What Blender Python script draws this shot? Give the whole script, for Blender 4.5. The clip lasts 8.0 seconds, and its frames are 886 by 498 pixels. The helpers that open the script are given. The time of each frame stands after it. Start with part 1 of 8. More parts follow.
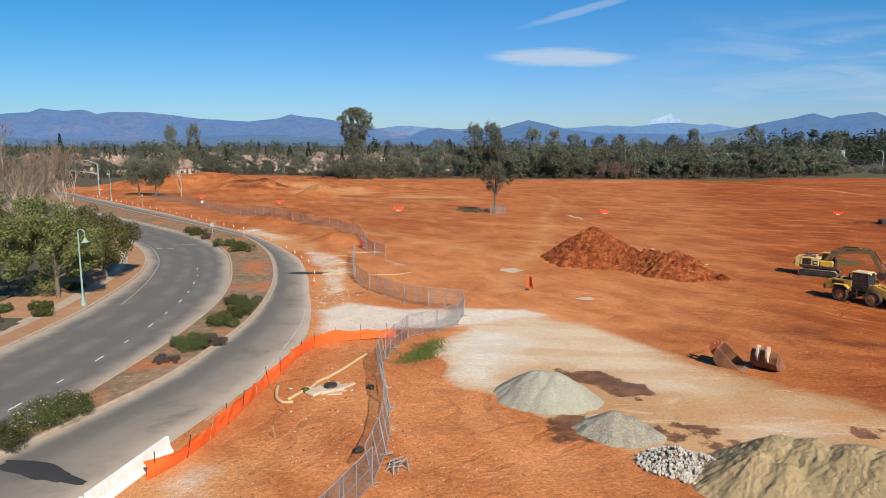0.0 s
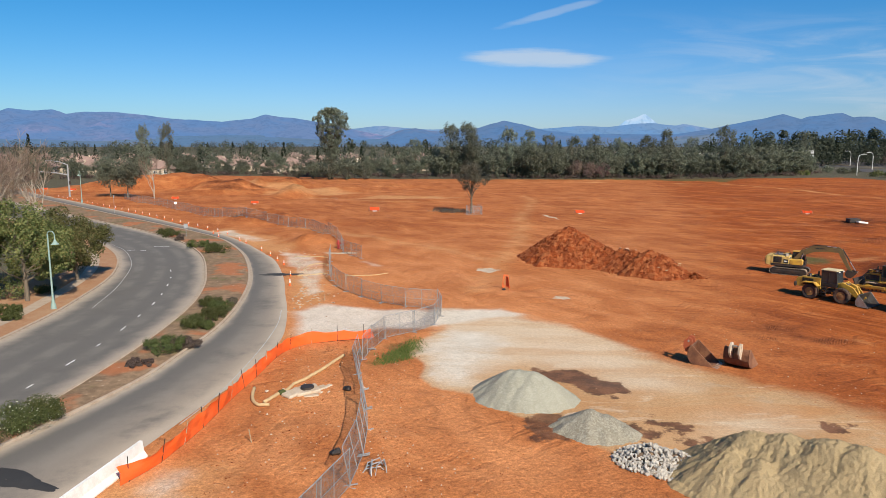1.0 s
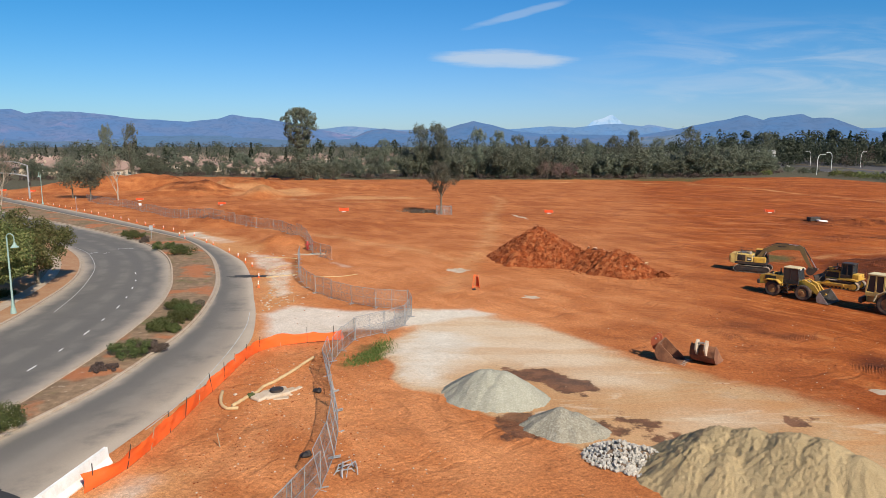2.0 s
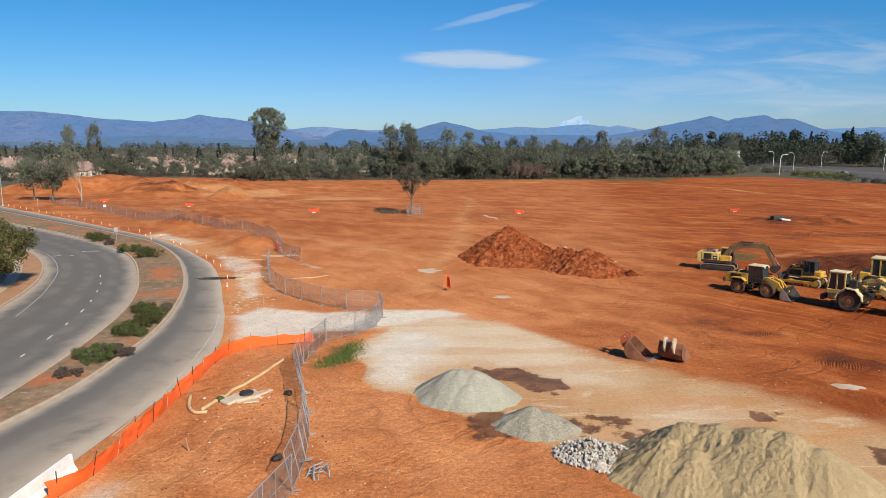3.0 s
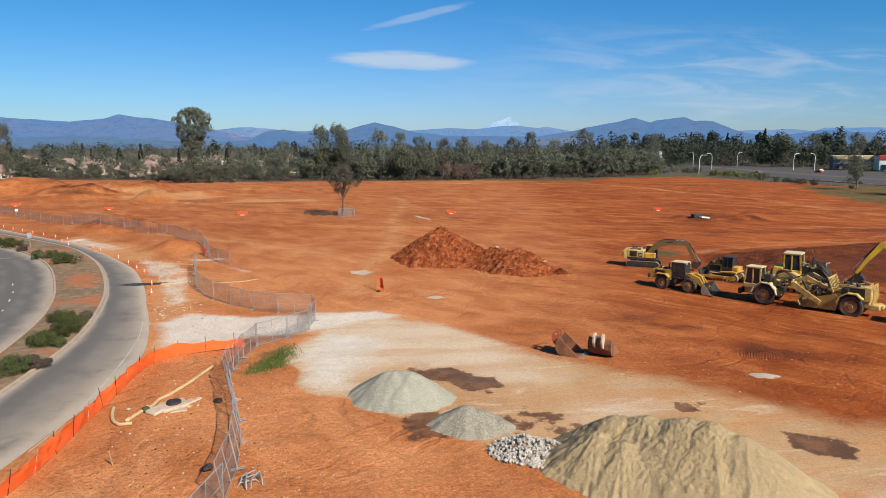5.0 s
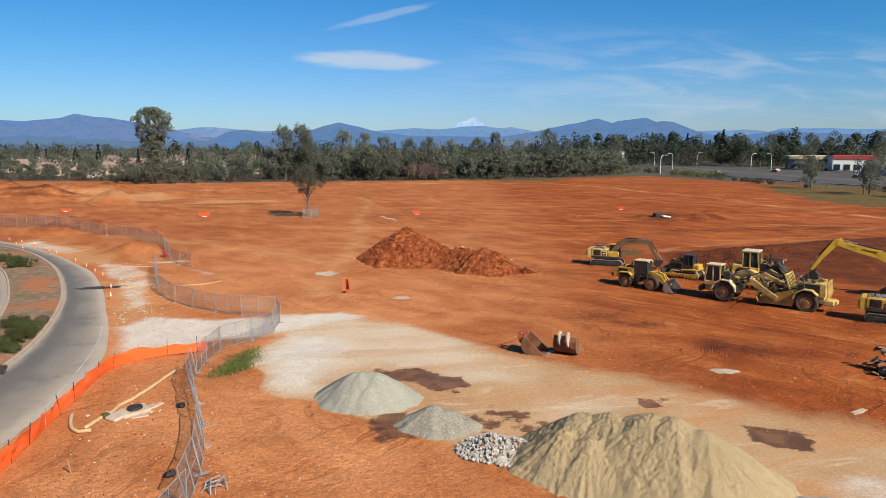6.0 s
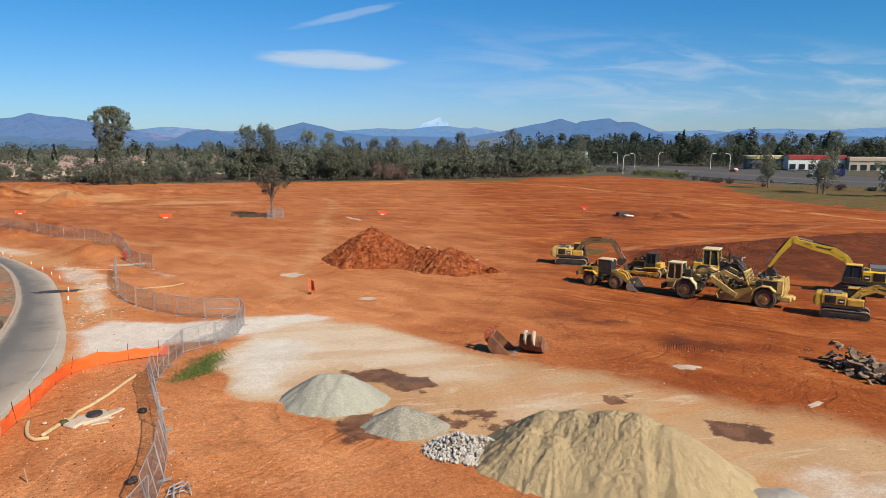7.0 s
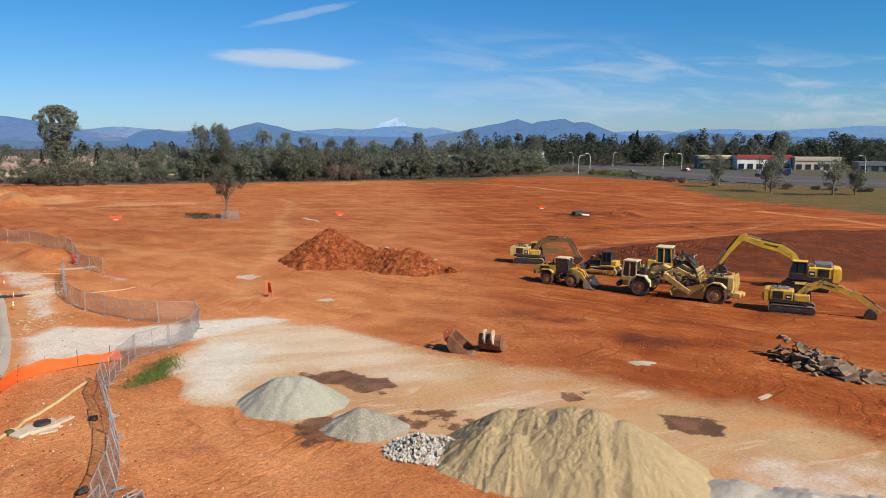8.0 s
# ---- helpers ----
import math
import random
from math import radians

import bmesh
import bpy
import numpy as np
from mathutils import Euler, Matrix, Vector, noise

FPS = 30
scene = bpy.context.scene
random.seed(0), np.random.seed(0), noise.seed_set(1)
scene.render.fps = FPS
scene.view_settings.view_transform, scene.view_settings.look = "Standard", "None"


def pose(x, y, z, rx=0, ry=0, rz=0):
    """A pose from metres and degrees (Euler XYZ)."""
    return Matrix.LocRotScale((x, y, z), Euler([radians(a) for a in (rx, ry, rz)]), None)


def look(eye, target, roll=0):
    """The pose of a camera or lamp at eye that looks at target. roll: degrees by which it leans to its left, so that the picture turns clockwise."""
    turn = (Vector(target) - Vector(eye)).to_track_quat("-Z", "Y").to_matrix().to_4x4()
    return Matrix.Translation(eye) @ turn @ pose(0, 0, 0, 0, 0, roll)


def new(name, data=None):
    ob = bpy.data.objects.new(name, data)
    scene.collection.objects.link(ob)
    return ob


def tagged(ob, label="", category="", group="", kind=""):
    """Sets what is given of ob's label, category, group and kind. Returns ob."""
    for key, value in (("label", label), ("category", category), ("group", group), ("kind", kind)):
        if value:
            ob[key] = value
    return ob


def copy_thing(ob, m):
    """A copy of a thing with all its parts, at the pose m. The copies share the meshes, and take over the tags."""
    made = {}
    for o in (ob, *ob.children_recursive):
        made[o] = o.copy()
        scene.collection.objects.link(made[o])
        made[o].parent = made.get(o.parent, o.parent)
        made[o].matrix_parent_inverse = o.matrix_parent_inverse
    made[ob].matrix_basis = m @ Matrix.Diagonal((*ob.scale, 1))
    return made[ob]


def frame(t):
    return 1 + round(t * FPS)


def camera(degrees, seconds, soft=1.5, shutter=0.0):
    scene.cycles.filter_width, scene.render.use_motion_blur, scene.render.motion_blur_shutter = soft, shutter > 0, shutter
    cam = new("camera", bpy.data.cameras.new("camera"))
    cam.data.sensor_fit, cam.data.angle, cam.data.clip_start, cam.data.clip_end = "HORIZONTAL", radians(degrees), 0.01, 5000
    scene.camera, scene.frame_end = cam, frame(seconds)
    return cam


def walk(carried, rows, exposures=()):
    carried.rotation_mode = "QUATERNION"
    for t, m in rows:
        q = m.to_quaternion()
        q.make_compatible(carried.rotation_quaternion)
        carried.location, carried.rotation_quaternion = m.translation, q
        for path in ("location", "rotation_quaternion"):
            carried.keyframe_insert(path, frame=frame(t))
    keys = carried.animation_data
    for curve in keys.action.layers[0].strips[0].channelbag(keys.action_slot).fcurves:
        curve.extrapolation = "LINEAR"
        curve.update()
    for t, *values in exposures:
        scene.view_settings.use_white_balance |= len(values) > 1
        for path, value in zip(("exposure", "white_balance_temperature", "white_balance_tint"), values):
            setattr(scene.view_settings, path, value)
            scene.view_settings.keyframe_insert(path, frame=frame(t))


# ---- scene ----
# camera: hovers 15 m over the site and pans to its right
cam = camera(65.16, 8.0, soft=0.5)
EYE = 15.0
TURNS = [  # seconds, yaw, pitch
    (0, 0.000, -8.658),
    (0.5, -0.815, -8.649),
    (1, -1.950, -8.629),
    (1.5, -3.223, -8.614),
    (3, -6.882, -8.567),
    (3.5, -8.171, -8.547),
    (4, -9.561, -8.530),
    (4.5, -11.009, -8.509),
    (6, -15.352, -8.472),
    (6.5, -16.674, -8.473),
    (7, -18.191, -8.465),
    (7.5, -19.803, -8.454),
    (8, -21.658, -8.451),
]
walk(cam, [(t, pose(0, 0, EYE, 90 + pitch, 0, yaw)) for t, yaw, pitch in TURNS])

# ---- node helper ----
def node(nt, kind, out=0, **inputs):
    n = nt.nodes.new(kind)
    return fill(nt, n, inputs).outputs[out]


def fill(nt, n, inputs):
    for k, v in inputs.items():
        key = int(k[1:]) if k[0] == "i" and k[1:].isdigit() else k.replace("_", " ")
        s = n.inputs[key]
        if isinstance(v, bpy.types.NodeSocket):
            nt.links.new(v, s)
        else:
            s.default_value = v
    return n


def math_node(nt, op, a, b=0.0, c=0.0, clamp=False):
    n = nt.nodes.new("ShaderNodeMath")
    n.operation, n.use_clamp = op, clamp
    return fill(nt, n, {"i0": a, "i1": b, "i2": c}).outputs[0]


def mix_col(nt, fac, a, b, blend="MIX"):
    n = nt.nodes.new("ShaderNodeMix")
    n.data_type, n.blend_type = "RGBA", blend
    for i, v in ((0, fac), (6, a), (7, b)):
        if isinstance(v, bpy.types.NodeSocket):
            nt.links.new(v, n.inputs[i])
        else:
            n.inputs[i].default_value = (*v, 1) if isinstance(v, tuple) and len(v) == 3 else v
    return n.outputs[2]


def smooth(nt, v, a, b):
    n = nt.nodes.new("ShaderNodeMapRange")
    n.interpolation_type = "SMOOTHSTEP"
    return fill(nt, n, {"i0": v, "i1": a, "i2": b, "i3": 0.0, "i4": 1.0}).outputs[0]


# ---- daylight: mid-morning sun from behind on the right, clear sky with thin cirrus ----
SUN_EL, SUN_AZ = radians(37.5), radians(153)   # azimuth clockwise from +y
sun = new("sun", bpy.data.lights.new("sun", "SUN"))
sun.data.energy, sun.data.angle, sun.data.color = 5.0, radians(0.53), (1.0, 0.91, 0.76)
sun_way = Vector((math.sin(SUN_AZ) * math.cos(SUN_EL), math.cos(SUN_AZ) * math.cos(SUN_EL), math.sin(SUN_EL)))
sun.matrix_world = look(sun_way * 200, (0, 0, 0))

world = bpy.data.worlds.new("sky")
scene.world = world
world.use_nodes = True
wt = world.node_tree
wt.nodes.clear()
sky = wt.nodes.new("ShaderNodeTexSky")
sky.sky_type, sky.sun_disc = "NISHITA", False
sky.sun_elevation, sky.sun_rotation = SUN_EL, SUN_AZ
sky.altitude, sky.air_density, sky.dust_density, sky.ozone_density = 150, 1.0, 0.35, 3.0
way = node(wt, "ShaderNodeTexCoord")
sep = wt.nodes.new("ShaderNodeSeparateXYZ")
wt.links.new(way, sep.inputs[0])
# sky plane coordinates: bearing u and slope v
ahead = math_node(wt, "MAXIMUM", sep.outputs[1], 0.05)
su = math_node(wt, "DIVIDE", sep.outputs[0], ahead)
sv = math_node(wt, "DIVIDE", sep.outputs[2], ahead)
flow = node(wt, "ShaderNodeCombineXYZ", X=math_node(wt, "MULTIPLY", su, 2.2), Y=math_node(wt, "MULTIPLY", sv, 16.0), Z=0.3)
wisp = node(wt, "ShaderNodeTexNoise", Vector=flow, Scale=2.4, Detail=7.0, Roughness=0.58, Distortion=0.6)
fray = node(wt, "ShaderNodeTexNoise", Vector=flow, Scale=7.0, Detail=5.0, Roughness=0.6)


def cloud(u0, v0, slope, half_u, half_v, skew=0.0):
    """A soft lens of cloud at bearing u0 and slope v0."""
    du = math_node(wt, "SUBTRACT", su, u0)
    dv = math_node(wt, "SUBTRACT", math_node(wt, "SUBTRACT", sv, v0), math_node(wt, "MULTIPLY", du, slope))
    a = math_node(wt, "POWER", math_node(wt, "ABSOLUTE", math_node(wt, "DIVIDE", du, half_u)), 2.0)
    b = math_node(wt, "POWER", math_node(wt, "ABSOLUTE", math_node(wt, "DIVIDE", dv, half_v)), 2.0)
    d = math_node(wt, "ADD", a, b)
    d = math_node(wt, "ADD", d, math_node(wt, "MULTIPLY", math_node(wt, "SUBTRACT", fray, 0.5), 1.1))
    return smooth(wt, d, 1.0, 0.15)


lens = cloud(0.163, 0.119, -0.01, 0.115, 0.015)
streak = cloud(0.187, 0.181, 0.27, 0.085, 0.007)
bank = math_node(wt, "MULTIPLY", smooth(wt, wisp, 0.40, 0.74), smooth(wt, su, 0.1, 0.7))
bank = math_node(wt, "MULTIPLY", bank, math_node(wt, "MULTIPLY", smooth(wt, sv, 0.01, 0.06), smooth(wt, sv, 0.2, 0.13)))
cover = math_node(wt, "ADD", math_node(wt, "MULTIPLY", lens, 0.62), math_node(wt, "MULTIPLY", streak, 0.28))
cover = math_node(wt, "ADD", cover, math_node(wt, "MULTIPLY", bank, 0.42), clamp=True)
deep = mix_col(wt, 1.0, node(wt, "ShaderNodeHueSaturation", Color=sky.outputs[0], Saturation=1.12, Value=1.0), mix_col(wt, smooth(wt, sv, 0.0, 0.25), (0.78, 1.02, 1.36), (0.35, 1.00, 1.33)), "MULTIPLY")
deep = mix_col(wt, 1.0, deep, mix_col(wt, smooth(wt, su, -0.75, 0.45), (0.78, 0.88, 0.92), (0.99, 0.96, 1.04)), "MULTIPLY")
tinted = mix_col(wt, cover, deep, (7.6, 8.4, 9.2))
bg = node(wt, "ShaderNodeBackground", Color=tinted, Strength=0.060)
wo = wt.nodes.new("ShaderNodeOutputWorld")
wt.links.new(bg, wo.inputs[0])
scene.view_settings.exposure = 0.45

# ---- materials ----
def material(name, rough=0.8, metal=0.0, spec=0.3):
    m = bpy.data.materials.new(name)
    m.use_nodes = True
    nt = m.node_tree
    b = nt.nodes["Principled BSDF"]
    b.inputs["Roughness"].default_value, b.inputs["Metallic"].default_value = rough, metal
    b.inputs["Specular IOR Level"].default_value = spec
    return m, nt, b


def where(nt, scale=(1, 1, 1), turn=0.0, local=False):
    c = node(nt, "ShaderNodeTexCoord", out=3) if local else node(nt, "ShaderNodeNewGeometry")
    return node(nt, "ShaderNodeMapping", Vector=c, Scale=scale, Rotation=(0, 0, turn))


def run_along(nt, degrees, long, wide):
    """Ground coordinates turned so that patterns are drawn out along a bearing (degrees from +x), long by wide metres."""
    c = node(nt, "ShaderNodeNewGeometry")
    c = node(nt, "ShaderNodeMapping", Vector=c, Rotation=(0, 0, -radians(degrees)))
    return node(nt, "ShaderNodeMapping", Vector=c, Scale=(1 / long, 1 / wide, 1))


def noise_tex(nt, vec, scale, detail=4.0, rough=0.55, out=0, distort=0.0):
    return node(nt, "ShaderNodeTexNoise", out=out, Vector=vec, Scale=scale, Detail=detail, Roughness=rough, Distortion=distort)


def bump(nt, b, height, strength=0.5, dist=0.05):
    n = node(nt, "ShaderNodeBump", Height=height, Strength=strength, Distance=dist)
    nt.links.new(n, b.inputs["Normal"])


def worn(name, col, dirt, rough=0.5, metal=0.0, amount=0.5, grain=6.0, relief=0.15, spec=0.4, vary=0.0):
    """Paint, plastic, rubber or metal with grime in patches and a fine grain."""
    m, nt, b = material(name, rough, metal, spec)
    v = where(nt, local=True)
    big, fine = noise_tex(nt, v, grain * 0.25, 5, 0.6), noise_tex(nt, v, grain * 3, 3)
    f = math_node(nt, "MULTIPLY", smooth(nt, math_node(nt, "ADD", math_node(nt, "MULTIPLY", big, 0.75), math_node(nt, "MULTIPLY", fine, 0.25)), 0.38, 0.68), amount)
    c = mix_col(nt, f, col, dirt)
    if vary:
        r = node(nt, "ShaderNodeObjectInfo", out=5)
        c = node(nt, "ShaderNodeHueSaturation", Color=c, Value=math_node(nt, "MULTIPLY_ADD", r, vary * 2, 1 - vary))
    nt.links.new(c, b.inputs["Base Color"])
    nt.links.new(math_node(nt, "MULTIPLY_ADD", f, 0.3, rough, clamp=True), b.inputs["Roughness"])
    bump(nt, b, fine, relief, 0.02)
    return m


def earth(name, a, c, scale=1.0, relief=0.5, dist=0.06, pebble=None, rough=0.95):
    """Loose or packed soil, sand and gravel: two colours in patches, grain and clods."""
    m, nt, b = material(name, rough, 0, 0.15)
    v = where(nt)
    big, mid, fine = noise_tex(nt, v, 0.35 * scale, 5, 0.6), noise_tex(nt, v, 2.2 * scale, 5, 0.65), noise_tex(nt, v, 14 * scale, 3, 0.6)
    f = smooth(nt, math_node(nt, "ADD", math_node(nt, "MULTIPLY", big, 0.6), math_node(nt, "MULTIPLY", mid, 0.4)), 0.32, 0.68)
    col = mix_col(nt, f, a, c)
    g = math_node(nt, "MULTIPLY_ADD", fine, 0.7, 0.65)
    col = mix_col(nt, 1.0, col, node(nt, "ShaderNodeCombineColor", Red=g, Green=g, Blue=g), "MULTIPLY")
    if pebble:
        vor = node(nt, "ShaderNodeTexVoronoi", out=1, Vector=v, Scale=pebble[1])
        k = node(nt, "ShaderNodeSeparateColor", Color=vor)
        col = mix_col(nt, math_node(nt, "MULTIPLY", math_node(nt, "POWER", k, 2.0), 0.8), col, pebble[0])
    nt.links.new(col, b.inputs["Base Color"])
    bump(nt, b, math_node(nt, "ADD", math_node(nt, "MULTIPLY", mid, 1.0), math_node(nt, "MULTIPLY", fine, 0.35)), relief, dist)
    return m


def foliage(name, a, c, rough=0.6, dead=None, even_out=0.0):
    m, nt, b = material(name, rough, 0, 0.25)
    isl = node(nt, "ShaderNodeNewGeometry", out=8)
    ob = node(nt, "ShaderNodeObjectInfo", out=5)
    isl = math_node(nt, "MULTIPLY_ADD", isl, 1 - even_out, even_out / 2)
    col = mix_col(nt, isl, a, c)
    if dead:
        col = mix_col(nt, smooth(nt, isl, 0.86, 0.97), col, dead)
    col = node(nt, "ShaderNodeHueSaturation", Color=col, Hue=math_node(nt, "MULTIPLY_ADD", ob, 0.05, 0.475), Value=math_node(nt, "MULTIPLY_ADD", ob, 0.5, 0.75))
    nt.links.new(col, b.inputs["Base Color"])
    thin = node(nt, "ShaderNodeBsdfTranslucent", Color=col)
    both = node(nt, "ShaderNodeMixShader", i0=0.38, i1=b.outputs[0], i2=thin)
    nt.links.new(both, nt.nodes["Material Output"].inputs[0])
    return m


def bark(name, a, c):
    m, nt, b = material(name, 0.9, 0, 0.1)
    v = where(nt, (6, 6, 1.2), local=True)
    n = noise_tex(nt, v, 2.0, 5)
    nt.links.new(mix_col(nt, n, a, c), b.inputs["Base Color"])
    bump(nt, b, n, 0.6, 0.03)
    return m


def attr(nt, name):
    n = nt.nodes.new("ShaderNodeAttribute")
    n.attribute_name = name
    return n.outputs[2]


def wave(nt, vec, scale, distort, detail=2.0):
    return node(nt, "ShaderNodeTexWave", out=1, Vector=vec, Scale=scale, Distortion=distort, Detail=detail, Detail_Scale=1.2)


def ground_material():
    m, nt, b = material("site_ground", 0.96, 0, 0.10)
    v = where(nt)
    drag = run_along(nt, -62, 2.4, 1.2)
    big, mid, fine = noise_tex(nt, v, 0.045, 5, 0.6), noise_tex(nt, v, 0.5, 7, 0.65), noise_tex(nt, v, 5.0, 5, 0.65)
    strip = noise_tex(nt, drag, 0.30, 6, 0.55, distort=0.7)
    clod = noise_tex(nt, v, 1.9, 6, 0.62)
    damp = attr(nt, "damp")
    # red clay, paler where it is dry and driven on, darker where it is freshly turned
    f = smooth(nt, math_node(nt, "ADD", math_node(nt, "MULTIPLY", big, 0.4), math_node(nt, "MULTIPLY", strip, 0.6)), 0.38, 0.62)
    dry_clay = mix_col(nt, f, (0.40, 0.138, 0.047), (0.53, 0.215, 0.085))
    damp_clay = mix_col(nt, f, (0.215, 0.048, 0.0105), (0.35, 0.094, 0.0215))
    col = mix_col(nt, damp, dry_clay, damp_clay)
    dry = smooth(nt, math_node(nt, "ADD", math_node(nt, "MULTIPLY", strip, 0.5), math_node(nt, "MULTIPLY", mid, 0.5)), 0.54, 0.68)
    col = mix_col(nt, math_node(nt, "MULTIPLY", dry, 0.42), col, (0.54, 0.25, 0.098))
    scuff = smooth(nt, math_node(nt, "ADD", math_node(nt, "MULTIPLY", clod, 0.6), math_node(nt, "MULTIPLY", strip, 0.4)), 0.44, 0.33)
    col = mix_col(nt, math_node(nt, "MULTIPLY", scuff, 0.4), col, (0.20, 0.055, 0.019))
    # long pale and dark passes of the grader across the far half
    grade = noise_tex(nt, run_along(nt, -17, 34, 4.0), 1.0, 7, 0.64, distort=0.45)
    sweeps = attr(nt, "graded")
    col = mix_col(nt, math_node(nt, "MULTIPLY", math_node(nt, "MULTIPLY", smooth(nt, grade, 0.52, 0.66), sweeps), 0.36), col, (0.60, 0.255, 0.100))
    col = mix_col(nt, math_node(nt, "MULTIPLY", math_node(nt, "MULTIPLY", smooth(nt, grade, 0.45, 0.32), sweeps), 0.20), col, (0.23, 0.056, 0.017))
    # tyre and track passes up and down the yard
    yard = attr(nt, "yard")
    passes = noise_tex(nt, run_along(nt, -57, 9.0, 0.55), 1.0, 6, 0.66, distort=0.35)
    cross = noise_tex(nt, run_along(nt, -25, 6.0, 0.5), 1.0, 5, 0.66, distort=0.5)
    lines = mix_col(nt, smooth(nt, noise_tex(nt, v, 0.06, 2), 0.45, 0.58), passes, cross)
    col = mix_col(nt, math_node(nt, "MULTIPLY", math_node(nt, "MULTIPLY", smooth(nt, lines, 0.53, 0.68), yard), 0.5), col, (0.55, 0.205, 0.068))
    col = mix_col(nt, math_node(nt, "MULTIPLY", math_node(nt, "MULTIPLY", smooth(nt, lines, 0.47, 0.33), yard), 0.65), col, (0.15, 0.036, 0.012))
    # wheel ruts along two ways of driving, where machines have turned
    ruts = None
    for turn, size in ((0.95, 0.16), (0.25, 0.11), (-0.5, 0.13)):
        w = smooth(nt, wave(nt, where(nt, turn=turn), size, 9.0), 0.80, 0.97)
        k = smooth(nt, noise_tex(nt, where(nt, turn=turn + 1), 0.07, 3), 0.50, 0.60)
        w = math_node(nt, "MULTIPLY", w, k)
        ruts = w if ruts is None else math_node(nt, "MAXIMUM", ruts, w)
    ruts = math_node(nt, "MULTIPLY", ruts, smooth(nt, fine, 0.3, 0.55))
    col = mix_col(nt, math_node(nt, "MULTIPLY", ruts, 0.12), col, (0.20, 0.058, 0.022))
    fray = math_node(nt, "MULTIPLY_ADD", math_node(nt, "SUBTRACT", math_node(nt, "ADD", math_node(nt, "MULTIPLY", noise_tex(nt, v, 0.22, 4, 0.55), 0.8), math_node(nt, "MULTIPLY", mid, 0.2)), 0.5), 1.7, 0.0)

    def zone(name, soft=0.3, k=1.0):
        near = smooth(nt, attr(nt, name), 0.0, 0.4)
        a = math_node(nt, "ADD", attr(nt, name), math_node(nt, "MULTIPLY", fray, k))
        return math_node(nt, "MULTIPLY", smooth(nt, a, 0.5 - soft, 0.5 + soft), near)

    tread = math_node(nt, "MULTIPLY", wave(nt, where(nt, turn=0.6), 1.7, 7.0, 4.0), smooth(nt, noise_tex(nt, v, 0.3, 3), 0.42, 0.58))
    moist = mix_col(nt, smooth(nt, math_node(nt, "ADD", math_node(nt, "MULTIPLY", clod, 0.72), math_node(nt, "MULTIPLY", tread, 0.28)), 0.36, 0.66), (0.085, 0.025, 0.012), (0.23, 0.064, 0.023))
    dark = zone("dark_clay", 0.35, 1.3)
    col = mix_col(nt, math_node(nt, "MULTIPLY", dark, 0.9), col, moist)
    pale = mix_col(nt, strip, (0.46, 0.21, 0.080), (0.60, 0.34, 0.155))
    col = mix_col(nt, math_node(nt, "MULTIPLY", zone("tan", 0.45), 0.7), col, pale)
    base = mix_col(nt, smooth(nt, noise_tex(nt, v, 0.16, 5, 0.55), 0.35, 0.65), (0.40, 0.236, 0.115), (0.475, 0.325, 0.180))
    base = mix_col(nt, math_node(nt, "MULTIPLY", smooth(nt, mid, 0.55, 0.66), 0.5), base, (0.40, 0.31, 0.21))
    streak = smooth(nt, noise_tex(nt, where(nt, (0.16, 0.7, 1), turn=0.62), 0.55, 6, 0.6, distort=0.5), 0.40, 0.62)
    base = mix_col(nt, math_node(nt, "MULTIPLY", streak, math_node(nt, "MULTIPLY_ADD", damp, 0.75, 0.15)), base, (0.46, 0.225, 0.092))
    sweep = smooth(nt, noise_tex(nt, where(nt, (0.2, 0.8, 1), turn=0.85), 0.9, 4, 0.55, distort=1.2), 0.60, 0.68)
    base = mix_col(nt, math_node(nt, "MULTIPLY", sweep, 0.5), base, (0.58, 0.47, 0.33))
    base = mix_col(nt, math_node(nt, "MULTIPLY", zone("pale", 0.5, 0.8), 0.75), base, mix_col(nt, streak, (0.59, 0.50, 0.375), (0.52, 0.395, 0.265)))
    col = mix_col(nt, math_node(nt, "MULTIPLY", zone("aggregate", 0.22, 0.55), 0.88), col, base)
    lime = mix_col(nt, smooth(nt, math_node(nt, "ADD", math_node(nt, "MULTIPLY", fine, 0.2), math_node(nt, "MULTIPLY", mid, 0.8)), 0.32, 0.68), (0.53, 0.475, 0.395), (0.63, 0.575, 0.495))
    col = mix_col(nt, math_node(nt, "MULTIPLY", zone("limestone", 0.2, 0.5), 0.85), col, lime)
    green = mix_col(nt, smooth(nt, mid, 0.42, 0.6), (0.066, 0.082, 0.027), (0.118, 0.098, 0.046))
    col = mix_col(nt, math_node(nt, "MULTIPLY", zone("grass", 0.35, 2.4), 0.85), col, green)
    brush = mix_col(nt, mid, (0.062, 0.062, 0.040), (0.125, 0.105, 0.070))
    col = mix_col(nt, zone("beyond", 0.3, 0.4), col, brush)
    # wet mud, with a ragged rim
    rim = math_node(nt, "MULTIPLY_ADD", math_node(nt, "SUBTRACT", noise_tex(nt, v, 0.9, 5, 0.6), 0.5), 1.6, attr(nt, "wet"))
    wet = smooth(nt, rim, 0.42, 0.60)
    col = mix_col(nt, math_node(nt, "MULTIPLY", wet, 0.9), col, mix_col(nt, smooth(nt, mid, 0.4, 0.6), (0.075, 0.034, 0.020), (0.17, 0.075, 0.038)))
    nt.links.new(math_node(nt, "MULTIPLY_ADD", wet, -0.38, 0.96), b.inputs["Roughness"])
    # grain, pits and scattered pale pebbles
    packed = math_node(nt, "MAXIMUM", attr(nt, "aggregate"), attr(nt, "limestone"))
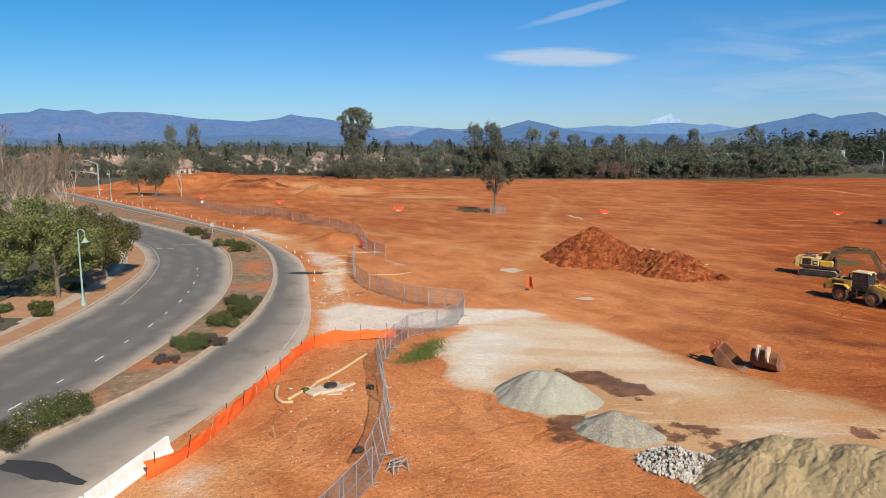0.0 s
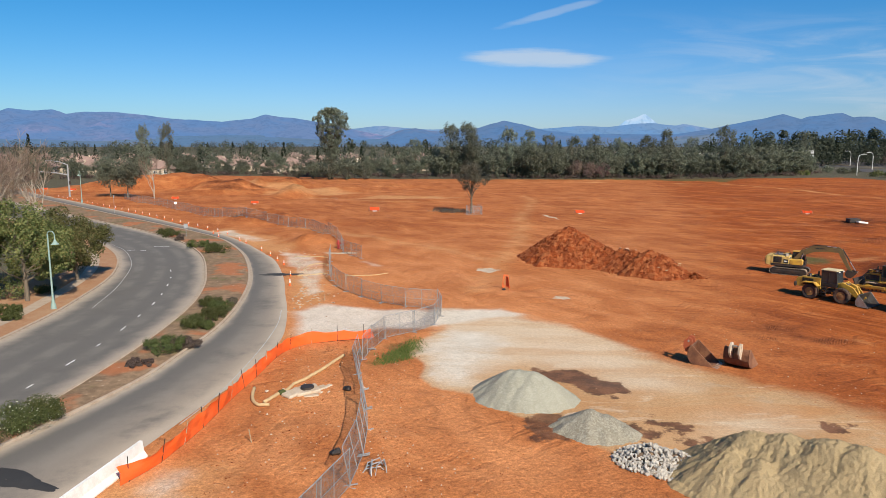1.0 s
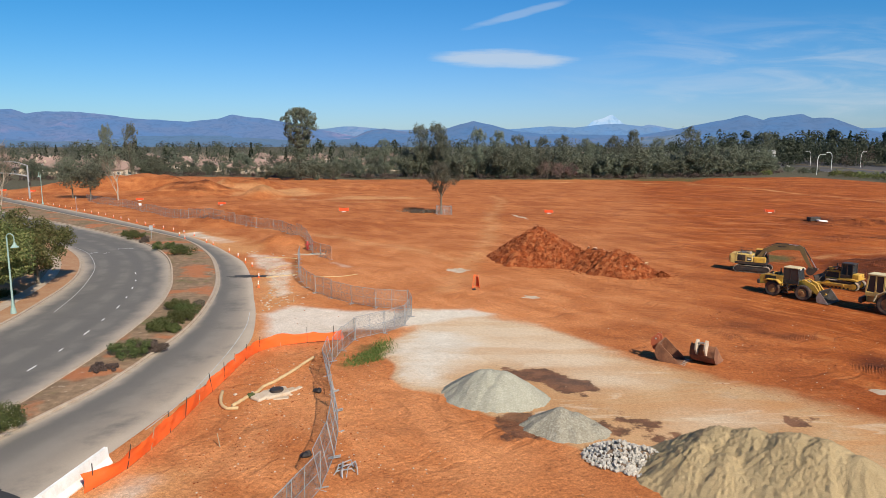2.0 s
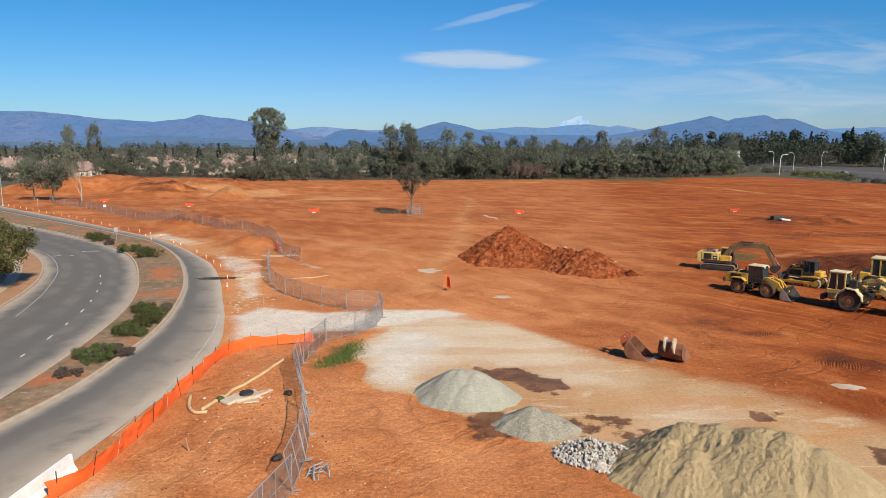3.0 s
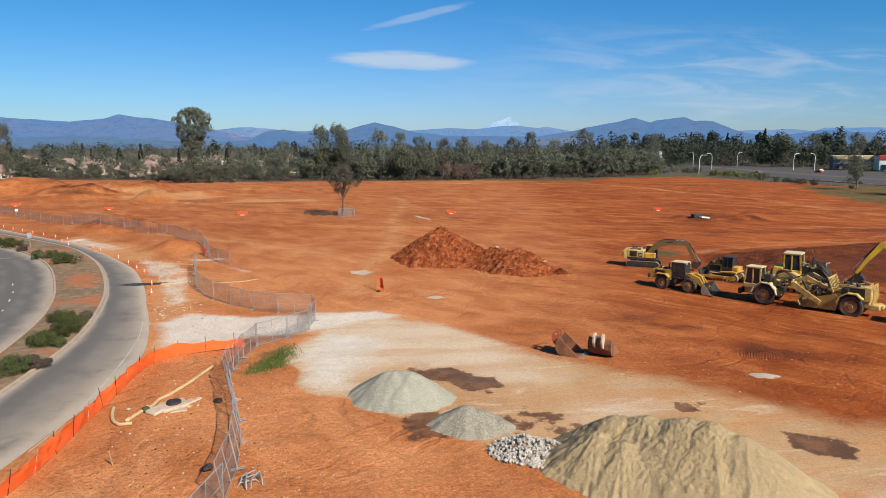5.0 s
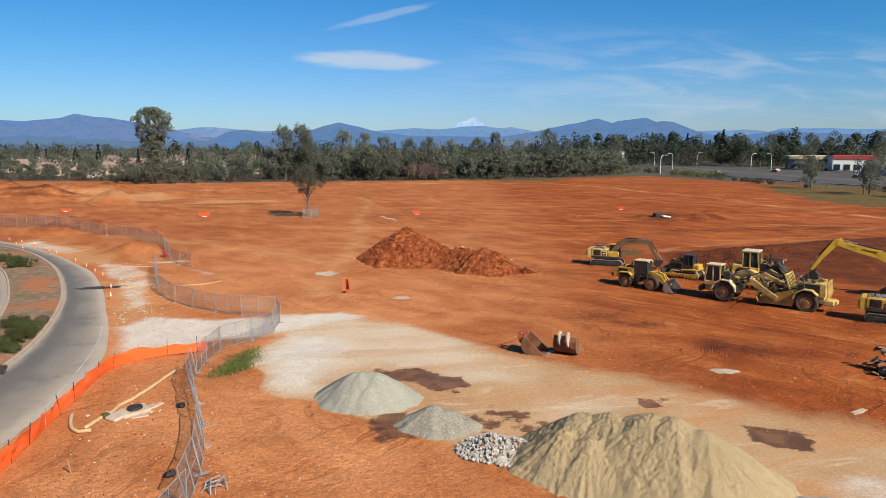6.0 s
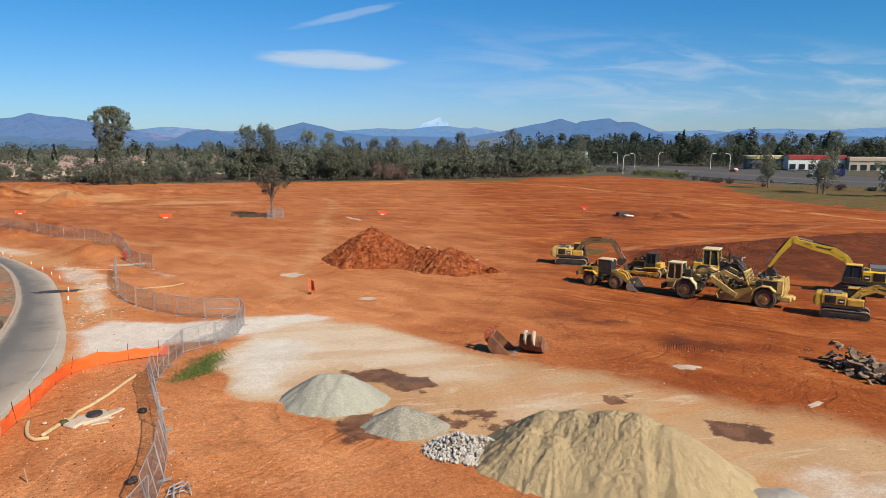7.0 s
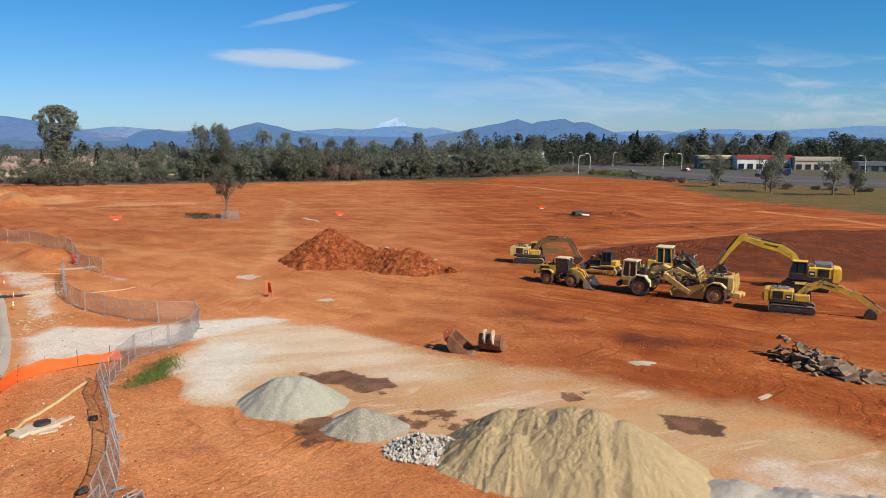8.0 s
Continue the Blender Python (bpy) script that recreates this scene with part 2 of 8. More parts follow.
    g = math_node(nt, "MULTIPLY_ADD", smooth(nt, fine, 0.28, 0.72), math_node(nt, "MULTIPLY_ADD", packed, -0.24, 0.46), math_node(nt, "MULTIPLY_ADD", packed, 0.12, 0.77))
    col = mix_col(nt, 1.0, col, node(nt, "ShaderNodeCombineColor", Red=g, Green=g, Blue=g), "MULTIPLY")
    speck = math_node(nt, "MULTIPLY_ADD", smooth(nt, noise_tex(nt, v, 15.0, 3, 0.7), 0.32, 0.68), math_node(nt, "MULTIPLY_ADD", packed, -0.16, 0.46), math_node(nt, "MULTIPLY_ADD", packed, 0.08, 0.77))
    col = mix_col(nt, 1.0, col, node(nt, "ShaderNodeCombineColor", Red=speck, Green=speck, Blue=speck), "MULTIPLY")
    vor = nt.nodes.new("ShaderNodeTexVoronoi")
    nt.links.new(v, vor.inputs["Vector"])
    vor.inputs["Scale"].default_value = 2.2
    pick = node(nt, "ShaderNodeSeparateColor", Color=vor.outputs[1])
    spot = math_node(nt, "MULTIPLY", smooth(nt, vor.outputs[0], 0.16, 0.08), smooth(nt, pick, 0.80, 0.84))
    col = mix_col(nt, math_node(nt, "MULTIPLY", spot, 0.55), col, (0.55, 0.36, 0.22))
    nt.links.new(col, b.inputs["Base Color"])
    h = math_node(nt, "ADD", math_node(nt, "MULTIPLY", clod, 1.2), math_node(nt, "MULTIPLY", fine, 0.5))
    h = math_node(nt, "SUBTRACT", h, math_node(nt, "MULTIPLY", ruts, 0.4))
    h = math_node(nt, "ADD", h, math_node(nt, "MULTIPLY", math_node(nt, "MULTIPLY", lines, yard), 1.6))
    h = math_node(nt, "ADD", h, math_node(nt, "MULTIPLY", math_node(nt, "MULTIPLY", tread, dark), 1.3))
    h = math_node(nt, "MULTIPLY", h, math_node(nt, "MULTIPLY_ADD", packed, -0.9, 1.0))
    bump(nt, b, h, 0.85, 0.13)
    return m


def asphalt_material():
    m, nt, b = material("asphalt", 0.9, 0, 0.25)
    v = where(nt)
    big, fine = noise_tex(nt, v, 0.25, 6, 0.65), noise_tex(nt, v, 25, 3)
    across = attr(nt, "across")     # 0 and 1 at the edges
    mid = math_node(nt, "MULTIPLY", math_node(nt, "MULTIPLY", across, math_node(nt, "SUBTRACT", 1.0, across)), 4.0)
    # tyre lanes, polished darker, and the dust that gathers beside them
    lane = math_node(nt, "ABSOLUTE", math_node(nt, "SINE", math_node(nt, "MULTIPLY", across, attr(nt, "lanes"))))
    col = mix_col(nt, smooth(nt, big, 0.3, 0.7), (0.115, 0.105, 0.095), (0.165, 0.15, 0.132))
    col = mix_col(nt, math_node(nt, "MULTIPLY", math_node(nt, "MULTIPLY", smooth(nt, lane, 0.3, 1.0), smooth(nt, big, 0.35, 0.65)), 0.5), col, (0.072, 0.069, 0.067))
    col = mix_col(nt, math_node(nt, "MULTIPLY", attr(nt, "dust"), smooth(nt, big, 0.2, 0.55)), col, (0.48, 0.385, 0.29))
    dust = smooth(nt, math_node(nt, "ADD", mid, math_node(nt, "MULTIPLY_ADD", big, 0.7, -0.35)), 0.62, 0.08)
    col = mix_col(nt, math_node(nt, "MULTIPLY", dust, 0.8), col, (0.40, 0.33, 0.26))
    g = math_node(nt, "MULTIPLY_ADD", fine, 0.4, 0.8)
    col = mix_col(nt, 1.0, col, node(nt, "ShaderNodeCombineColor", Red=g, Green=g, Blue=g), "MULTIPLY")
    nt.links.new(col, b.inputs["Base Color"])
    bump(nt, b, fine, 0.3, 0.01)
    return m


def chain_link_material():
    m, nt, b = material("chain_link", 0.6, 0.0, 0.4)
    b.inputs["Base Color"].default_value = (0.20, 0.205, 0.21, 1)
    v = node(nt, "ShaderNodeTexCoord", out=3)
    sx = nt.nodes.new("ShaderNodeSeparateXYZ")
    nt.links.new(v, sx.inputs[0])
    wires = []
    for sign in (1.0, -1.0):
        d = math_node(nt, "MULTIPLY_ADD", sx.outputs[2], sign, sx.outputs[0])
        w = math_node(nt, "ABSOLUTE", math_node(nt, "SUBTRACT", math_node(nt, "FRACT", math_node(nt, "MULTIPLY", d, 14.0)), 0.5))
        wires.append(math_node(nt, "LESS_THAN", w, 0.045))
    f = math_node(nt, "MAXIMUM", *wires)
    clear = node(nt, "ShaderNodeBsdfTransparent")
    mixed = node(nt, "ShaderNodeMixShader", i0=f, i1=clear, i2=b.outputs[0])
    nt.links.new(mixed, nt.nodes["Material Output"].inputs[0])
    return m


GROUND, ASPHALT = ground_material(), asphalt_material()
CONCRETE = worn("concrete", (0.36, 0.30, 0.235), (0.29, 0.215, 0.155), 0.9, amount=0.6, relief=0.3, spec=0.2)
KERB = worn("kerb_concrete", (0.40, 0.32, 0.245), (0.30, 0.21, 0.145), 0.9, amount=0.6, relief=0.3, spec=0.2)
FADED_PAINT = worn("faded_road_paint", (0.44, 0.43, 0.41), (0.24, 0.22, 0.2), 0.85, amount=0.8, grain=3.0)
WHITE_PAINT = worn("white_road_paint", (0.72, 0.72, 0.70), (0.35, 0.33, 0.3), 0.8, amount=0.6)
def median_material():
    """Dry soil with red clay showing, thin weeds and pale litter."""
    m, nt, b = material("median_soil", 0.95, 0, 0.1)
    v = where(nt)
    big, mid, fine = noise_tex(nt, v, 0.16, 4, 0.6), noise_tex(nt, v, 1.3, 6, 0.7), noise_tex(nt, v, 11, 3, 0.6)
    col = mix_col(nt, smooth(nt, mid, 0.35, 0.65), (0.17, 0.115, 0.072), (0.28, 0.185, 0.115))
    col = mix_col(nt, math_node(nt, "MULTIPLY", smooth(nt, big, 0.52, 0.62), 0.75), col, (0.40, 0.135, 0.055))
    col = mix_col(nt, math_node(nt, "MULTIPLY", smooth(nt, big, 0.46, 0.36), smooth(nt, mid, 0.42, 0.58)), col, (0.12, 0.115, 0.045))
    col = mix_col(nt, math_node(nt, "MULTIPLY", smooth(nt, noise_tex(nt, v, 2.6, 3, 0.5), 0.66, 0.72), 0.6), col, (0.42, 0.34, 0.25))
    g = math_node(nt, "MULTIPLY_ADD", fine, 0.8, 0.6)
    nt.links.new(mix_col(nt, 1.0, col, node(nt, "ShaderNodeCombineColor", Red=g, Green=g, Blue=g), "MULTIPLY"), b.inputs["Base Color"])
    bump(nt, b, math_node(nt, "ADD", mid, fine), 0.6, 0.06)
    return m


MEDIAN = median_material()
VERGE = earth("verge_soil", (0.31, 0.155, 0.08), (0.37, 0.225, 0.13), 1.5, 0.5, 0.05)
SAND = earth("sand", (0.42, 0.315, 0.175), (0.345, 0.255, 0.14), 1.6, 0.9, 0.16)
GRAVEL = earth("grey_gravel", (0.295, 0.28, 0.215), (0.245, 0.23, 0.175), 1.5, 0.9, 0.06, pebble=((0.40, 0.385, 0.32), 20))
DARK_GRAVEL = earth("dark_gravel", (0.27, 0.24, 0.18), (0.20, 0.175, 0.13), 1.5, 0.9, 0.08, pebble=((0.37, 0.345, 0.28), 14))
CLAY = earth("red_clay", (0.135, 0.025, 0.0075), (0.38, 0.088, 0.024), 2.2, 1.0, 0.3, pebble=((0.48, 0.165, 0.06), 2.6))
LIME_FINES = earth("lime_fines", (0.43, 0.385, 0.325), (0.35, 0.30, 0.245), 2.0, 0.7, 0.06)
LIME_DUST = earth("lime_dust", (0.50, 0.42, 0.33), (0.42, 0.30, 0.20), 2.0, 0.4, 0.04)
ROCK = worn("crushed_rock", (0.48, 0.44, 0.385), (0.27, 0.235, 0.195), 0.85, amount=0.7, relief=0.4, spec=0.2, vary=0.25)
CHAIN = chain_link_material()
GALV = worn("galvanised_steel", (0.33, 0.335, 0.34), (0.22, 0.19, 0.17), 0.55, 0.2, 0.6)
ORANGE = worn("orange_mesh", (0.80, 0.115, 0.016), (0.66, 0.14, 0.04), 0.65, amount=0.5, relief=0.3)
YELLOW = worn("machine_yellow", (0.62, 0.36, 0.045), (0.24, 0.125, 0.045), 0.5, amount=0.8, grain=5.0)
BOWL = worn("scraped_yellow", (0.40, 0.235, 0.055), (0.20, 0.10, 0.045), 0.7, amount=0.8, grain=4.0)
DUSTY_RIM = worn("dusty_rim", (0.38, 0.20, 0.06), (0.20, 0.10, 0.05), 0.75, amount=0.8, grain=3.0)
PALE_YELLOW = worn("faded_yellow", (0.62, 0.43, 0.13), (0.24, 0.135, 0.055), 0.6, amount=0.8, grain=6.0)
BRIGHT_YELLOW = worn("bright_yellow", (0.78, 0.49, 0.035), (0.42, 0.25, 0.07), 0.38, amount=0.55, grain=4.0)
CREAM = worn("cream_paint", (0.64, 0.53, 0.31), (0.38, 0.27, 0.14), 0.5, amount=0.6, grain=4.0)
BLACK_STEEL = worn("black_steel", (0.022, 0.021, 0.02), (0.09, 0.05, 0.03), 0.55, amount=0.6)
TYRE = worn("dusty_rubber", (0.028, 0.026, 0.025), (0.16, 0.08, 0.045), 0.9, amount=0.75, relief=0.4)
SHOE = worn("dusty_track_shoe", (0.36, 0.29, 0.22), (0.16, 0.09, 0.055), 0.7, 0.2, 0.7, relief=0.4)
RUST_RED = worn("red_primer_rust", (0.40, 0.085, 0.035), (0.24, 0.09, 0.04), 0.8, 0.0, 0.7, relief=0.4)
RUST = worn("rusty_steel", (0.13, 0.052, 0.028), (0.33, 0.155, 0.08), 0.85, 0.0, 0.7, relief=0.4)
DARK_BOOM = worn("dirty_dark_boom", (0.16, 0.10, 0.035), (0.09, 0.06, 0.04), 0.6, amount=0.6, grain=3.0)
BARE_STEEL = worn("worn_bare_steel", (0.42, 0.38, 0.33), (0.27, 0.15, 0.08), 0.5, 0.5, 0.6)
CHROME = worn("cylinder_rod", (0.62, 0.62, 0.62), (0.4, 0.36, 0.3), 0.25, 0.9, 0.3)
RED_PAINT = worn("red_paint", (0.40, 0.040, 0.038), (0.33, 0.10, 0.06), 0.5, amount=0.4)
WHITE = worn("white_paint", (0.78, 0.77, 0.74), (0.5, 0.44, 0.36), 0.6, amount=0.45)
GREY_PAINT = worn("grey_plastic", (0.12, 0.13, 0.15), (0.2, 0.15, 0.11), 0.5, amount=0.4)
GLASS, _gt, _gb = material("dark_cab_glass", 0.08, 0, 0.6)
_gb.inputs["Base Color"].default_value = (0.022, 0.034, 0.040, 1)
NET, _nt, _nb = material("orange_net", 0.7, 0, 0.2)
_nb.inputs["Base Color"].default_value = (0.66, 0.075, 0.02, 1)
_nt.links.new(node(_nt, "ShaderNodeMixShader", i0=smooth(_nt, noise_tex(_nt, where(_nt), 3.0, 3), 0.2, 0.5), i1=node(_nt, "ShaderNodeBsdfTransparent"), i2=_nb.outputs[0]), _nt.nodes["Material Output"].inputs[0])
CONE_ORANGE = worn("cone_orange", (0.80, 0.13, 0.02), (0.5, 0.13, 0.06), 0.6, amount=0.3)
OAK = foliage("oak_leaves", (0.095, 0.104, 0.070), (0.185, 0.190, 0.132), even_out=0.5)
EVERGREEN = foliage("evergreen_leaves", (0.036, 0.044, 0.029), (0.080, 0.088, 0.058), even_out=0.4)
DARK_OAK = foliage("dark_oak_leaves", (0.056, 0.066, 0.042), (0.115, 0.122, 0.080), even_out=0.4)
LONE = foliage("lone_tree_leaves", (0.095, 0.094, 0.064), (0.180, 0.172, 0.118), even_out=0.4)
DRY_STRIP = earth("dry_strip", (0.125, 0.105, 0.072), (0.165, 0.13, 0.088), 0.5, 0.5, 0.06)
RED_TWIG = foliage("reddish_twigs", (0.17, 0.105, 0.085), (0.29, 0.205, 0.17))
HIGHWAY = worn("highway_asphalt", (0.060, 0.055, 0.056), (0.085, 0.076, 0.073), 0.9, amount=0.7, grain=0.4)
GREY_PINE = foliage("grey_pine_needles", (0.125, 0.138, 0.095), (0.20, 0.212, 0.152), even_out=0.5)
CONIFER = foliage("conifer_needles", (0.022, 0.034, 0.018), (0.045, 0.06, 0.032))
GREEN = foliage("green_leaves", (0.085, 0.108, 0.030), (0.25, 0.24, 0.09), dead=(0.20, 0.16, 0.06))
SHRUB = foliage("shrub_leaves", (0.060, 0.078, 0.022), (0.130, 0.132, 0.045))
TWIG = foliage("dry_twigs", (0.24, 0.17, 0.125), (0.34, 0.25, 0.19))
PURPLE = foliage("dry_purple_twigs", (0.105, 0.078, 0.060), (0.18, 0.135, 0.105))
FAR_LEAF = foliage("far_leaves", (0.060, 0.064, 0.055), (0.105, 0.105, 0.088), even_out=0.3)
DRY_CROWN = foliage("leafless_crowns", (0.19, 0.150, 0.115), (0.27, 0.215, 0.165), even_out=0.3)
BLOSSOM = foliage("white_blossom", (0.55, 0.55, 0.40), (0.7, 0.68, 0.5))
BARK = bark("grey_bark", (0.10, 0.075, 0.055), (0.20, 0.16, 0.12))
PALE_BARK = bark("pale_bark", (0.26, 0.205, 0.155), (0.42, 0.345, 0.275))
TEAL = worn("teal_lamp_paint", (0.24, 0.34, 0.30), (0.27, 0.29, 0.25), 0.45, amount=0.4)
BLADE = foliage("weed_blades", (0.085, 0.125, 0.022), (0.17, 0.19, 0.05))
STRAW = worn("straw_wattle", (0.50, 0.36, 0.19), (0.40, 0.25, 0.12), 0.95, amount=0.7, relief=0.6)
DARK_ASPHALT = worn("dark_asphalt", (0.030, 0.029, 0.029), (0.045, 0.042, 0.04), 0.8, amount=0.5)
ASPHALT_AND_GAP = worn("asphalt_and_gap_shade", (0.115, 0.080, 0.056), (0.31, 0.20, 0.125), 0.9, amount=0.95, relief=0.5, vary=0.4)
STUCCO = worn("tan_stucco", (0.44, 0.355, 0.27), (0.38, 0.29, 0.205), 0.9, amount=0.3, vary=0.12)
ROOF = worn("tile_roof", (0.255, 0.17, 0.14), (0.20, 0.135, 0.11), 0.9, amount=0.6, relief=0.5, vary=0.15)
PALE_BOARD = worn("pale_broken_board", (0.60, 0.44, 0.25), (0.45, 0.27, 0.13), 0.9, amount=0.6)
PALE_STONE = worn("pale_dusty_stone", (0.50, 0.30, 0.19), (0.40, 0.17, 0.08), 0.95, amount=0.8, relief=0.5)
WOOD = worn("weathered_wood", (0.36, 0.26, 0.16), (0.24, 0.17, 0.11), 0.9, amount=0.6)
BLUE_PAINT = worn("blue_paint", (0.045, 0.06, 0.16), (0.09, 0.09, 0.14), 0.5, amount=0.4)

# ---- mesh helpers ----
def mesh_of(name, verts, faces, mat=None, smooth_shade=False):
    me = bpy.data.meshes.new(name)
    me.from_pydata([tuple(v) for v in verts], [], [tuple(f) for f in faces])
    if mat:
        me.materials.append(mat)
    if smooth_shade:
        me.polygons.foreach_set("use_smooth", [True] * len(me.polygons))
    me.update()
    return me


def thing(name, label, category, group="", kind="", at=(0, 0, 0), turn=0.0):
    """An Empty at a thing's base, which parents its parts."""
    ob = new(name)
    ob.empty_display_size = 0.3
    ob.matrix_basis = pose(*at, 0, 0, turn)
    return tagged(ob, label, category, group, kind)


class Shape:
    """Gathers verts and faces of one part."""

    def __init__(self):
        self.v, self.f = [], []

    def add(self, verts, faces, m=None):
        o = len(self.v)
        self.v += [tuple(m @ Vector(p)) for p in verts] if m else [tuple(p) for p in verts]
        self.f += [tuple(i + o for i in f) for f in faces]
        return self

    def box(self, c, s, ch=0.0, m=None, turn=0.0, tilt=0.0):
        """A box with chamfered edges: centre, size, chamfer; tilt about y, then turn about z."""
        x, y, z = (k / 2 for k in s)
        ch = min(ch, x * 0.9, y * 0.9, z * 0.9)
        place = pose(*c, 0, tilt, turn)
        if m:
            place = m @ place
        if ch <= 0:
            vs = [(i * x, j * y, k * z) for i in (-1, 1) for j in (-1, 1) for k in (-1, 1)]
            return self.add(vs, [(0, 1, 3, 2), (4, 6, 7, 5), (0, 4, 5, 1), (2, 3, 7, 6), (0, 2, 6, 4), (1, 5, 7, 3)], place)
        bm = bmesh.new()
        vs = [bm.verts.new(p) for i in (-1, 1) for j in (-1, 1) for k in (-1, 1)
              for p in ((i * x, j * (y - ch), k * (z - ch)), (i * (x - ch), j * y, k * (z - ch)), (i * (x - ch), j * (y - ch), k * z))]
        hull = bmesh.ops.convex_hull(bm, input=vs)
        bmesh.ops.dissolve_limit(bm, angle_limit=0.02, verts=bm.verts, edges=bm.edges)
        bm.verts.index_update()
        self.add([v.co.copy() for v in bm.verts], [[v.index for v in f.verts] for f in bm.faces], place)
        bm.free()
        return self

    def cyl(self, a, b, r, r2=None, n=12, caps=True, m=None):
        a, b = Vector(a), Vector(b)
        r2 = r if r2 is None else r2
        q = (b - a).to_track_quat("Z", "Y").to_matrix()
        vs = []
        for p, rad in ((a, r), (b, r2)):
            vs += [p + q @ Vector((rad * math.cos(2 * math.pi * i / n), rad * math.sin(2 * math.pi * i / n), 0)) for i in range(n)]
        fs = [(i, (i + 1) % n, n + (i + 1) % n, n + i) for i in range(n)]
        if caps:
            fs += [tuple(range(n - 1, -1, -1)), tuple(range(n, 2 * n))]
        return self.add(vs, fs, m)

    def tube(self, pts, r, n=8, r2=None, m=None):
        """A round bar along points, tapering to r2."""
        pts = [Vector([float(q) for q in p]) for p in pts]
        r2 = r if r2 is None else r2
        vs, fs, k = [], [], len(pts)
        ref = Vector((0.31, 0.2, 0.93))
        for i, p in enumerate(pts):
            d = (pts[min(i + 1, k - 1)] - pts[max(i - 1, 0)]).normalized()
            s = d.cross(ref)
            s = (s if s.length > 1e-3 else d.cross(Vector((1, 0, 0)))).normalized()
            t = d.cross(s)
            rad = float(r + (r2 - r) * i / max(k - 1, 1))
            vs += [p + rad * (math.cos(2 * math.pi * j / n) * s + math.sin(2 * math.pi * j / n) * t) for j in range(n)]
        for i in range(k - 1):
            fs += [(i * n + j, (i + 1) * n + j, (i + 1) * n + (j + 1) % n, i * n + (j + 1) % n) for j in range(n)]
        fs += [tuple(range(n)), tuple(range((k - 1) * n, k * n))[::-1]]
        return self.add(vs, fs, m)

    def plate(self, outline, y0, y1, m=None):
        """An outline in x and z, drawn out from y0 to y1."""
        n = len(outline)
        vs = [(x, y0, z) for x, z in outline] + [(x, y1, z) for x, z in outline]
        area = sum(outline[i][0] * outline[(i + 1) % n][1] - outline[(i + 1) % n][0] * outline[i][1] for i in range(n))
        fs = [tuple(range(n)), tuple(range(2 * n - 1, n - 1, -1))] + [(i, n + i, n + (i + 1) % n, (i + 1) % n) for i in range(n)]
        if area < 0:
            fs = [f[::-1] for f in fs]
        return self.add(vs, fs, m)

    def lathe(self, profile, n=24, m=None):
        """(radius, y) turned about the y axis."""
        k = len(profile)
        vs = [(r * math.cos(2 * math.pi * i / n), y, r * math.sin(2 * math.pi * i / n)) for i in range(n) for r, y in profile]
        fs = [(i * k + j, i * k + (j + 1) % k, ((i + 1) % n) * k + (j + 1) % k, ((i + 1) % n) * k + j) for i in range(n) for j in range(k)]
        return self.add(vs, fs, m)

    def part(self, name, mat, parent=None, label="", round_shade=False, kind=""):
        ob = new(name, mesh_of(name, self.v, self.f, mat, round_shade))
        ob.parent = parent
        return tagged(ob, label, kind=kind)


def spline(pts, step):
    """A smooth curve through plan points, sampled every step metres."""
    p = np.array(pts, float)
    p = np.vstack([2 * p[0] - p[1], p, 2 * p[-1] - p[-2]])
    out = []
    for a, b, c, d in zip(p, p[1:], p[2:], p[3:]):
        n = max(2, int(np.linalg.norm(c - b) / step))
        t = np.linspace(0, 1, n, endpoint=False)[:, None]
        out.append(0.5 * (2 * b + (c - a) * t + (2 * a - 5 * b + 4 * c - d) * t ** 2 + (3 * b - a - 3 * c + d) * t ** 3))
    return np.vstack(out + [p[-2:-1]])


def even(curve, n):
    s = np.r_[0, np.cumsum(np.linalg.norm(np.diff(curve, axis=0), axis=1))]
    t = np.linspace(0, s[-1], n)
    return np.stack([np.interp(t, s, curve[:, i]) for i in range(curve.shape[1])], 1)


def offset(curve, d):
    """A plan curve moved d metres to its right."""
    t = np.gradient(curve, axis=0)
    t /= np.linalg.norm(t, axis=1)[:, None]
    return curve + d * np.stack([t[:, 1], -t[:, 0]], 1)


def inside(poly, x, y):
    """How far inside a plan polygon (minus: outside)."""
    p = np.array(poly, float)
    q = np.roll(p, -1, 0)
    dist, odd = np.full(x.shape, 1e9), np.zeros(x.shape, bool)
    for (ax, ay), (bx, by) in zip(p, q):
        ex, ey = bx - ax, by - ay
        t = np.clip(((x - ax) * ex + (y - ay) * ey) / (ex * ex + ey * ey), 0, 1)
        dist = np.minimum(dist, np.hypot(x - ax - t * ex, y - ay - t * ey))
        if ay != by:
            odd ^= ((ay > y) != (by > y)) & (x < (bx - ax) * (y - ay) / (by - ay) + ax)
    return np.where(odd, dist, -dist)


def along(line, x, y):
    """Distance from a plan line."""
    p, dist = np.array(line, float), np.full(x.shape, 1e9)
    for (ax, ay), (bx, by) in zip(p, p[1:]):
        ex, ey = bx - ax, by - ay
        t = np.clip(((x - ax) * ex + (y - ay) * ey) / (ex * ex + ey * ey), 0, 1)
        dist = np.minimum(dist, np.hypot(x - ax - t * ex, y - ay - t * ey))
    return dist


TABLES = {}


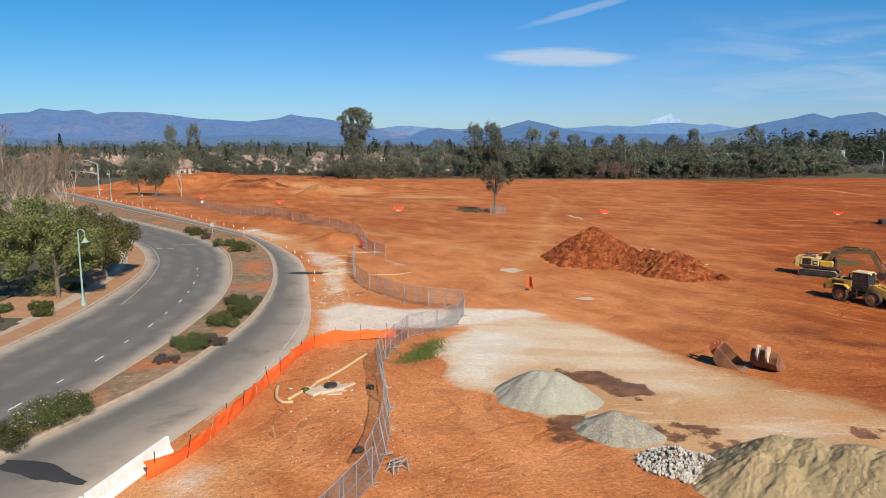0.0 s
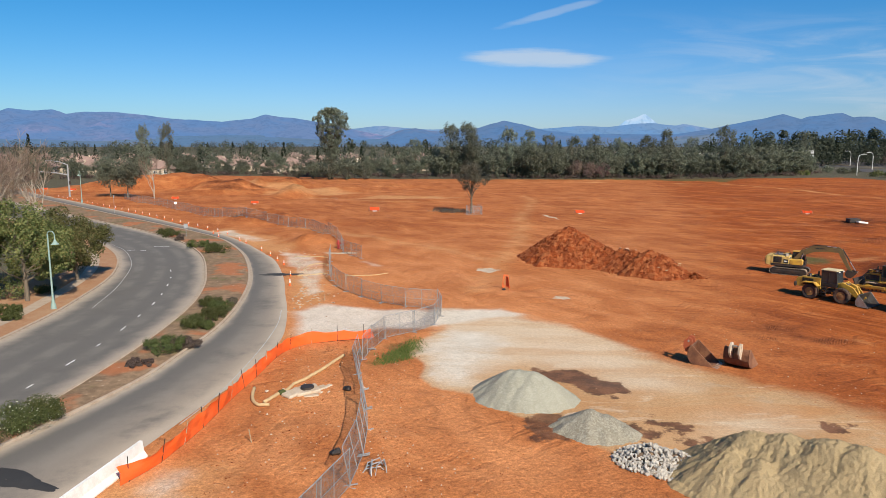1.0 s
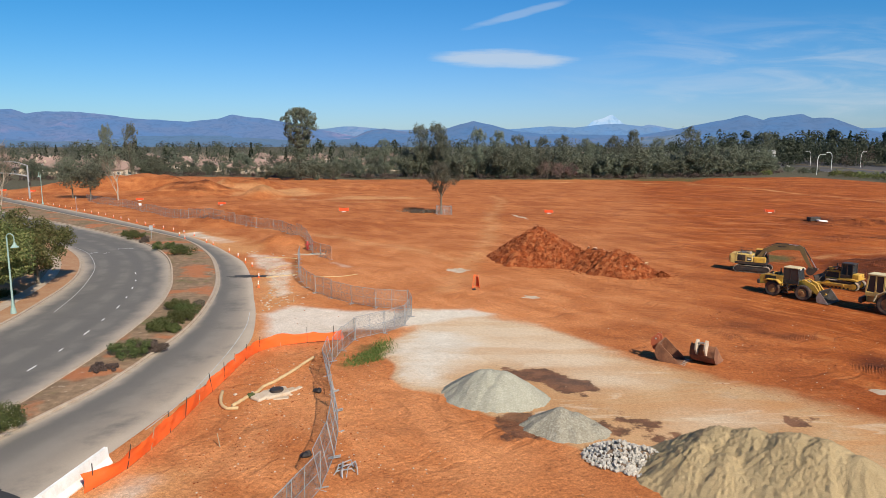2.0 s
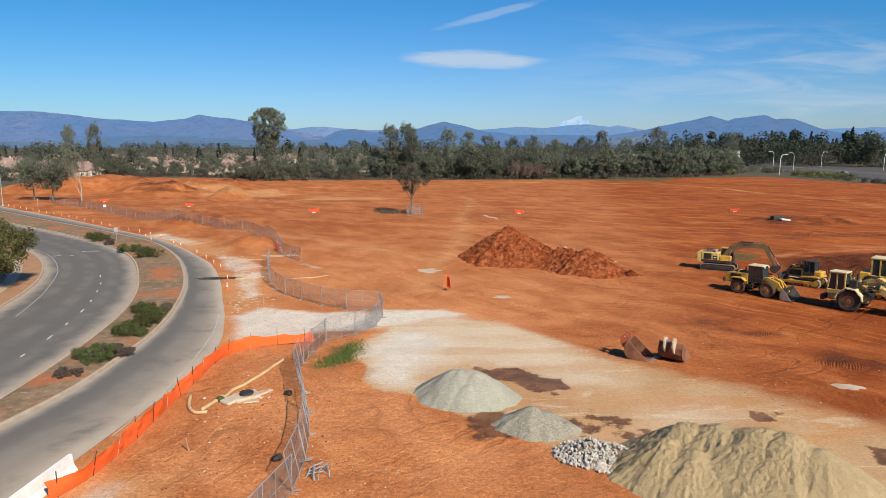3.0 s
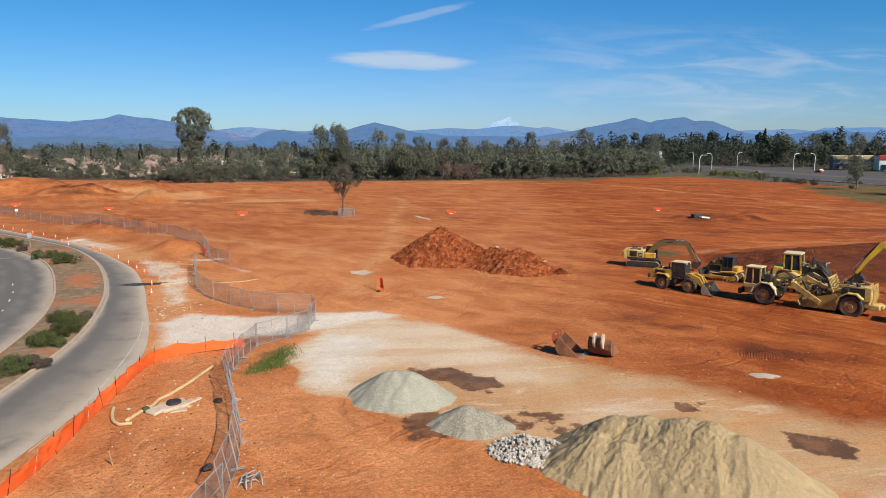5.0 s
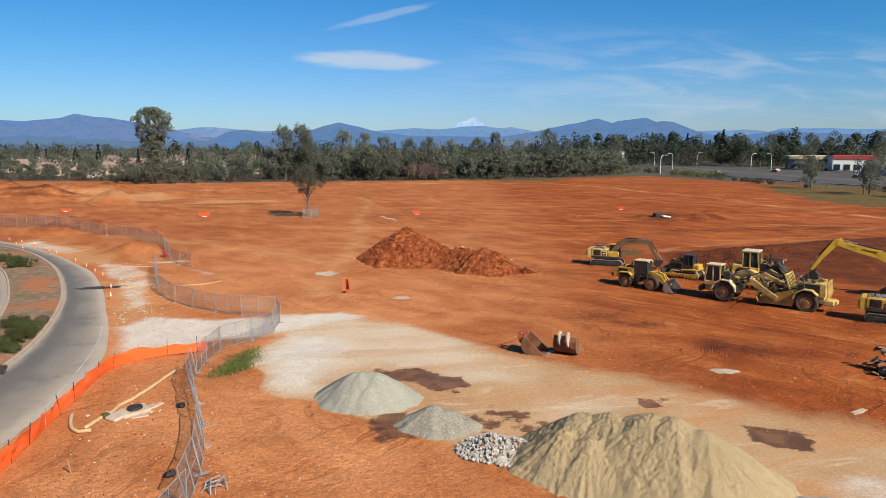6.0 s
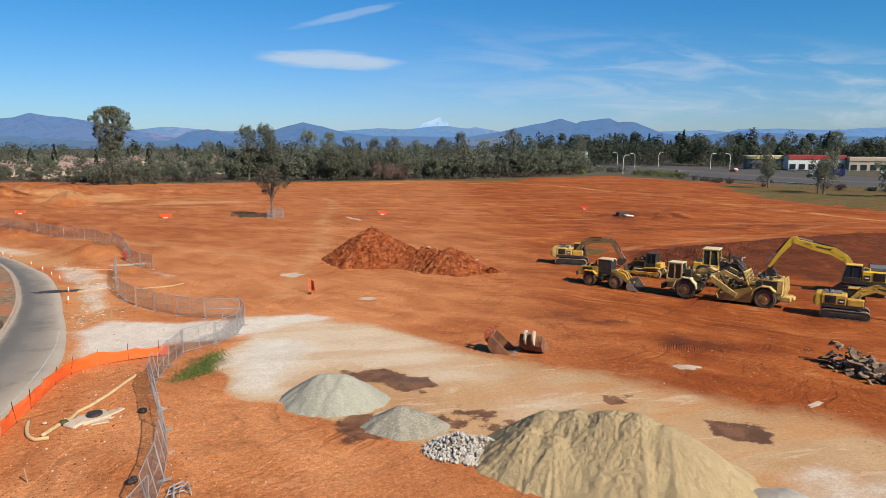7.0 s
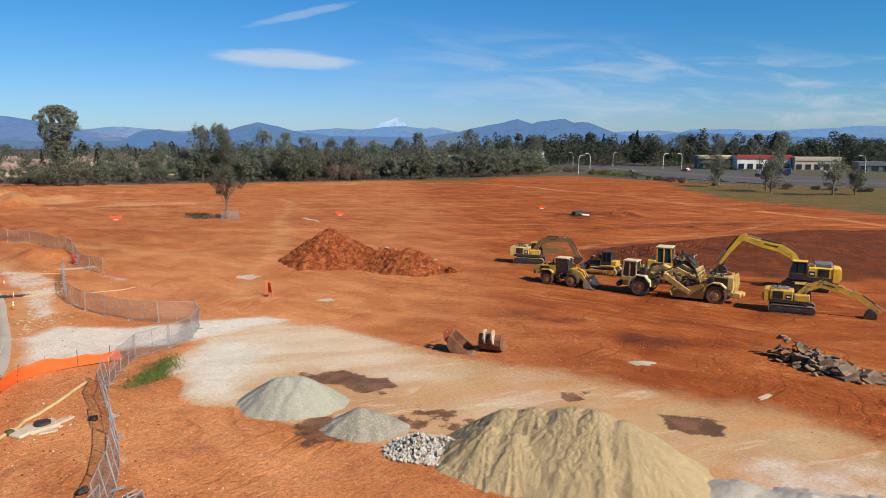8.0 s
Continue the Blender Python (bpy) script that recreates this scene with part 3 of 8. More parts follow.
def lumps(x, y, size, seed, octaves=4):
    """Smooth value noise on arrays, about -1 to 1."""
    if seed not in TABLES:
        TABLES[seed] = np.random.RandomState(seed).rand(6, 256, 256) * 2 - 1
    out, amp, tot = 0, 1.0, 0
    for o in range(octaves):
        tab = TABLES[seed][o]
        u, v = x / size * 2 ** o + 37.3 * o, y / size * 2 ** o + 11.7 * o
        i, j = np.floor(u).astype(int), np.floor(v).astype(int)
        a, b = u - i, v - j
        a, b = a * a * (3 - 2 * a), b * b * (3 - 2 * b)
        w = lambda p, q: tab[p % 256, q % 256]
        out = out + amp * ((w(i, j) * (1 - a) + w(i + 1, j) * a) * (1 - b) + (w(i, j + 1) * (1 - a) + w(i + 1, j + 1) * a) * b)
        tot += amp
        amp *= 0.5
    return out / tot * 1.6


def grid_mesh(name, gx, gy, gz, mat, attrs=None, smooth_shade=True, wrap=False):
    """A sheet from 2D arrays of places, with float attributes."""
    ny, nx = gx.shape
    me = bpy.data.meshes.new(name)
    co = np.stack([gx, gy, gz], -1).reshape(-1, 3)
    idx = np.arange(nx * ny).reshape(ny, nx)
    f = np.stack([idx[:-1, :-1], idx[:-1, 1:], idx[1:, 1:], idx[1:, :-1]], -1).reshape(-1, 4)
    me.vertices.add(len(co))
    me.vertices.foreach_set("co", co.ravel())
    me.loops.add(f.size)
    me.loops.foreach_set("vertex_index", f.ravel())
    me.polygons.add(len(f))
    me.polygons.foreach_set("loop_start", np.arange(len(f)) * 4)
    me.polygons.foreach_set("use_smooth", np.full(len(f), smooth_shade))
    me.update(calc_edges=True)
    for k, v in (attrs or {}).items():
        me.attributes.new(k, "FLOAT", "POINT").data.foreach_set("value", np.ascontiguousarray(v, np.float32).ravel())
    me.materials.append(mat)
    return me

# ---- the ground: one sheet to the horizon ----
def spread(lo, hi, step, grow, end_lo, end_hi):
    """Even steps between lo and hi, growing outward from there."""
    mid = list(np.arange(lo, hi + step / 2, step))
    s, v = step, mid[-1]
    while v < end_hi:
        s *= grow
        v += s
        mid.append(v)
    s, v = step, mid[0]
    while v > end_lo:
        s *= grow
        v -= s
        mid.insert(0, v)
    return np.array(mid)


# plan curves of the road's edges
ROAD_OUTER = spline([(-17.2, 12), (-15.4, 26), (-13.7, 33.5), (-12.6, 38.6), (-11.8, 42), (-11.2, 46.5), (-10.75, 52.2), (-11.3, 57.4), (-12.4, 63.6), (-13.5, 68.6), (-15.4, 77.6), (-18.6, 89), (-21.5, 95.5), (-26.1, 104.8), (-32.9, 116), (-43.3, 129), (-58.6, 148), (-85.6, 179.5), (-108.6, 206), (-165, 270)], 1.0)
MEDIAN_RIGHT = spline([(-26, 14), (-22.8, 28), (-20.4, 35), (-19.2, 38.8), (-17.9, 43.6), (-17.2, 49.5), (-16.7, 56.4), (-17.2, 65), (-18.9, 76), (-22.4, 89.2), (-26.0, 99), (-31.4, 110), (-37.9, 118.6), (-46.8, 129), (-62, 146), (-89, 177), (-112, 203), (-169, 266)], 1.0)
MEDIAN_LEFT = spline([(-28, 14), (-24.2, 28), (-22.1, 36), (-21.4, 42), (-20.95, 50), (-21.0, 58), (-21.4, 64), (-22.3, 70), (-24.1, 77.6), (-28.6, 91.5), (-33.5, 101.8), (-39.7, 111.3), (-47, 120), (-56, 130), (-72, 147), (-97, 174), (-120, 200), (-175, 260)], 1.0)
ROAD_LEFT = spline([(-34, 14), (-33.0, 36), (-32.5, 48.5), (-32.5, 57), (-32.7, 62), (-33.4, 68), (-34.4, 75), (-36.1, 82), (-38.9, 89.5), (-42.6, 96.8), (-48.5, 105.5), (-60, 118.5), (-77, 136), (-103, 163), (-128, 190), (-183, 250)], 1.0)

AGGREGATE = [(-0.8, 50.6), (-0.75, 48), (0.35, 46), (0.1, 43.2), (0.75, 41.4), (2.2, 40.3), (3.6, 39.3), (5.5, 36.3), (7.7, 34.6), (8.9, 32.4), (12, 29), (14, 24), (18, 17), (34, 12), (40, 17), (33.6, 23), (32.8, 26.2), (30.3, 29.9), (27.2, 33.7), (25.3, 37), (22.4, 40.5), (19.8, 43.3), (16.8, 46.7), (14.3, 52.5), (10.5, 57.8), (6.5, 61.5), (1.9, 62), (1.5, 55)]
LIMESTONE = [[(-11.6, 61.5), (-9.8, 53.6), (-6.5, 54.4), (-3.5, 55.6), (1.6, 56.4), (5.6, 58.1), (9, 60), (7.5, 62.2), (2, 61.9), (-3.9, 62.8), (-9.2, 64.6)], [(-1.2, 51), (-0.4, 43), (1, 40.6), (3.6, 39), (4.8, 41.8), (6.2, 46), (8, 50), (6, 55), (1.5, 58)], [(20.5, 22.6), (22.8, 23.6), (25.9, 24.9), (28.4, 24.4), (31.5, 21.8), (33, 17), (28, 14), (20, 18)], [(-13, 31.5), (-10.6, 31.5), (-9.4, 30.4), (-9.6, 27), (-13, 26)], [(-21, 99), (-16, 96), (-11.4, 88), (-9.6, 70), (-11.2, 64.7), (-12.8, 72), (-15.8, 83)], [(-26, 106), (-36, 120), (-33, 123), (-22, 108)], [(-12.6, 36), (-11.6, 40.5), (-11.2, 40.3), (-12.2, 36)], [(-8.4, 88), (-5, 84), (-4, 86), (-7.4, 90)]]
PALE = [[(-0.7, 48.5), (1.6, 61.5), (9.6, 63), (13.0, 56.9), (14.9, 52.3), (16.5, 45.1), (16.5, 41), (12.9, 40.2), (10.7, 44.3), (6.9, 45.5), (4.1, 42.8), (3.6, 39.8), (0.5, 42.8)], [(16.4, 35.6), (19.4, 37.2), (20.5, 35.2), (15.2, 33.0)]]
WET_MUD = [[(7.2, 45.2), (8.7, 44.3), (10.7, 44.5), (11.2, 43.0), (12.4, 41.8), (12.7, 40.2), (11.4, 39.3), (10.2, 40), (9.4, 41.5), (8.2, 42.5)], [(6.0, 36.6), (7.9, 36.9), (7.9, 34.7), (7.7, 33.1), (5.6, 33.1), (5.5, 34.9)], [(21.7, 35.2), (23.2, 34.8), (22.9, 33.8), (21.4, 33.9)], [(25.0, 30.0), (26.8, 29.6), (27.5, 27.7), (26.3, 26.5), (24.9, 27.2), (24.4, 28.7)]]
MOIST = [(10.4, 36.2), (13.2, 36.8), (15.6, 34.9), (15.6, 32.2), (13, 31.6), (11, 33.2)]
TAN = [[(13, 33), (17, 36.5), (22, 35), (26, 31.5), (31, 26), (33, 22), (27, 24.5), (21, 29)], [(-10.8, 72), (-9, 66), (-11, 62), (-10.8, 52), (-12, 60), (-13.5, 72), (-16, 83), (-12.5, 84)], [(-14, 28), (-12.5, 31), (-9.5, 30.5), (-9, 25), (-14, 22)], [(-22, 96), (-30, 109), (-38, 120), (-34, 124), (-24, 112), (-17, 97)], [(-46, 207), (-43, 226), (-54, 233), (-46, 237), (-28, 222), (-18, 213), (-26, 205), (-40, 200)], [(-74, 238), (-52, 234), (-52, 229), (-70, 231)], [(-18, 190), (6, 186), (12, 196), (-12, 202)]]
GRASS = [[(-3.5, 45.8), (-3.1, 51.2), (-0.3, 52.4), (-1.7, 47.8)], [(124, 277), (152, 316), (196, 366), (150, 352), (40, 322), (20, 312), (20, 297), (98, 287)], [(150.5, 155.6), (162, 183), (188, 228), (330, 120), (200, 40), (142, 88), (146, 103), (148, 121.5), (147, 138)], [(49, 84), (53, 88), (50, 91), (46, 87)]]
BANK = [(50.5, 69), (56, 66), (62, 62.5), (75.3, 53.5), (95, 42), (160, 40), (125, 84), (94.6, 90), (74, 87), (56, 84.5)]
DARK_CLAY = [BANK, [(26.4, 54.7), (29.3, 54.6), (33, 50.3), (30.5, 49), (27.4, 51.5)], [(33.0, 47.6), (35.7, 47), (37.4, 40.9), (34.3, 39), (33, 42.0)], [(75, 120), (95, 118), (96, 140), (80, 138)], [(-40, 138), (-24, 128), (-22, 136), (-36, 146)], [(60, 104), (110, 100), (108, 108), (62, 110)]]
TURNED_HILLS = [[(-72, 223), (-62, 211), (-48, 210), (-46, 221), (-58, 228)], [(-40.5, 203), (-37, 199), (-32, 201), (-32, 208), (-38, 208)], [(-78, 240), (-68, 238), (-68, 249), (-76, 250)], [(-56, 240), (-42, 236), (-40, 244), (-54, 246)]]
HAUL = [[(20, 272), (61, 272), (94.5, 266.5), (118, 257), (125, 226), (127, 196), (127, 170), (126.5, 147.5), (127, 129), (129, 114.6), (128, 99.8), (128.2, 92), (126, 65)], [(54, 86), (61.5, 90), (72.4, 91.3), (92.6, 95.5), (114, 103)], [(20, 190), (43, 191), (60, 192.8), (77.7, 194.3), (100, 188)]]
TRACKS = [[(30.7, 202), (29.8, 182), (20.2, 138), (16.5, 110.6), (11.7, 93.5), (8, 80.5), (5.9, 69.9)], [(-23, 125), (-12, 114), (0, 102), (8.4, 90)], [(-60, 260), (-55, 230), (-35, 200), (-10, 180), (10, 178)]]
SITE_EDGE = [(-165, 272), (-130, 240), (-118, 300), (-120, 340), (-74, 330), (-20, 306), (51, 296), (115, 300), (190, 305), (200, 240), (240, 150), (330, 90), (300, -40), (-60, -60), (-34, 14), (-33, 50), (-38, 85), (-52, 108), (-104, 163), (-184, 250)]
HILLS = [(-82, 249, 18, 12, 3.7), (-72, 243, 8, 6, 2.3), (-58, 219, 15, 10, 2.5), (-66, 226, 11, 8, 1.8), (-48, 240, 14, 8, 2.9), (-36.2, 203.5, 6.2, 5.6, 2.3), (-100, 240, 18, 13, 2.6), (-24, 226, 14, 7, 1.3), (-10, 240, 22, 9, 1.2)]


def ground_height(x, y):
    z = 0.12 * lumps(x, y, 9.0, 3) + 0.05 * lumps(x, y, 1.6, 8, 2) + 0.25 * lumps(x, y, 60.0, 4, 3)
    for cx, cy, rx, ry, h in HILLS:
        d = np.hypot((x - cx) / rx, (y - cy) / ry)
        z = z + 1.25 * h * np.exp(-1.6 * d ** 2.4) * (1 + 0.3 * lumps(x, y, 7.0, 5))
    b = inside(BANK, x, y)
    z = z + np.clip((b + 1) / 9, 0, 1) * 1.5 * np.clip((y - 0.2 * x - 40) / 22, 0, 1) * (1 + 0.2 * lumps(x, y, 3.0, 6))
    z = z + np.clip((b + 1) / 4, 0, 1) * 0.22 * np.abs(lumps(x, y, 1.1, 16, 2))
    for cx, cy, r, h in ((-16.5, 106, 4, 1.2), (-29, 137, 5, 1.6), (-34, 139, 4, 1.2), (91, 126, 4, 1.0), (96, 128, 3, 0.8), (80, 131, 3, 0.7)):
        z = z + h * np.exp(-(((x - cx) ** 2 + (y - cy) ** 2) / r ** 2)) * (1 + 0.4 * lumps(x, y, 2.0, 7))
    # low windrows left by the grader on the far half of the site
    far = np.clip((y - 85) / 40, 0, 1) * np.clip((330 - y) / 40, 0, 1)
    z = z + far * 0.22 * lumps((x + 0.25 * y) * 0.12, y - 0.12 * x, 6.5, 19, 3)
    # level near the road, on the yard's packed base, and far away
    near_road = along(MEDIAN_LEFT[::8], x, y)
    z = z * np.clip((near_road - 11.5) / 5, 0.0, 1)
    pad = inside(AGGREGATE, x, y)
    z = np.where(pad > -1, z * 0.35, z)
    z = z + 0.14 * np.clip((pad + 0.35 * lumps(x, y, 1.5, 27, 3)) / 0.45, 0, 1) * np.clip((54 - y) / 6, 0, 1) * np.clip((9 - x) / 4, 0, 1)
    return z * np.clip((900 - np.hypot(x, y)) / 400, 0, 1)


gx, gy = np.meshgrid(spread(-36, 58, 0.36, 1.032, -4800, 4800), spread(18, 88, 0.37, 1.036, -4800, 4800))
gz = ground_height(gx, gy)
soft = lambda polys, w: np.clip(0.5 + np.max([inside(p, gx, gy) for p in polys], axis=0) / w, 0, 1)
haul = np.max([np.clip(top - along(t, gx, gy) / wide, 0, 1) for t, top, wide in zip(HAUL, (0.85, 0.45, 0.5), (2.6, 4.0, 4.0))], axis=0)
track = np.min([along(t, gx, gy) for t in TRACKS], axis=0)
ground = new("ground", grid_mesh("ground", gx, gy, gz, GROUND, {
    "aggregate": soft([AGGREGATE], 1.1 + 5.5 * np.clip(np.maximum((gy - 52) / 6, (gx - 12) / 8), 0, 1)), "limestone": np.maximum(np.maximum(0.92 * soft(LIMESTONE[:1], 4.2), 0.66 * soft(LIMESTONE[1:2], 7.0) * soft([AGGREGATE], 1.1)), np.maximum(0.45 * soft(LIMESTONE[2:4], 3.2), 0.52 * soft(LIMESTONE[4:], 2.6))), "pale": soft(PALE, 6.0), "wet": np.maximum(soft(WET_MUD, 1.6), 0.5 * soft([MOIST], 2.0)), "grass": soft(GRASS, 5.0), "dark_clay": np.maximum(np.maximum(soft(DARK_CLAY[:1], 9.0), np.maximum(0.7 * soft(DARK_CLAY[1:3], 7.0), 0.55 * soft(DARK_CLAY[3:], 7.0))), 0.58 * soft(TURNED_HILLS, 5.0)),
    "tan": np.maximum.reduce([soft(TAN, 5.0), np.clip(0.52 - track / 7, 0, 1), haul]), "damp": np.clip(np.maximum((gx - 0.3 * gy + 5) / 25, 0.55 * np.clip((gy - 80) / 50, 0, 1)), 0, 1), "beyond": np.clip(0.5 - inside(SITE_EDGE, gx, gy) / 6, 0, 1), "graded": np.clip((gy + 0.5 * gx - 95) / 40, 0.12, 1), "yard": np.clip((gx + 0.55 * gy - 46) / 22, 0.22, 1)}))
tagged(ground, "graded red clay building site with a pale gravel yard", "ground", kind="structure")


def ground_at(x, y):
    return float(ground_height(np.array([float(x)]), np.array([float(y)]))[0])


# ---- the divided road ----
def strip(name, left, right, z, mat, n, m, label, lanes=6.28, rise=None, dust=0.0):
    a, b = even(left, n), even(right, n)
    t = np.linspace(0, 1, m)
    x, y = (a[:, None, i] * (1 - t) + b[:, None, i] * t for i in (0, 1))
    zz = np.full(x.shape, z) + (0 if rise is None else rise(t)[None, :])
    ob = new(name, grid_mesh(name, x, y, zz, mat, {"across": np.broadcast_to(t, x.shape), "lanes": np.full(x.shape, lanes), "dust": np.broadcast_to(dust * t ** 2.6, x.shape)}))
    return tagged(ob, label, name, kind="structure")


def ribbon(name, line, wide, tall, z, mat, label="", cat="kerb", n=None, parent=None):
    """A low kerb, rail or painted line along a plan curve, as one solid."""
    n = n or max(3, int(len(line)))
    c = even(line, n)
    l, r = offset(c, -wide / 2), offset(c, wide / 2)
    ch = min(0.03, tall / 2, wide / 4)
    li, ri = offset(c, -wide / 2 + ch), offset(c, wide / 2 - ch)
    vs = []
    for i in range(n):
        vs += [(*l[i], z), (*l[i], z + tall - ch), (*li[i], z + tall), (*ri[i], z + tall), (*r[i], z + tall - ch), (*r[i], z)]
    fs = [(i * 6 + j, i * 6 + j + 1, i * 6 + j + 7, i * 6 + j + 6) for i in range(n - 1) for j in range(5)] + [(5, 4, 3, 2, 1, 0), tuple(range((n - 1) * 6, n * 6))]
    ob = new(name, mesh_of(name, vs, fs, mat))
    ob.parent = parent
    return tagged(ob, label, "" if parent else cat, kind="" if parent else "structure")


strip("road", MEDIAN_RIGHT, ROAD_OUTER, 0.03, ASPHALT, 260, 15, "dusty grey asphalt lane curving along the site", 6.3, dust=1.0)
strip("road", ROAD_LEFT, MEDIAN_LEFT, 0.03, ASPHALT, 260, 19, "worn grey asphalt carriageway with two lanes", 12.6)
strip("median", MEDIAN_LEFT, MEDIAN_RIGHT, 0.10, MEDIAN, 260, 7, "bare brown median strip between the two carriageways", rise=lambda t: 0.12 * np.sin(np.pi * t))
ribbon("kerb", offset(MEDIAN_LEFT, 0.0), 0.22, 0.17, 0.0, KERB, "pale dusty concrete kerb along the median")
ribbon("kerb", offset(MEDIAN_RIGHT, 0.0), 0.22, 0.17, 0.0, KERB, "pale dusty concrete kerb along the median")
ribbon("kerb", offset(ROAD_LEFT, 0.0), 0.22, 0.17, 0.0, KERB, "pale concrete kerb beside the planted verge")
ribbon("gutter", offset(MEDIAN_LEFT, -0.25), 0.3, 0.012, 0.03, CONCRETE, "thin concrete gutter beside the kerb", "gutter")
ribbon("gutter", offset(MEDIAN_RIGHT, 0.25), 0.3, 0.012, 0.03, CONCRETE, "thin concrete gutter beside the kerb", "gutter")
ribbon("gutter", offset(ROAD_LEFT, 0.3), 0.4, 0.012, 0.03, CONCRETE, "thin concrete gutter beside the kerb", "gutter")
strip("verge", offset(ROAD_LEFT, -9), offset(ROAD_LEFT, -0.1), 0.12, VERGE, 200, 10, "dry reddish verge planted with small shrubs")
strip("pavement", offset(ROAD_LEFT, -3.4), offset(ROAD_LEFT, -2.1), 0.135, KERB, 200, 3, "pale concrete footpath along the verge")
ribbon("edge_line", spline([(-13.0, 36), (-12.3, 40), (-11.95, 44.7), (-11.8, 49.5), (-11.8, 53), (-12.0, 57.5), (-12.6, 62)], 1.0), 0.07, 0.004, 0.031, FADED_PAINT, "worn white edge line on the asphalt", "road marking")
ribbon("edge_line", spline([(-30.2, 63.5), (-31.6, 71.2), (-33.2, 77.6), (-35.4, 85), (-38.1, 91.5), (-42, 99), (-46, 104.5)], 1.0), 0.07, 0.004, 0.031, FADED_PAINT, "worn white edge line on the asphalt", "road marking")

# ---- mountains on the horizon ----
WEST_RIDGE = np.array([(-60, 3.0), (-42, 2.6), (-34, 2.1), (-32, 2.08), (-30.4, 2.23), (-29.7, 2.47), (-28.3, 2.28), (-27, 2.35), (-26.2, 2.1), (-24.9, 2.27), (-22.8, 2.3), (-20.1, 2.02), (-17.1, 1.8), (-15.5, 1.72), (-13.2, 1.95), (-12.2, 2.22), (-11.2, 2.13), (-10.2, 2.11), (-8.5, 1.85), (-5.7, 1.2), (-3.6, 0.8), (-1, 0.3), (2, 0.0), (70, 0.0)])
NORTH_RIDGE = np.array([(-60, 0.8), (-9, 0.9), (-6.4, 1.1), (-4.7, 1.3), (-3.7, 1.44), (-2.6, 1.4), (-1.4, 1.28), (1.1, 1.14), (3, 1.18), (6, 1.1), (10.2, 1.2), (13.1, 1.38), (15, 1.3), (17.5, 1.56), (18.7, 1.6), (20.2, 1.36), (20.8, 1.46), (22.9, 1.12), (24.5, 1.0), (30, 0.95), (37.4, 1.15), (38.6, 1.2), (40.3, 1.02), (41, 1.26), (43.8, 1.24), (46, 1.12), (48, 1.14), (49.3, 1.28), (51, 1.26), (52.7, 1.42), (54, 1.4), (60, 1.3), (70, 1.3)])
NEAR_HILLS = np.array([(-60, 0.0), (-3.2, 0.4), (-1.7, 1.02), (-0.3, 1.29), (0.8, 1.07), (2.4, 0.95), (4.4, 1.16), (5.5, 1.48), (6.9, 1.86), (7.8, 1.64), (8.5, 1.5), (10.2, 1.1), (12.5, 0.8), (20, 0.7), (22.9, 1.12), (24.2, 1.43), (25.4, 1.64), (26.7, 1.86), (27.7, 2.1), (28.9, 1.78), (29.3, 1.96), (31.5, 2.1), (32.2, 1.82), (32.6, 1.88), (33.4, 1.86), (34.3, 1.5), (35.5, 1.04), (37.5, 0.6), (40.9, 1.1), (44, 0.9), (50, 0.6), (70, 0.5)])


def mountain(name, dist, ridge, mat, label, seed, depth=500, rough=0.12):
    az = np.linspace(radians(-60), radians(70), 900)
    t = np.linspace(0, 1, 22)
    top = np.interp(np.degrees(az), ridge[:, 0], ridge[:, 1])
    A, T = np.meshgrid(az, t)
    r = dist - depth * (1 - T) ** 1.2
    x, y = r * np.sin(A), r * np.cos(A)
    crest = EYE + dist * np.tan(np.radians(top))[None, :] * (1 + 0.035 * lumps(A * 2000, A * 0, 60.0, seed, 5))
    spur = 1 + rough * lumps(A * 4000, T * 300, 150.0, seed + 1, 4) * np.sin(np.pi * T) * 1.6
    z = crest * (T ** 0.8) * spur
    ob = new(name, grid_mesh(name, x, y, z, mat))
    return tagged(ob, label, "mountain", kind="structure")


def mountain_material(name, haze, tone, patch, ground=(0.010, 0.012, 0.015)):
    """Distant slopes, blue haze put into their emission: woods, bare spurs, burnt patches and darkened folds."""
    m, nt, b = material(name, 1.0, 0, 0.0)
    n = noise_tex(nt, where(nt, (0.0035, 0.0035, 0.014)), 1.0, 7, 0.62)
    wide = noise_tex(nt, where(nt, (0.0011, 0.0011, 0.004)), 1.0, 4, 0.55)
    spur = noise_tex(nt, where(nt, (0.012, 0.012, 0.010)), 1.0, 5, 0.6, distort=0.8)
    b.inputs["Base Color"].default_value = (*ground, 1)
    col = mix_col(nt, smooth(nt, n, 0.40, 0.62), haze, tone)
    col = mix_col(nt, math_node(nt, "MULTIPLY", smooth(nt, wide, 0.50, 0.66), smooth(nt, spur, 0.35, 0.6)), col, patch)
    # gully shade painted as darker lines in the emission colour
    fold_shade = noise_tex(nt, where(nt, (0.020, 0.020, 0.006)), 1.0, 4, 0.6, distort=1.2)
    col = mix_col(nt, math_node(nt, "MULTIPLY", smooth(nt, fold_shade, 0.52, 0.38), 0.45), col, tuple(0.72 * k for k in haze))
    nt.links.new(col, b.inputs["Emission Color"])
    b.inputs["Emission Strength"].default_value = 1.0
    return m


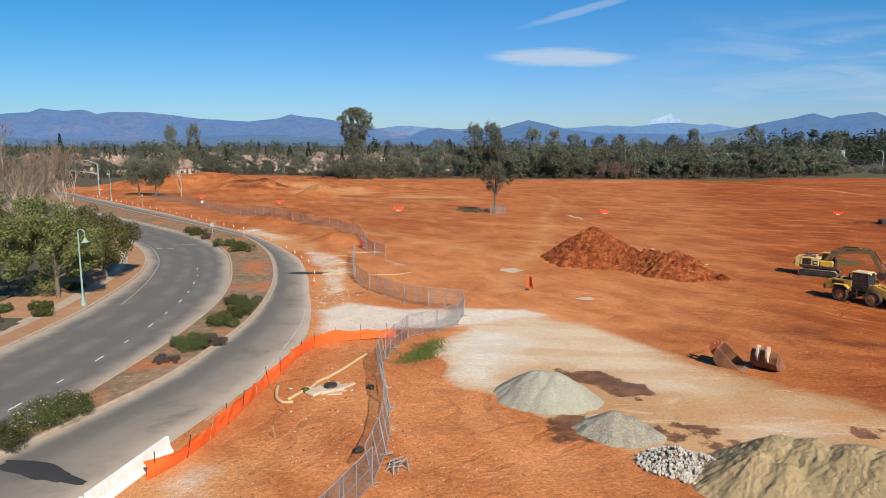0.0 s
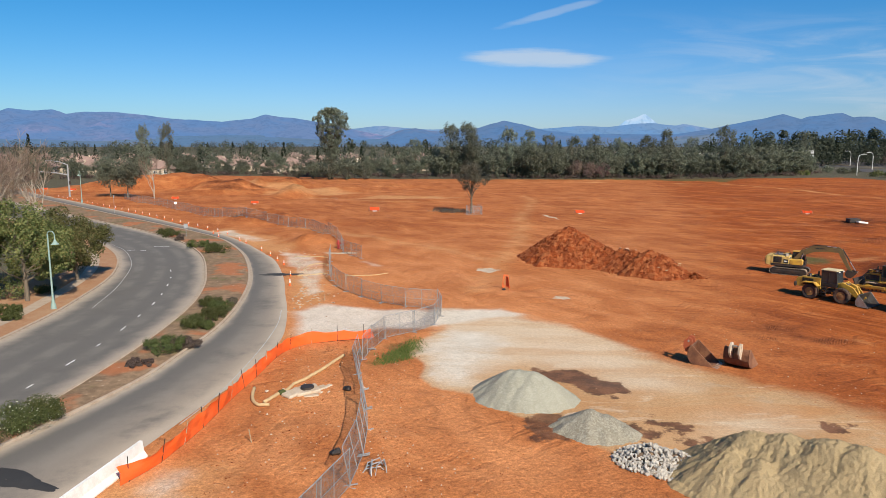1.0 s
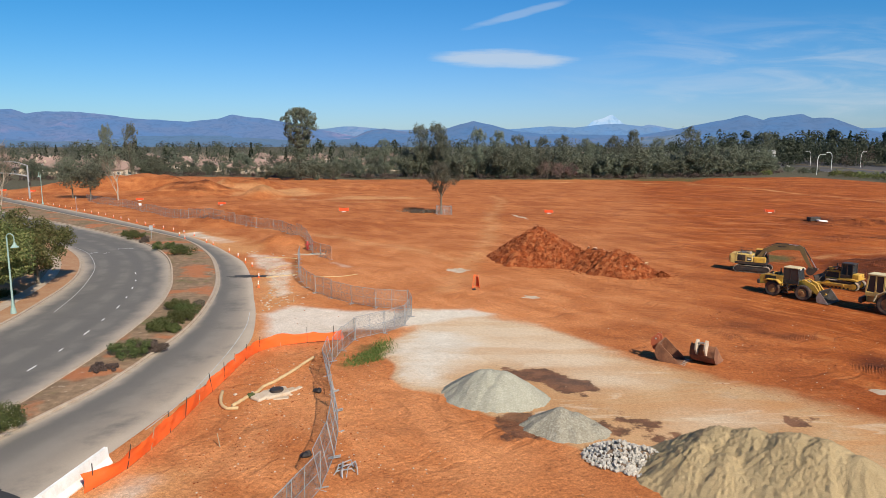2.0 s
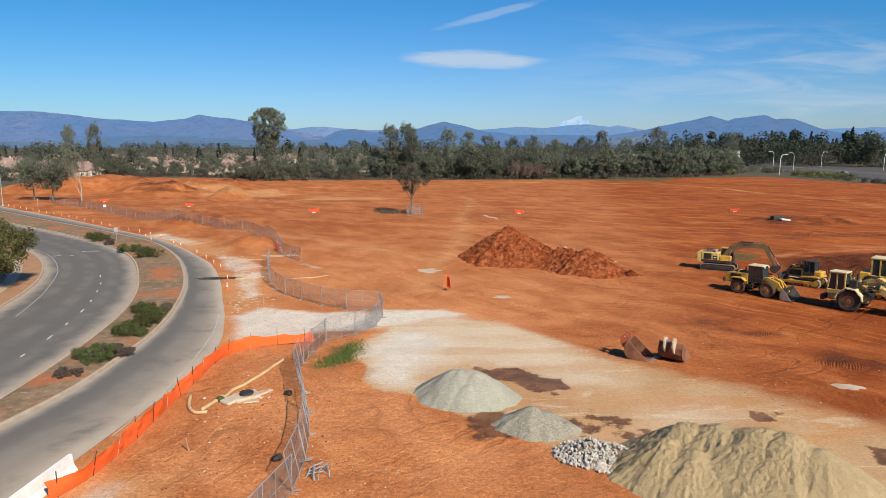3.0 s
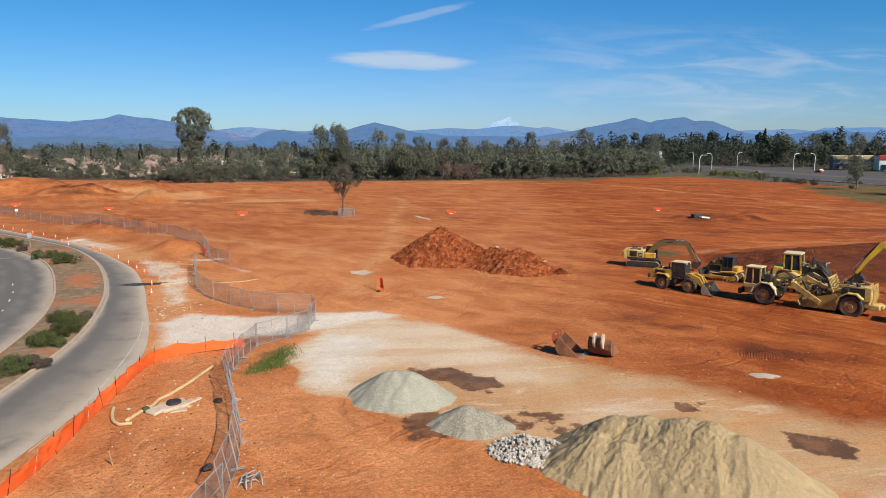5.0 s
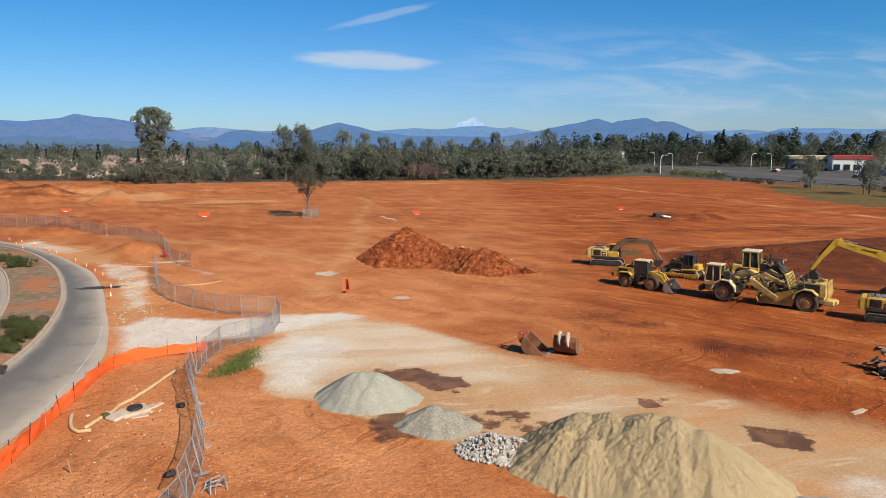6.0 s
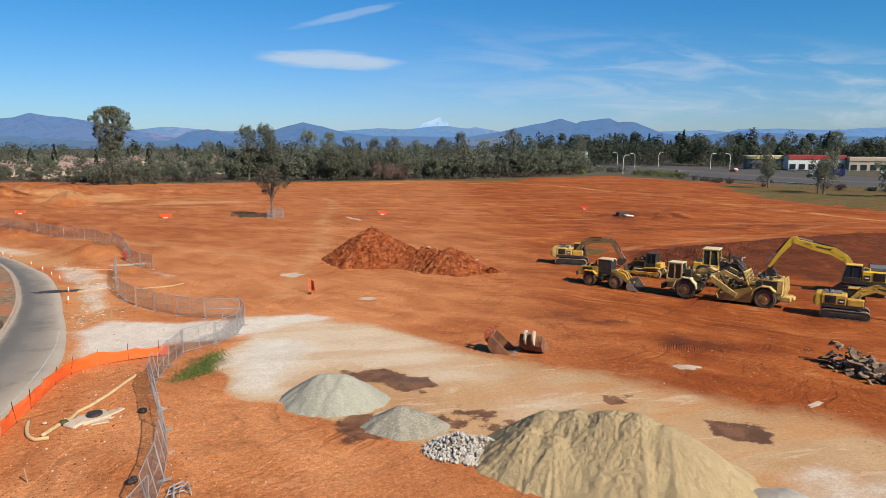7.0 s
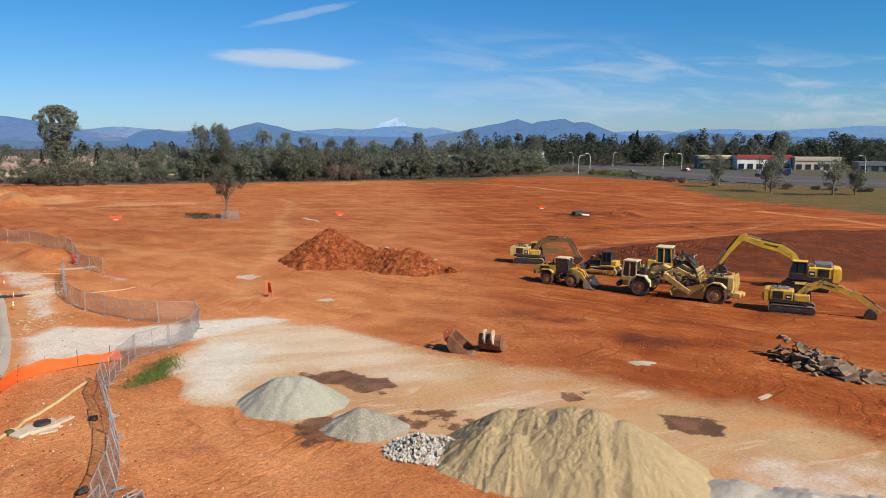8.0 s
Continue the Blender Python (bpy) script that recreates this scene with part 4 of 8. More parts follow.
# haze before each range, given as its emission colours
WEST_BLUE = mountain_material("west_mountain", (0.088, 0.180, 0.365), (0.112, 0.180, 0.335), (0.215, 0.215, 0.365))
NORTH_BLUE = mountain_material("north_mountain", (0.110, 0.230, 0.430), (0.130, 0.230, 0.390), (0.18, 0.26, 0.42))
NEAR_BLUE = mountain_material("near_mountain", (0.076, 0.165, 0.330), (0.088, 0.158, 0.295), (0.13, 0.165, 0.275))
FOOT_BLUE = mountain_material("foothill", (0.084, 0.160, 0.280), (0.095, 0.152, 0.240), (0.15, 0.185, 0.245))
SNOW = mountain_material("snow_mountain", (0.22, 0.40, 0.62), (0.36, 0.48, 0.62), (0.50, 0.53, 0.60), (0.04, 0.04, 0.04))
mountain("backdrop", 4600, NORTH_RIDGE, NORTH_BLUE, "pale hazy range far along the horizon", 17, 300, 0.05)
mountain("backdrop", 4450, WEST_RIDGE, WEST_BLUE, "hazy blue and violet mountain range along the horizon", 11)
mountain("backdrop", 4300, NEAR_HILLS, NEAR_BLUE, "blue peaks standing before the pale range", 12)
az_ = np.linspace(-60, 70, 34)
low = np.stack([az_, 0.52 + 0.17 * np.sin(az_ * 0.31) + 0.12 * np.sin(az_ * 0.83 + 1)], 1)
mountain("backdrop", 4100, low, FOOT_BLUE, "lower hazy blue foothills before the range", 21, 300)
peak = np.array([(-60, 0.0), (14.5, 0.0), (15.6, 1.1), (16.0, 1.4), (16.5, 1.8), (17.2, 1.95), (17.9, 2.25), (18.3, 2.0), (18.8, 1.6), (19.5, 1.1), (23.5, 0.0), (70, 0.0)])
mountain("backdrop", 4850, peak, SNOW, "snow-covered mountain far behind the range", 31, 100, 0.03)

# ---- heaps of sand, gravel, rock and clay ----
def heap(name, peaks, mat, label, slope=0.7, step=0.18, rough=0.08, size=0.9, seed=1, margin=0.6, rills=0.0, blend=0.12, clods=0.0, clod_size=0.42, rough_side=None):
    """A heap as the highest of several cones (x, y, height), uneven and softly rounded at the top."""
    pk = np.array(peaks, float)
    reach = pk[:, 2] / slope + margin
    x0, x1 = (pk[:, 0] - reach).min(), (pk[:, 0] + reach).max()
    y0, y1 = (pk[:, 1] - reach).min(), (pk[:, 1] + reach).max()
    x, y = np.meshgrid(np.arange(x0, x1 + step, step), np.arange(y0, y1 + step, step))
    z = np.full(x.shape, -9.0)
    for px, py, h in peaks:
        d = np.hypot(x - px, y - py)
        a = np.arctan2(y - py, x - px)
        run = slope * (1 + 0.13 * lumps(a * 3, a * 0 + h, 1.0, seed + 2, 3))
        cone = h - run * (np.sqrt(d * d + (0.16 * h) ** 2) - 0.16 * h)
        if rills:
            cone += rills * lumps(a * 14, d * 0.35, 1.0, seed + 4, 3) * np.clip(d / (0.5 * h), 0, 1)
        z = np.maximum(z, cone) + blend * h * np.exp(-((z - cone) / (0.12 * h)) ** 2)
    z += rough * lumps(x, y, size, seed, 4)
    if clods:
        side = rough_side(x, y) if rough_side else 1.0
        z += clods * side * (np.abs(lumps(x, y, clod_size, seed + 9, 3)) + 0.6 * lumps(x, y, clod_size * 0.55, seed + 8, 2)) * np.clip(z, 0, 1)
    base = ground_height(x, y)
    z = np.where(z > 0.0, z, 0.35 * z - 0.03)
    z = np.maximum(z, -0.25) + base
    ob = new(name, grid_mesh(name, x, y, z, mat))
    return tagged(ob, label, name.replace("_", " "))


heap("sand_mound", [(18.0, 25.9, 2.76), (17.2, 26.8, 2.72), (16.0, 28.1, 2.42), (18.8, 24.9, 2.5), (14.9, 29.0, 2.2), (13.6, 28.3, 1.75), (14.4, 27.2, 1.7)], SAND, "large tan sand heap with rilled flanks beside the rock", 0.72, 0.07, 0.06, 0.5, 1, rills=0.035, blend=0.03, clods=0.06, clod_size=0.13, rough_side=lambda x, y: 0.15 + 0.85 * np.clip((19.2 - x - 0.35 * (26 - y)) / 1.2, 0, 1))
heap("gravel_mound", [(5.5, 39.8, 1.5), (6.3, 39.5, 1.52), (7.0, 39.2, 1.45), (7.9, 39.3, 0.85), (6.0, 38.2, 0.85)], GRAVEL, "smooth pale grey gravel heap on packed ground", 0.66, 0.12, 0.02, 0.6, 5)
heap("gravel_mound", [(9.0, 34.7, 1.08), (9.8, 34.3, 0.85), (10.7, 33.8, 0.45), (8.3, 36.0, 0.3)], DARK_GRAVEL, "small grey gravel heap next to the crushed rock", 0.62, 0.12, 0.04, 0.5, 9)
CLAY_PEAKS = [(19.3, 88.9, 4.2), (20.5, 87.5, 3.6), (22.0, 86.3, 2.9), (17.7, 89.9, 2.5), (23.4, 85.0, 2.3), (24.8, 83.4, 2.2), (25.7, 81.7, 2.3), (27.0, 79.4, 2.65), (28.1, 78.2, 2.1), (29.4, 77.6, 1.05), (31.3, 76.4, 0.5)]
heap("clay_mound", CLAY_PEAKS, CLAY, "tall heap of rough red clay and clods", 0.72, 0.14, 0.20, 1.1, 13, blend=0.03, clods=0.22)
heap("fines_mound", [(22.1, 21.4, 0.5), (24.4, 19.6, 0.5), (26.6, 18.2, 0.45), (28.8, 16.6, 0.5), (22.8, 19.2, 0.6), (30.5, 15.4, 0.5)], LIME_FINES, "low heap of pale crushed fines behind the sand", 0.30, 0.12, 0.05, 0.7, 23, clods=0.05)

# ---- earthmoving machines (x forward, y left) ----
def bent(pts, widths):
    """The outline in x and z of a bar with given half widths along points."""
    up, down = [], []
    for i, (p, w) in enumerate(zip(pts, widths)):
        a, b = Vector(pts[max(i - 1, 0)]), Vector(pts[min(i + 1, len(pts) - 1)])
        d = (b - a).normalized()
        up.append((p[0] - d[1] * w, p[1] + d[0] * w))
        down.append((p[0] + d[1] * w, p[1] - d[0] * w))
    return up + down[::-1]


def stadium(length, r, n=8, lift=0.0):
    """The outline of a track: round at both ends."""
    h = length / 2 - r
    return [(h + r * math.cos(a), r + lift + r * math.sin(a)) for a in np.linspace(-math.pi / 2, math.pi / 2, n)] + \
           [(-h + r * math.cos(a), r + lift + r * math.sin(a)) for a in np.linspace(math.pi / 2, 1.5 * math.pi, n)]


def add_track(parent, length, r, width, y, m, frame_mat=None):
    """A crawler track: shoes round the outside, frame, rollers, sprocket."""
    out = stadium(length, r, 9)
    track = Shape().plate(stadium(length - 0.14, r - 0.07, 9, 0.07), y - width * 0.42, y + width * 0.42, m).part("track", BLACK_STEEL, parent)
    p = np.array(out + out[:1])
    shoe = Shape()
    run = np.r_[0, np.cumsum(np.linalg.norm(np.diff(p, axis=0), axis=1))]
    for d in np.arange(0, run[-1], 0.2):
        x, z = np.interp(d, run, p[:, 0]), np.interp(d, run, p[:, 1])
        i = min(np.searchsorted(run, d, side="right") - 1, len(p) - 2)
        e = p[i + 1] - p[i]
        tip = -math.degrees(math.atan2(e[1], e[0]))
        shoe.box((x, y, max(z, 0.03)), (0.185, width, 0.035), 0, m, tilt=tip).box((x, y, max(z, 0.035)), (0.03, width + 0.01, 0.09), 0, m, tilt=tip)
    shoe.part("track_shoe", SHOE, track)
    f = Shape()
    for side in (1, -1):
        f.box((0, y + side * (width / 2 - 0.08), r), (length - 2.1 * r, 0.2, r * 0.9), 0.05, m)
        for x in (-length / 2 + r, length / 2 - r):
            f.cyl((x, y + side * (width / 2 - 0.02), r), (x, y + side * (width / 2 + 0.03), r), r * 0.72, n=16, m=m)
        for x in np.linspace(-length / 2 + 1.7 * r, length / 2 - 1.7 * r, 6):
            f.cyl((x, y + side * (width / 2 - 0.02), r * 0.45), (x, y + side * (width / 2 + 0.02), r * 0.45), r * 0.28, n=10, m=m)
    f.part("roller_frame", frame_mat or BLACK_STEEL, track)


def clutter(parent, lo, hi, n, seed, paint, m=None):
    """Pipes, valves, brackets and boxes packed into a space on a machine."""
    g = random.Random(seed)
    pick = lambda k: g.uniform(lo[k], hi[k])
    for mat, name, share in ((paint, "bracket", 0.35), (BLACK_STEEL, "pipework", 0.45), (BARE_STEEL, "fitting", 0.2)):
        s = Shape()
        for _ in range(max(2, int(n * share))):
            x, y, z = pick(0), pick(1), pick(2)
            if g.random() < 0.5:
                e = [(x, y, z)]
                for _ in range(3):
                    e.append(tuple(min(max(c + g.uniform(-0.4, 0.4), lo[k]), hi[k]) for k, c in enumerate(e[-1])))
                s.tube(e, g.uniform(0.03, 0.06), 5, m=m)
            else:
                s.box((x, y, z), (g.uniform(0.1, 0.4), g.uniform(0.1, 0.35), g.uniform(0.08, 0.35)), 0.02, m, turn=g.uniform(0, 90))
        s.part(name, mat, parent, kind="stuff")


def ram(parent, a, b, r, y=0.0, m=None):
    """A hydraulic cylinder with its bright rod."""
    a, b = Vector((a[0], y, a[1])), Vector((b[0], y, b[1]))
    mid = a.lerp(b, 0.58)
    c = Shape().cyl(a, mid, r, n=10, m=m).part("cylinder", BLACK_STEEL, parent)
    Shape().cyl(mid, b, r * 0.55, n=8, m=m).part("rod", CHROME, c)


def add_cab(parent, lo, hi, paint, slant=0.25, m=None, posts=0.07, roof_mat=None):
    """A glazed cab: posts, panes, roof and floor. slant: how far the front leans back at the top."""
    (x0, y0, z0), (x1, y1, z1) = lo, hi
    cab = Shape().box(((x0 + x1) / 2, (y0 + y1) / 2, z0 + 0.22), (x1 - x0, y1 - y0, 0.44), 0.05, m).part("cab", paint, parent)
    zt, zb = z1 - 0.1, z0 + 0.44
    for y in (y0 + posts / 2, y1 - posts / 2):
        f = Shape()
        for a, b in (((x0 + posts / 2, zb), (x0 + posts / 2, zt)), ((x1 - posts / 2, zb), (x1 - slant - posts / 2, zt)), (((x0 + x1) / 2 - 0.05, zb), ((x0 + x1) / 2 - 0.05, zt))):
            f.plate(bent([a, b], [posts / 2, posts / 2]), y - posts / 2, y + posts / 2, m)
        f.plate(bent([(x0, zt), (x1 - slant, zt)], [posts / 2, posts / 2]), y - posts / 2, y + posts / 2, m)
        f.part("cab_frame", paint, cab)
    g = Shape()
    side = [(x0 + posts, zb), (x1 - posts, zb), (x1 - slant - posts, zt), (x0 + posts, zt)]
    g.plate(side, y1 - posts * 0.7, y1 - posts * 0.5, m).plate(side, y0 + posts * 0.5, y0 + posts * 0.7, m)
    g.plate([(x1 - posts * 0.7, zb), (x1 - posts * 0.4, zb), (x1 - slant - posts * 0.4, zt), (x1 - slant - posts * 0.7, zt)], y0 + posts, y1 - posts, m)
    g.plate([(x0 + posts * 0.4, zb), (x0 + posts * 0.7, zb), (x0 + posts * 0.7, zt), (x0 + posts * 0.4, zt)], y0 + posts, y1 - posts, m)
    g.part("window_glass", GLASS, cab)
    Shape().box(((x0 + x1 - slant) / 2, (y0 + y1) / 2, z1 - 0.05), (x1 - x0 - slant + 0.12, y1 - y0 + 0.06, 0.12), 0.04, m).part("cab_roof", roof_mat or paint, cab)
    return cab


def add_bucket(parent, at, size, width, angle, mat, teeth=True, m=None, ears=None):
    """A digging bucket: a curved shell open to the front, side plates, teeth."""
    place = pose(at[0], 0, at[1], 0, angle, 0)
    place = m @ place if m else place
    s = size
    arc = [(s * (0.15 + 0.62 * math.cos(a)), s * (-0.1 + 0.55 * math.sin(a))) for a in np.linspace(math.pi * 0.5, math.pi * 1.5, 9)]
    arc = arc + [(s * 0.75, -s * 0.70)]
    inner = [(x + 0.05 * s * (1 if x < 0.6 * s else 0), z * 0.9 + 0.01 * s) for x, z in arc]
    b = Shape().plate(arc + inner[::-1], -width / 2, width / 2, place).part("bucket", mat, parent)
    for y in (-width / 2, width / 2):
        Shape().plate(arc + [(s * 0.42, s * 0.42)], y - 0.025, y + 0.025, place).part("side_plate", mat, b)
    if teeth:
        t = Shape()
        for y in np.linspace(-width / 2 + 0.08, width / 2 - 0.08, 5):
            t.plate([(s * 0.72, -s * 0.74), (s * 0.95, -s * 0.69), (s * 0.72, -s * 0.64)], y - 0.05, y + 0.05, place)
        t.part("tooth", BARE_STEEL, b)
    return b


def excavator(label, at, turn, track_turn, scale, paint, boom, stick, bucket, hood_mat=None, rail=True, boom_mat=None, cab_mat=None, tall_hood=False):
    """boom and stick: points in x and z from the slewing centre; bucket: (x, z, size, angle)."""
    ex = thing("excavator", label, "excavator", "machines parked on the site", at=(*at, ground_at(*at)), turn=turn)
    k = Matrix.Scale(scale, 4)
    tr = pose(0, 0, 0, 0, 0, track_turn - turn) @ k
    for y in (-1.2, 1.2):
        add_track(ex, 4.5, 0.45, 0.62, y, tr)
    Shape().box((0, 0, 0.62), (2.4, 2.0, 0.5), 0.1, tr).cyl((0, 0, 0.8), (0, 0, 1.12), 0.75, n=20, m=tr).part("undercarriage", BLACK_STEEL, ex)
    Shape().plate([(-2.15, 1.12), (1.75, 1.12), (1.75, 1.3), (1.2, 1.42), (-2.15, 1.42)], -1.35, 1.35, k).part("platform", BLACK_STEEL, ex)
    body = Shape().box((-1.05, -0.05, 1.92), (2.3, 2.6, 1.1), 0.1, k).part("engine_cover", hood_mat or paint, ex)
    Shape().box((0.9, -0.95, 1.75), (1.5, 0.8, 0.72), 0.07, k).part("side_box", paint, ex)
    cw = Shape()
    cw.plate([(-2.8, 1.18), (-2.2, 1.12), (-2.2, 2.45), (-2.7, 2.43), (-2.88, 2.3), (-2.95, 2.1), (-2.95, 1.4)], -1.05, 1.05, k).plate([(-2.6, 1.18), (-2.2, 1.12), (-2.2, 2.45), (-2.5, 2.42), (-2.66, 2.3), (-2.72, 2.1), (-2.72, 1.4)], -1.3, 1.3, k).part("counterweight", hood_mat or paint, ex)
    for y in (1.26, -1.36):
        grille = Shape().box((-1.35, y, 1.95), (1.0, 0.03, 0.8), 0, k)
        for z in np.arange(1.6, 2.3, 0.12):
            grille.box((-1.35, y * 1.01, z), (0.9, 0.05, 0.05), 0, k)
        grille.part("grille", BLACK_STEEL, body)
        Shape().box((-0.35, y, 1.8), (0.55, 0.03, 0.5), 0, k).part("decal", BLACK_STEEL, body)
        Shape().box((-0.35, y * 1.008, 1.8), (0.36, 0.03, 0.12), 0, k).part("mark", WHITE, body)
    if tall_hood:
        Shape().box((-1.25, 0.1, 2.66), (1.7, 1.7, 0.5), 0.12, k).part("hood", GREY_PAINT, body)
    else:
        Shape().box((-1.1, 0.1, 2.52), (1.5, 1.5, 0.14), 0.04, k).part("hood", GREY_PAINT, body)
    Shape().cyl((-1.5, -0.5, 2.5), (-1.5, -0.5, 2.95), 0.08, m=k).part("exhaust", BLACK_STEEL, body)
    add_cab(ex, (0.15, 0.35, 1.35), (1.75, 1.33, 3.02), cab_mat or paint, 0.3, k, roof_mat=paint)
    Shape().box((-0.1, -0.95, 2.2), (0.5, 0.7, 0.25), 0.05, k).part("tool_box", GREY_PAINT, ex)
    for i, y in enumerate((-0.32, -0.22, -0.12)):
        Shape().tube([(0.3, y, 1.9), (boom[1][0] - 0.1, y, boom[1][1] + 0.5), (boom[2][0], y, boom[2][1] + 0.5), (boom[3][0], y, boom[3][1] + 0.42)], 0.035, 5, m=k).part("hose", BLACK_STEEL, ex)
    clutter(ex, (-0.2, -0.6, 1.5), (1.2, 0.3, 2.1), 16, int(at[0] * 10), paint, k)
    clutter(ex, (-2.0, -1.1, 2.46), (-0.2, 1.0, 2.62), 10, int(at[1] * 10), paint, k)
    if rail:
        for y in (-1.3, 1.15):
            r = Shape().tube([(-2.0, y, 2.4), (-2.0, y, 2.95), (-0.4, y, 2.95), (-0.4, y, 2.4)], 0.025, 6, m=k).tube([(-2.0, y, 2.68), (-0.4, y, 2.68)], 0.02, 6, m=k)
            r.part("handrail", BLACK_STEEL, ex)
    w = [0.22, 0.36, 0.40, 0.34, 0.2][: len(boom)] if len(boom) > 3 else [0.22, 0.4, 0.2]
    bm_ob = Shape().plate(bent(boom, w), -0.42, -0.02, k).part("boom", boom_mat or paint, ex)
    # dark lettering bars, weld ribs and pins along the boom
    a, b = Vector(boom[2]), Vector(boom[3])
    tip = -math.degrees(math.atan2(b[1] - a[1], b[0] - a[0]))
    for y in (-0.425, -0.015):
        for i in range(7):
            c = a.lerp(b, 0.18 + 0.1 * i)
            Shape().box((c[0], y, c[1] + 0.06), (0.13, 0.012, 0.17), 0, k, tilt=tip).part("lettering_bar", BLACK_STEEL, bm_ob)
    hold = boom_mat or paint
    for p_, h_ in zip(boom[1:-1], (0.40, 0.44, 0.38)):
        Shape().cyl((p_[0], -0.46, p_[1]), (p_[0], 0.02, p_[1]), 0.09, n=10, m=k).part("boom_pin", hold, bm_ob)
        Shape().box((p_[0] + 0.3, -0.22, p_[1] + h_ * 0.75), (0.5, 0.5, 0.05), 0.01, k).part("boom_bracket", hold, bm_ob)
    ram(bm_ob, (0.9, 1.35), (boom[1][0] + 0.1, boom[1][1] - 0.15), 0.11, -0.5, k)
    ram(bm_ob, (0.9, 1.35), (boom[1][0] + 0.1, boom[1][1] - 0.15), 0.11, 0.06, k)
    st = Shape().plate(bent(stick, [0.16, 0.3] + [0.2] * (len(stick) - 3) + [0.13]), -0.38, -0.06, k).part("stick", boom_mat or paint, ex)
    tip = boom[-1]
    ram(st, (boom[len(boom) // 2][0], boom[len(boom) // 2][1] + 0.45), stick[0], 0.1, -0.22, k)
    ram(st, (stick[1][0] + 0.25, stick[1][1] + 0.2), (stick[-1][0] + 0.4, stick[-1][1] + 0.3), 0.08, -0.22, k)
    mb = pose(0, -0.22 * scale, 0) @ k
    add_bucket(ex, bucket[:2], bucket[2], 1.15, bucket[3], BLACK_STEEL, m=mb)
    return ex


def add_wheel(parent, x, y, r, width, paint, m=None, n=26):
    """A lugged earthmover tyre with a dished rim and hub; the axle lies along y."""
    place = pose(x, y, r)
    place = m @ place if m else place
    h = width / 2
    w = Shape().lathe([(r * 0.55, -h * 0.8), (r * 0.86, -h), (r * 0.97, -h * 0.8), (r, -h * 0.45), (r, h * 0.45), (r * 0.97, h * 0.8), (r * 0.86, h), (r * 0.55, h * 0.8)], n, place).part("wheel", TYRE, parent)
    lugs = Shape()
    for i in range(n):
        a = 2 * math.pi * i / n
        for s in (-1, 1):
            t = place @ Matrix.Rotation(-a - s * 0.06, 4, "Y") @ pose(r * 0.985, s * h * 0.5, 0)
            lugs.box((0, 0, 0), (0.09 * r, h * 0.85, 0.13 * r), 0, t, turn=s * 18)
    lugs.part("tread_lug", TYRE, w)
    rim = Shape()
    for s in (-1, 1):
        rim.cyl((0, s * h * 0.55, 0), (0, s * h * 0.84, 0), r * 0.56, r * 0.56, 22, m=place)
        rim.cyl((0, s * h * 0.8, 0), (0, s * h * 0.98, 0), r * 0.26, r * 0.2, 14, m=place)
    rim.part("rim", paint, w)
    return w


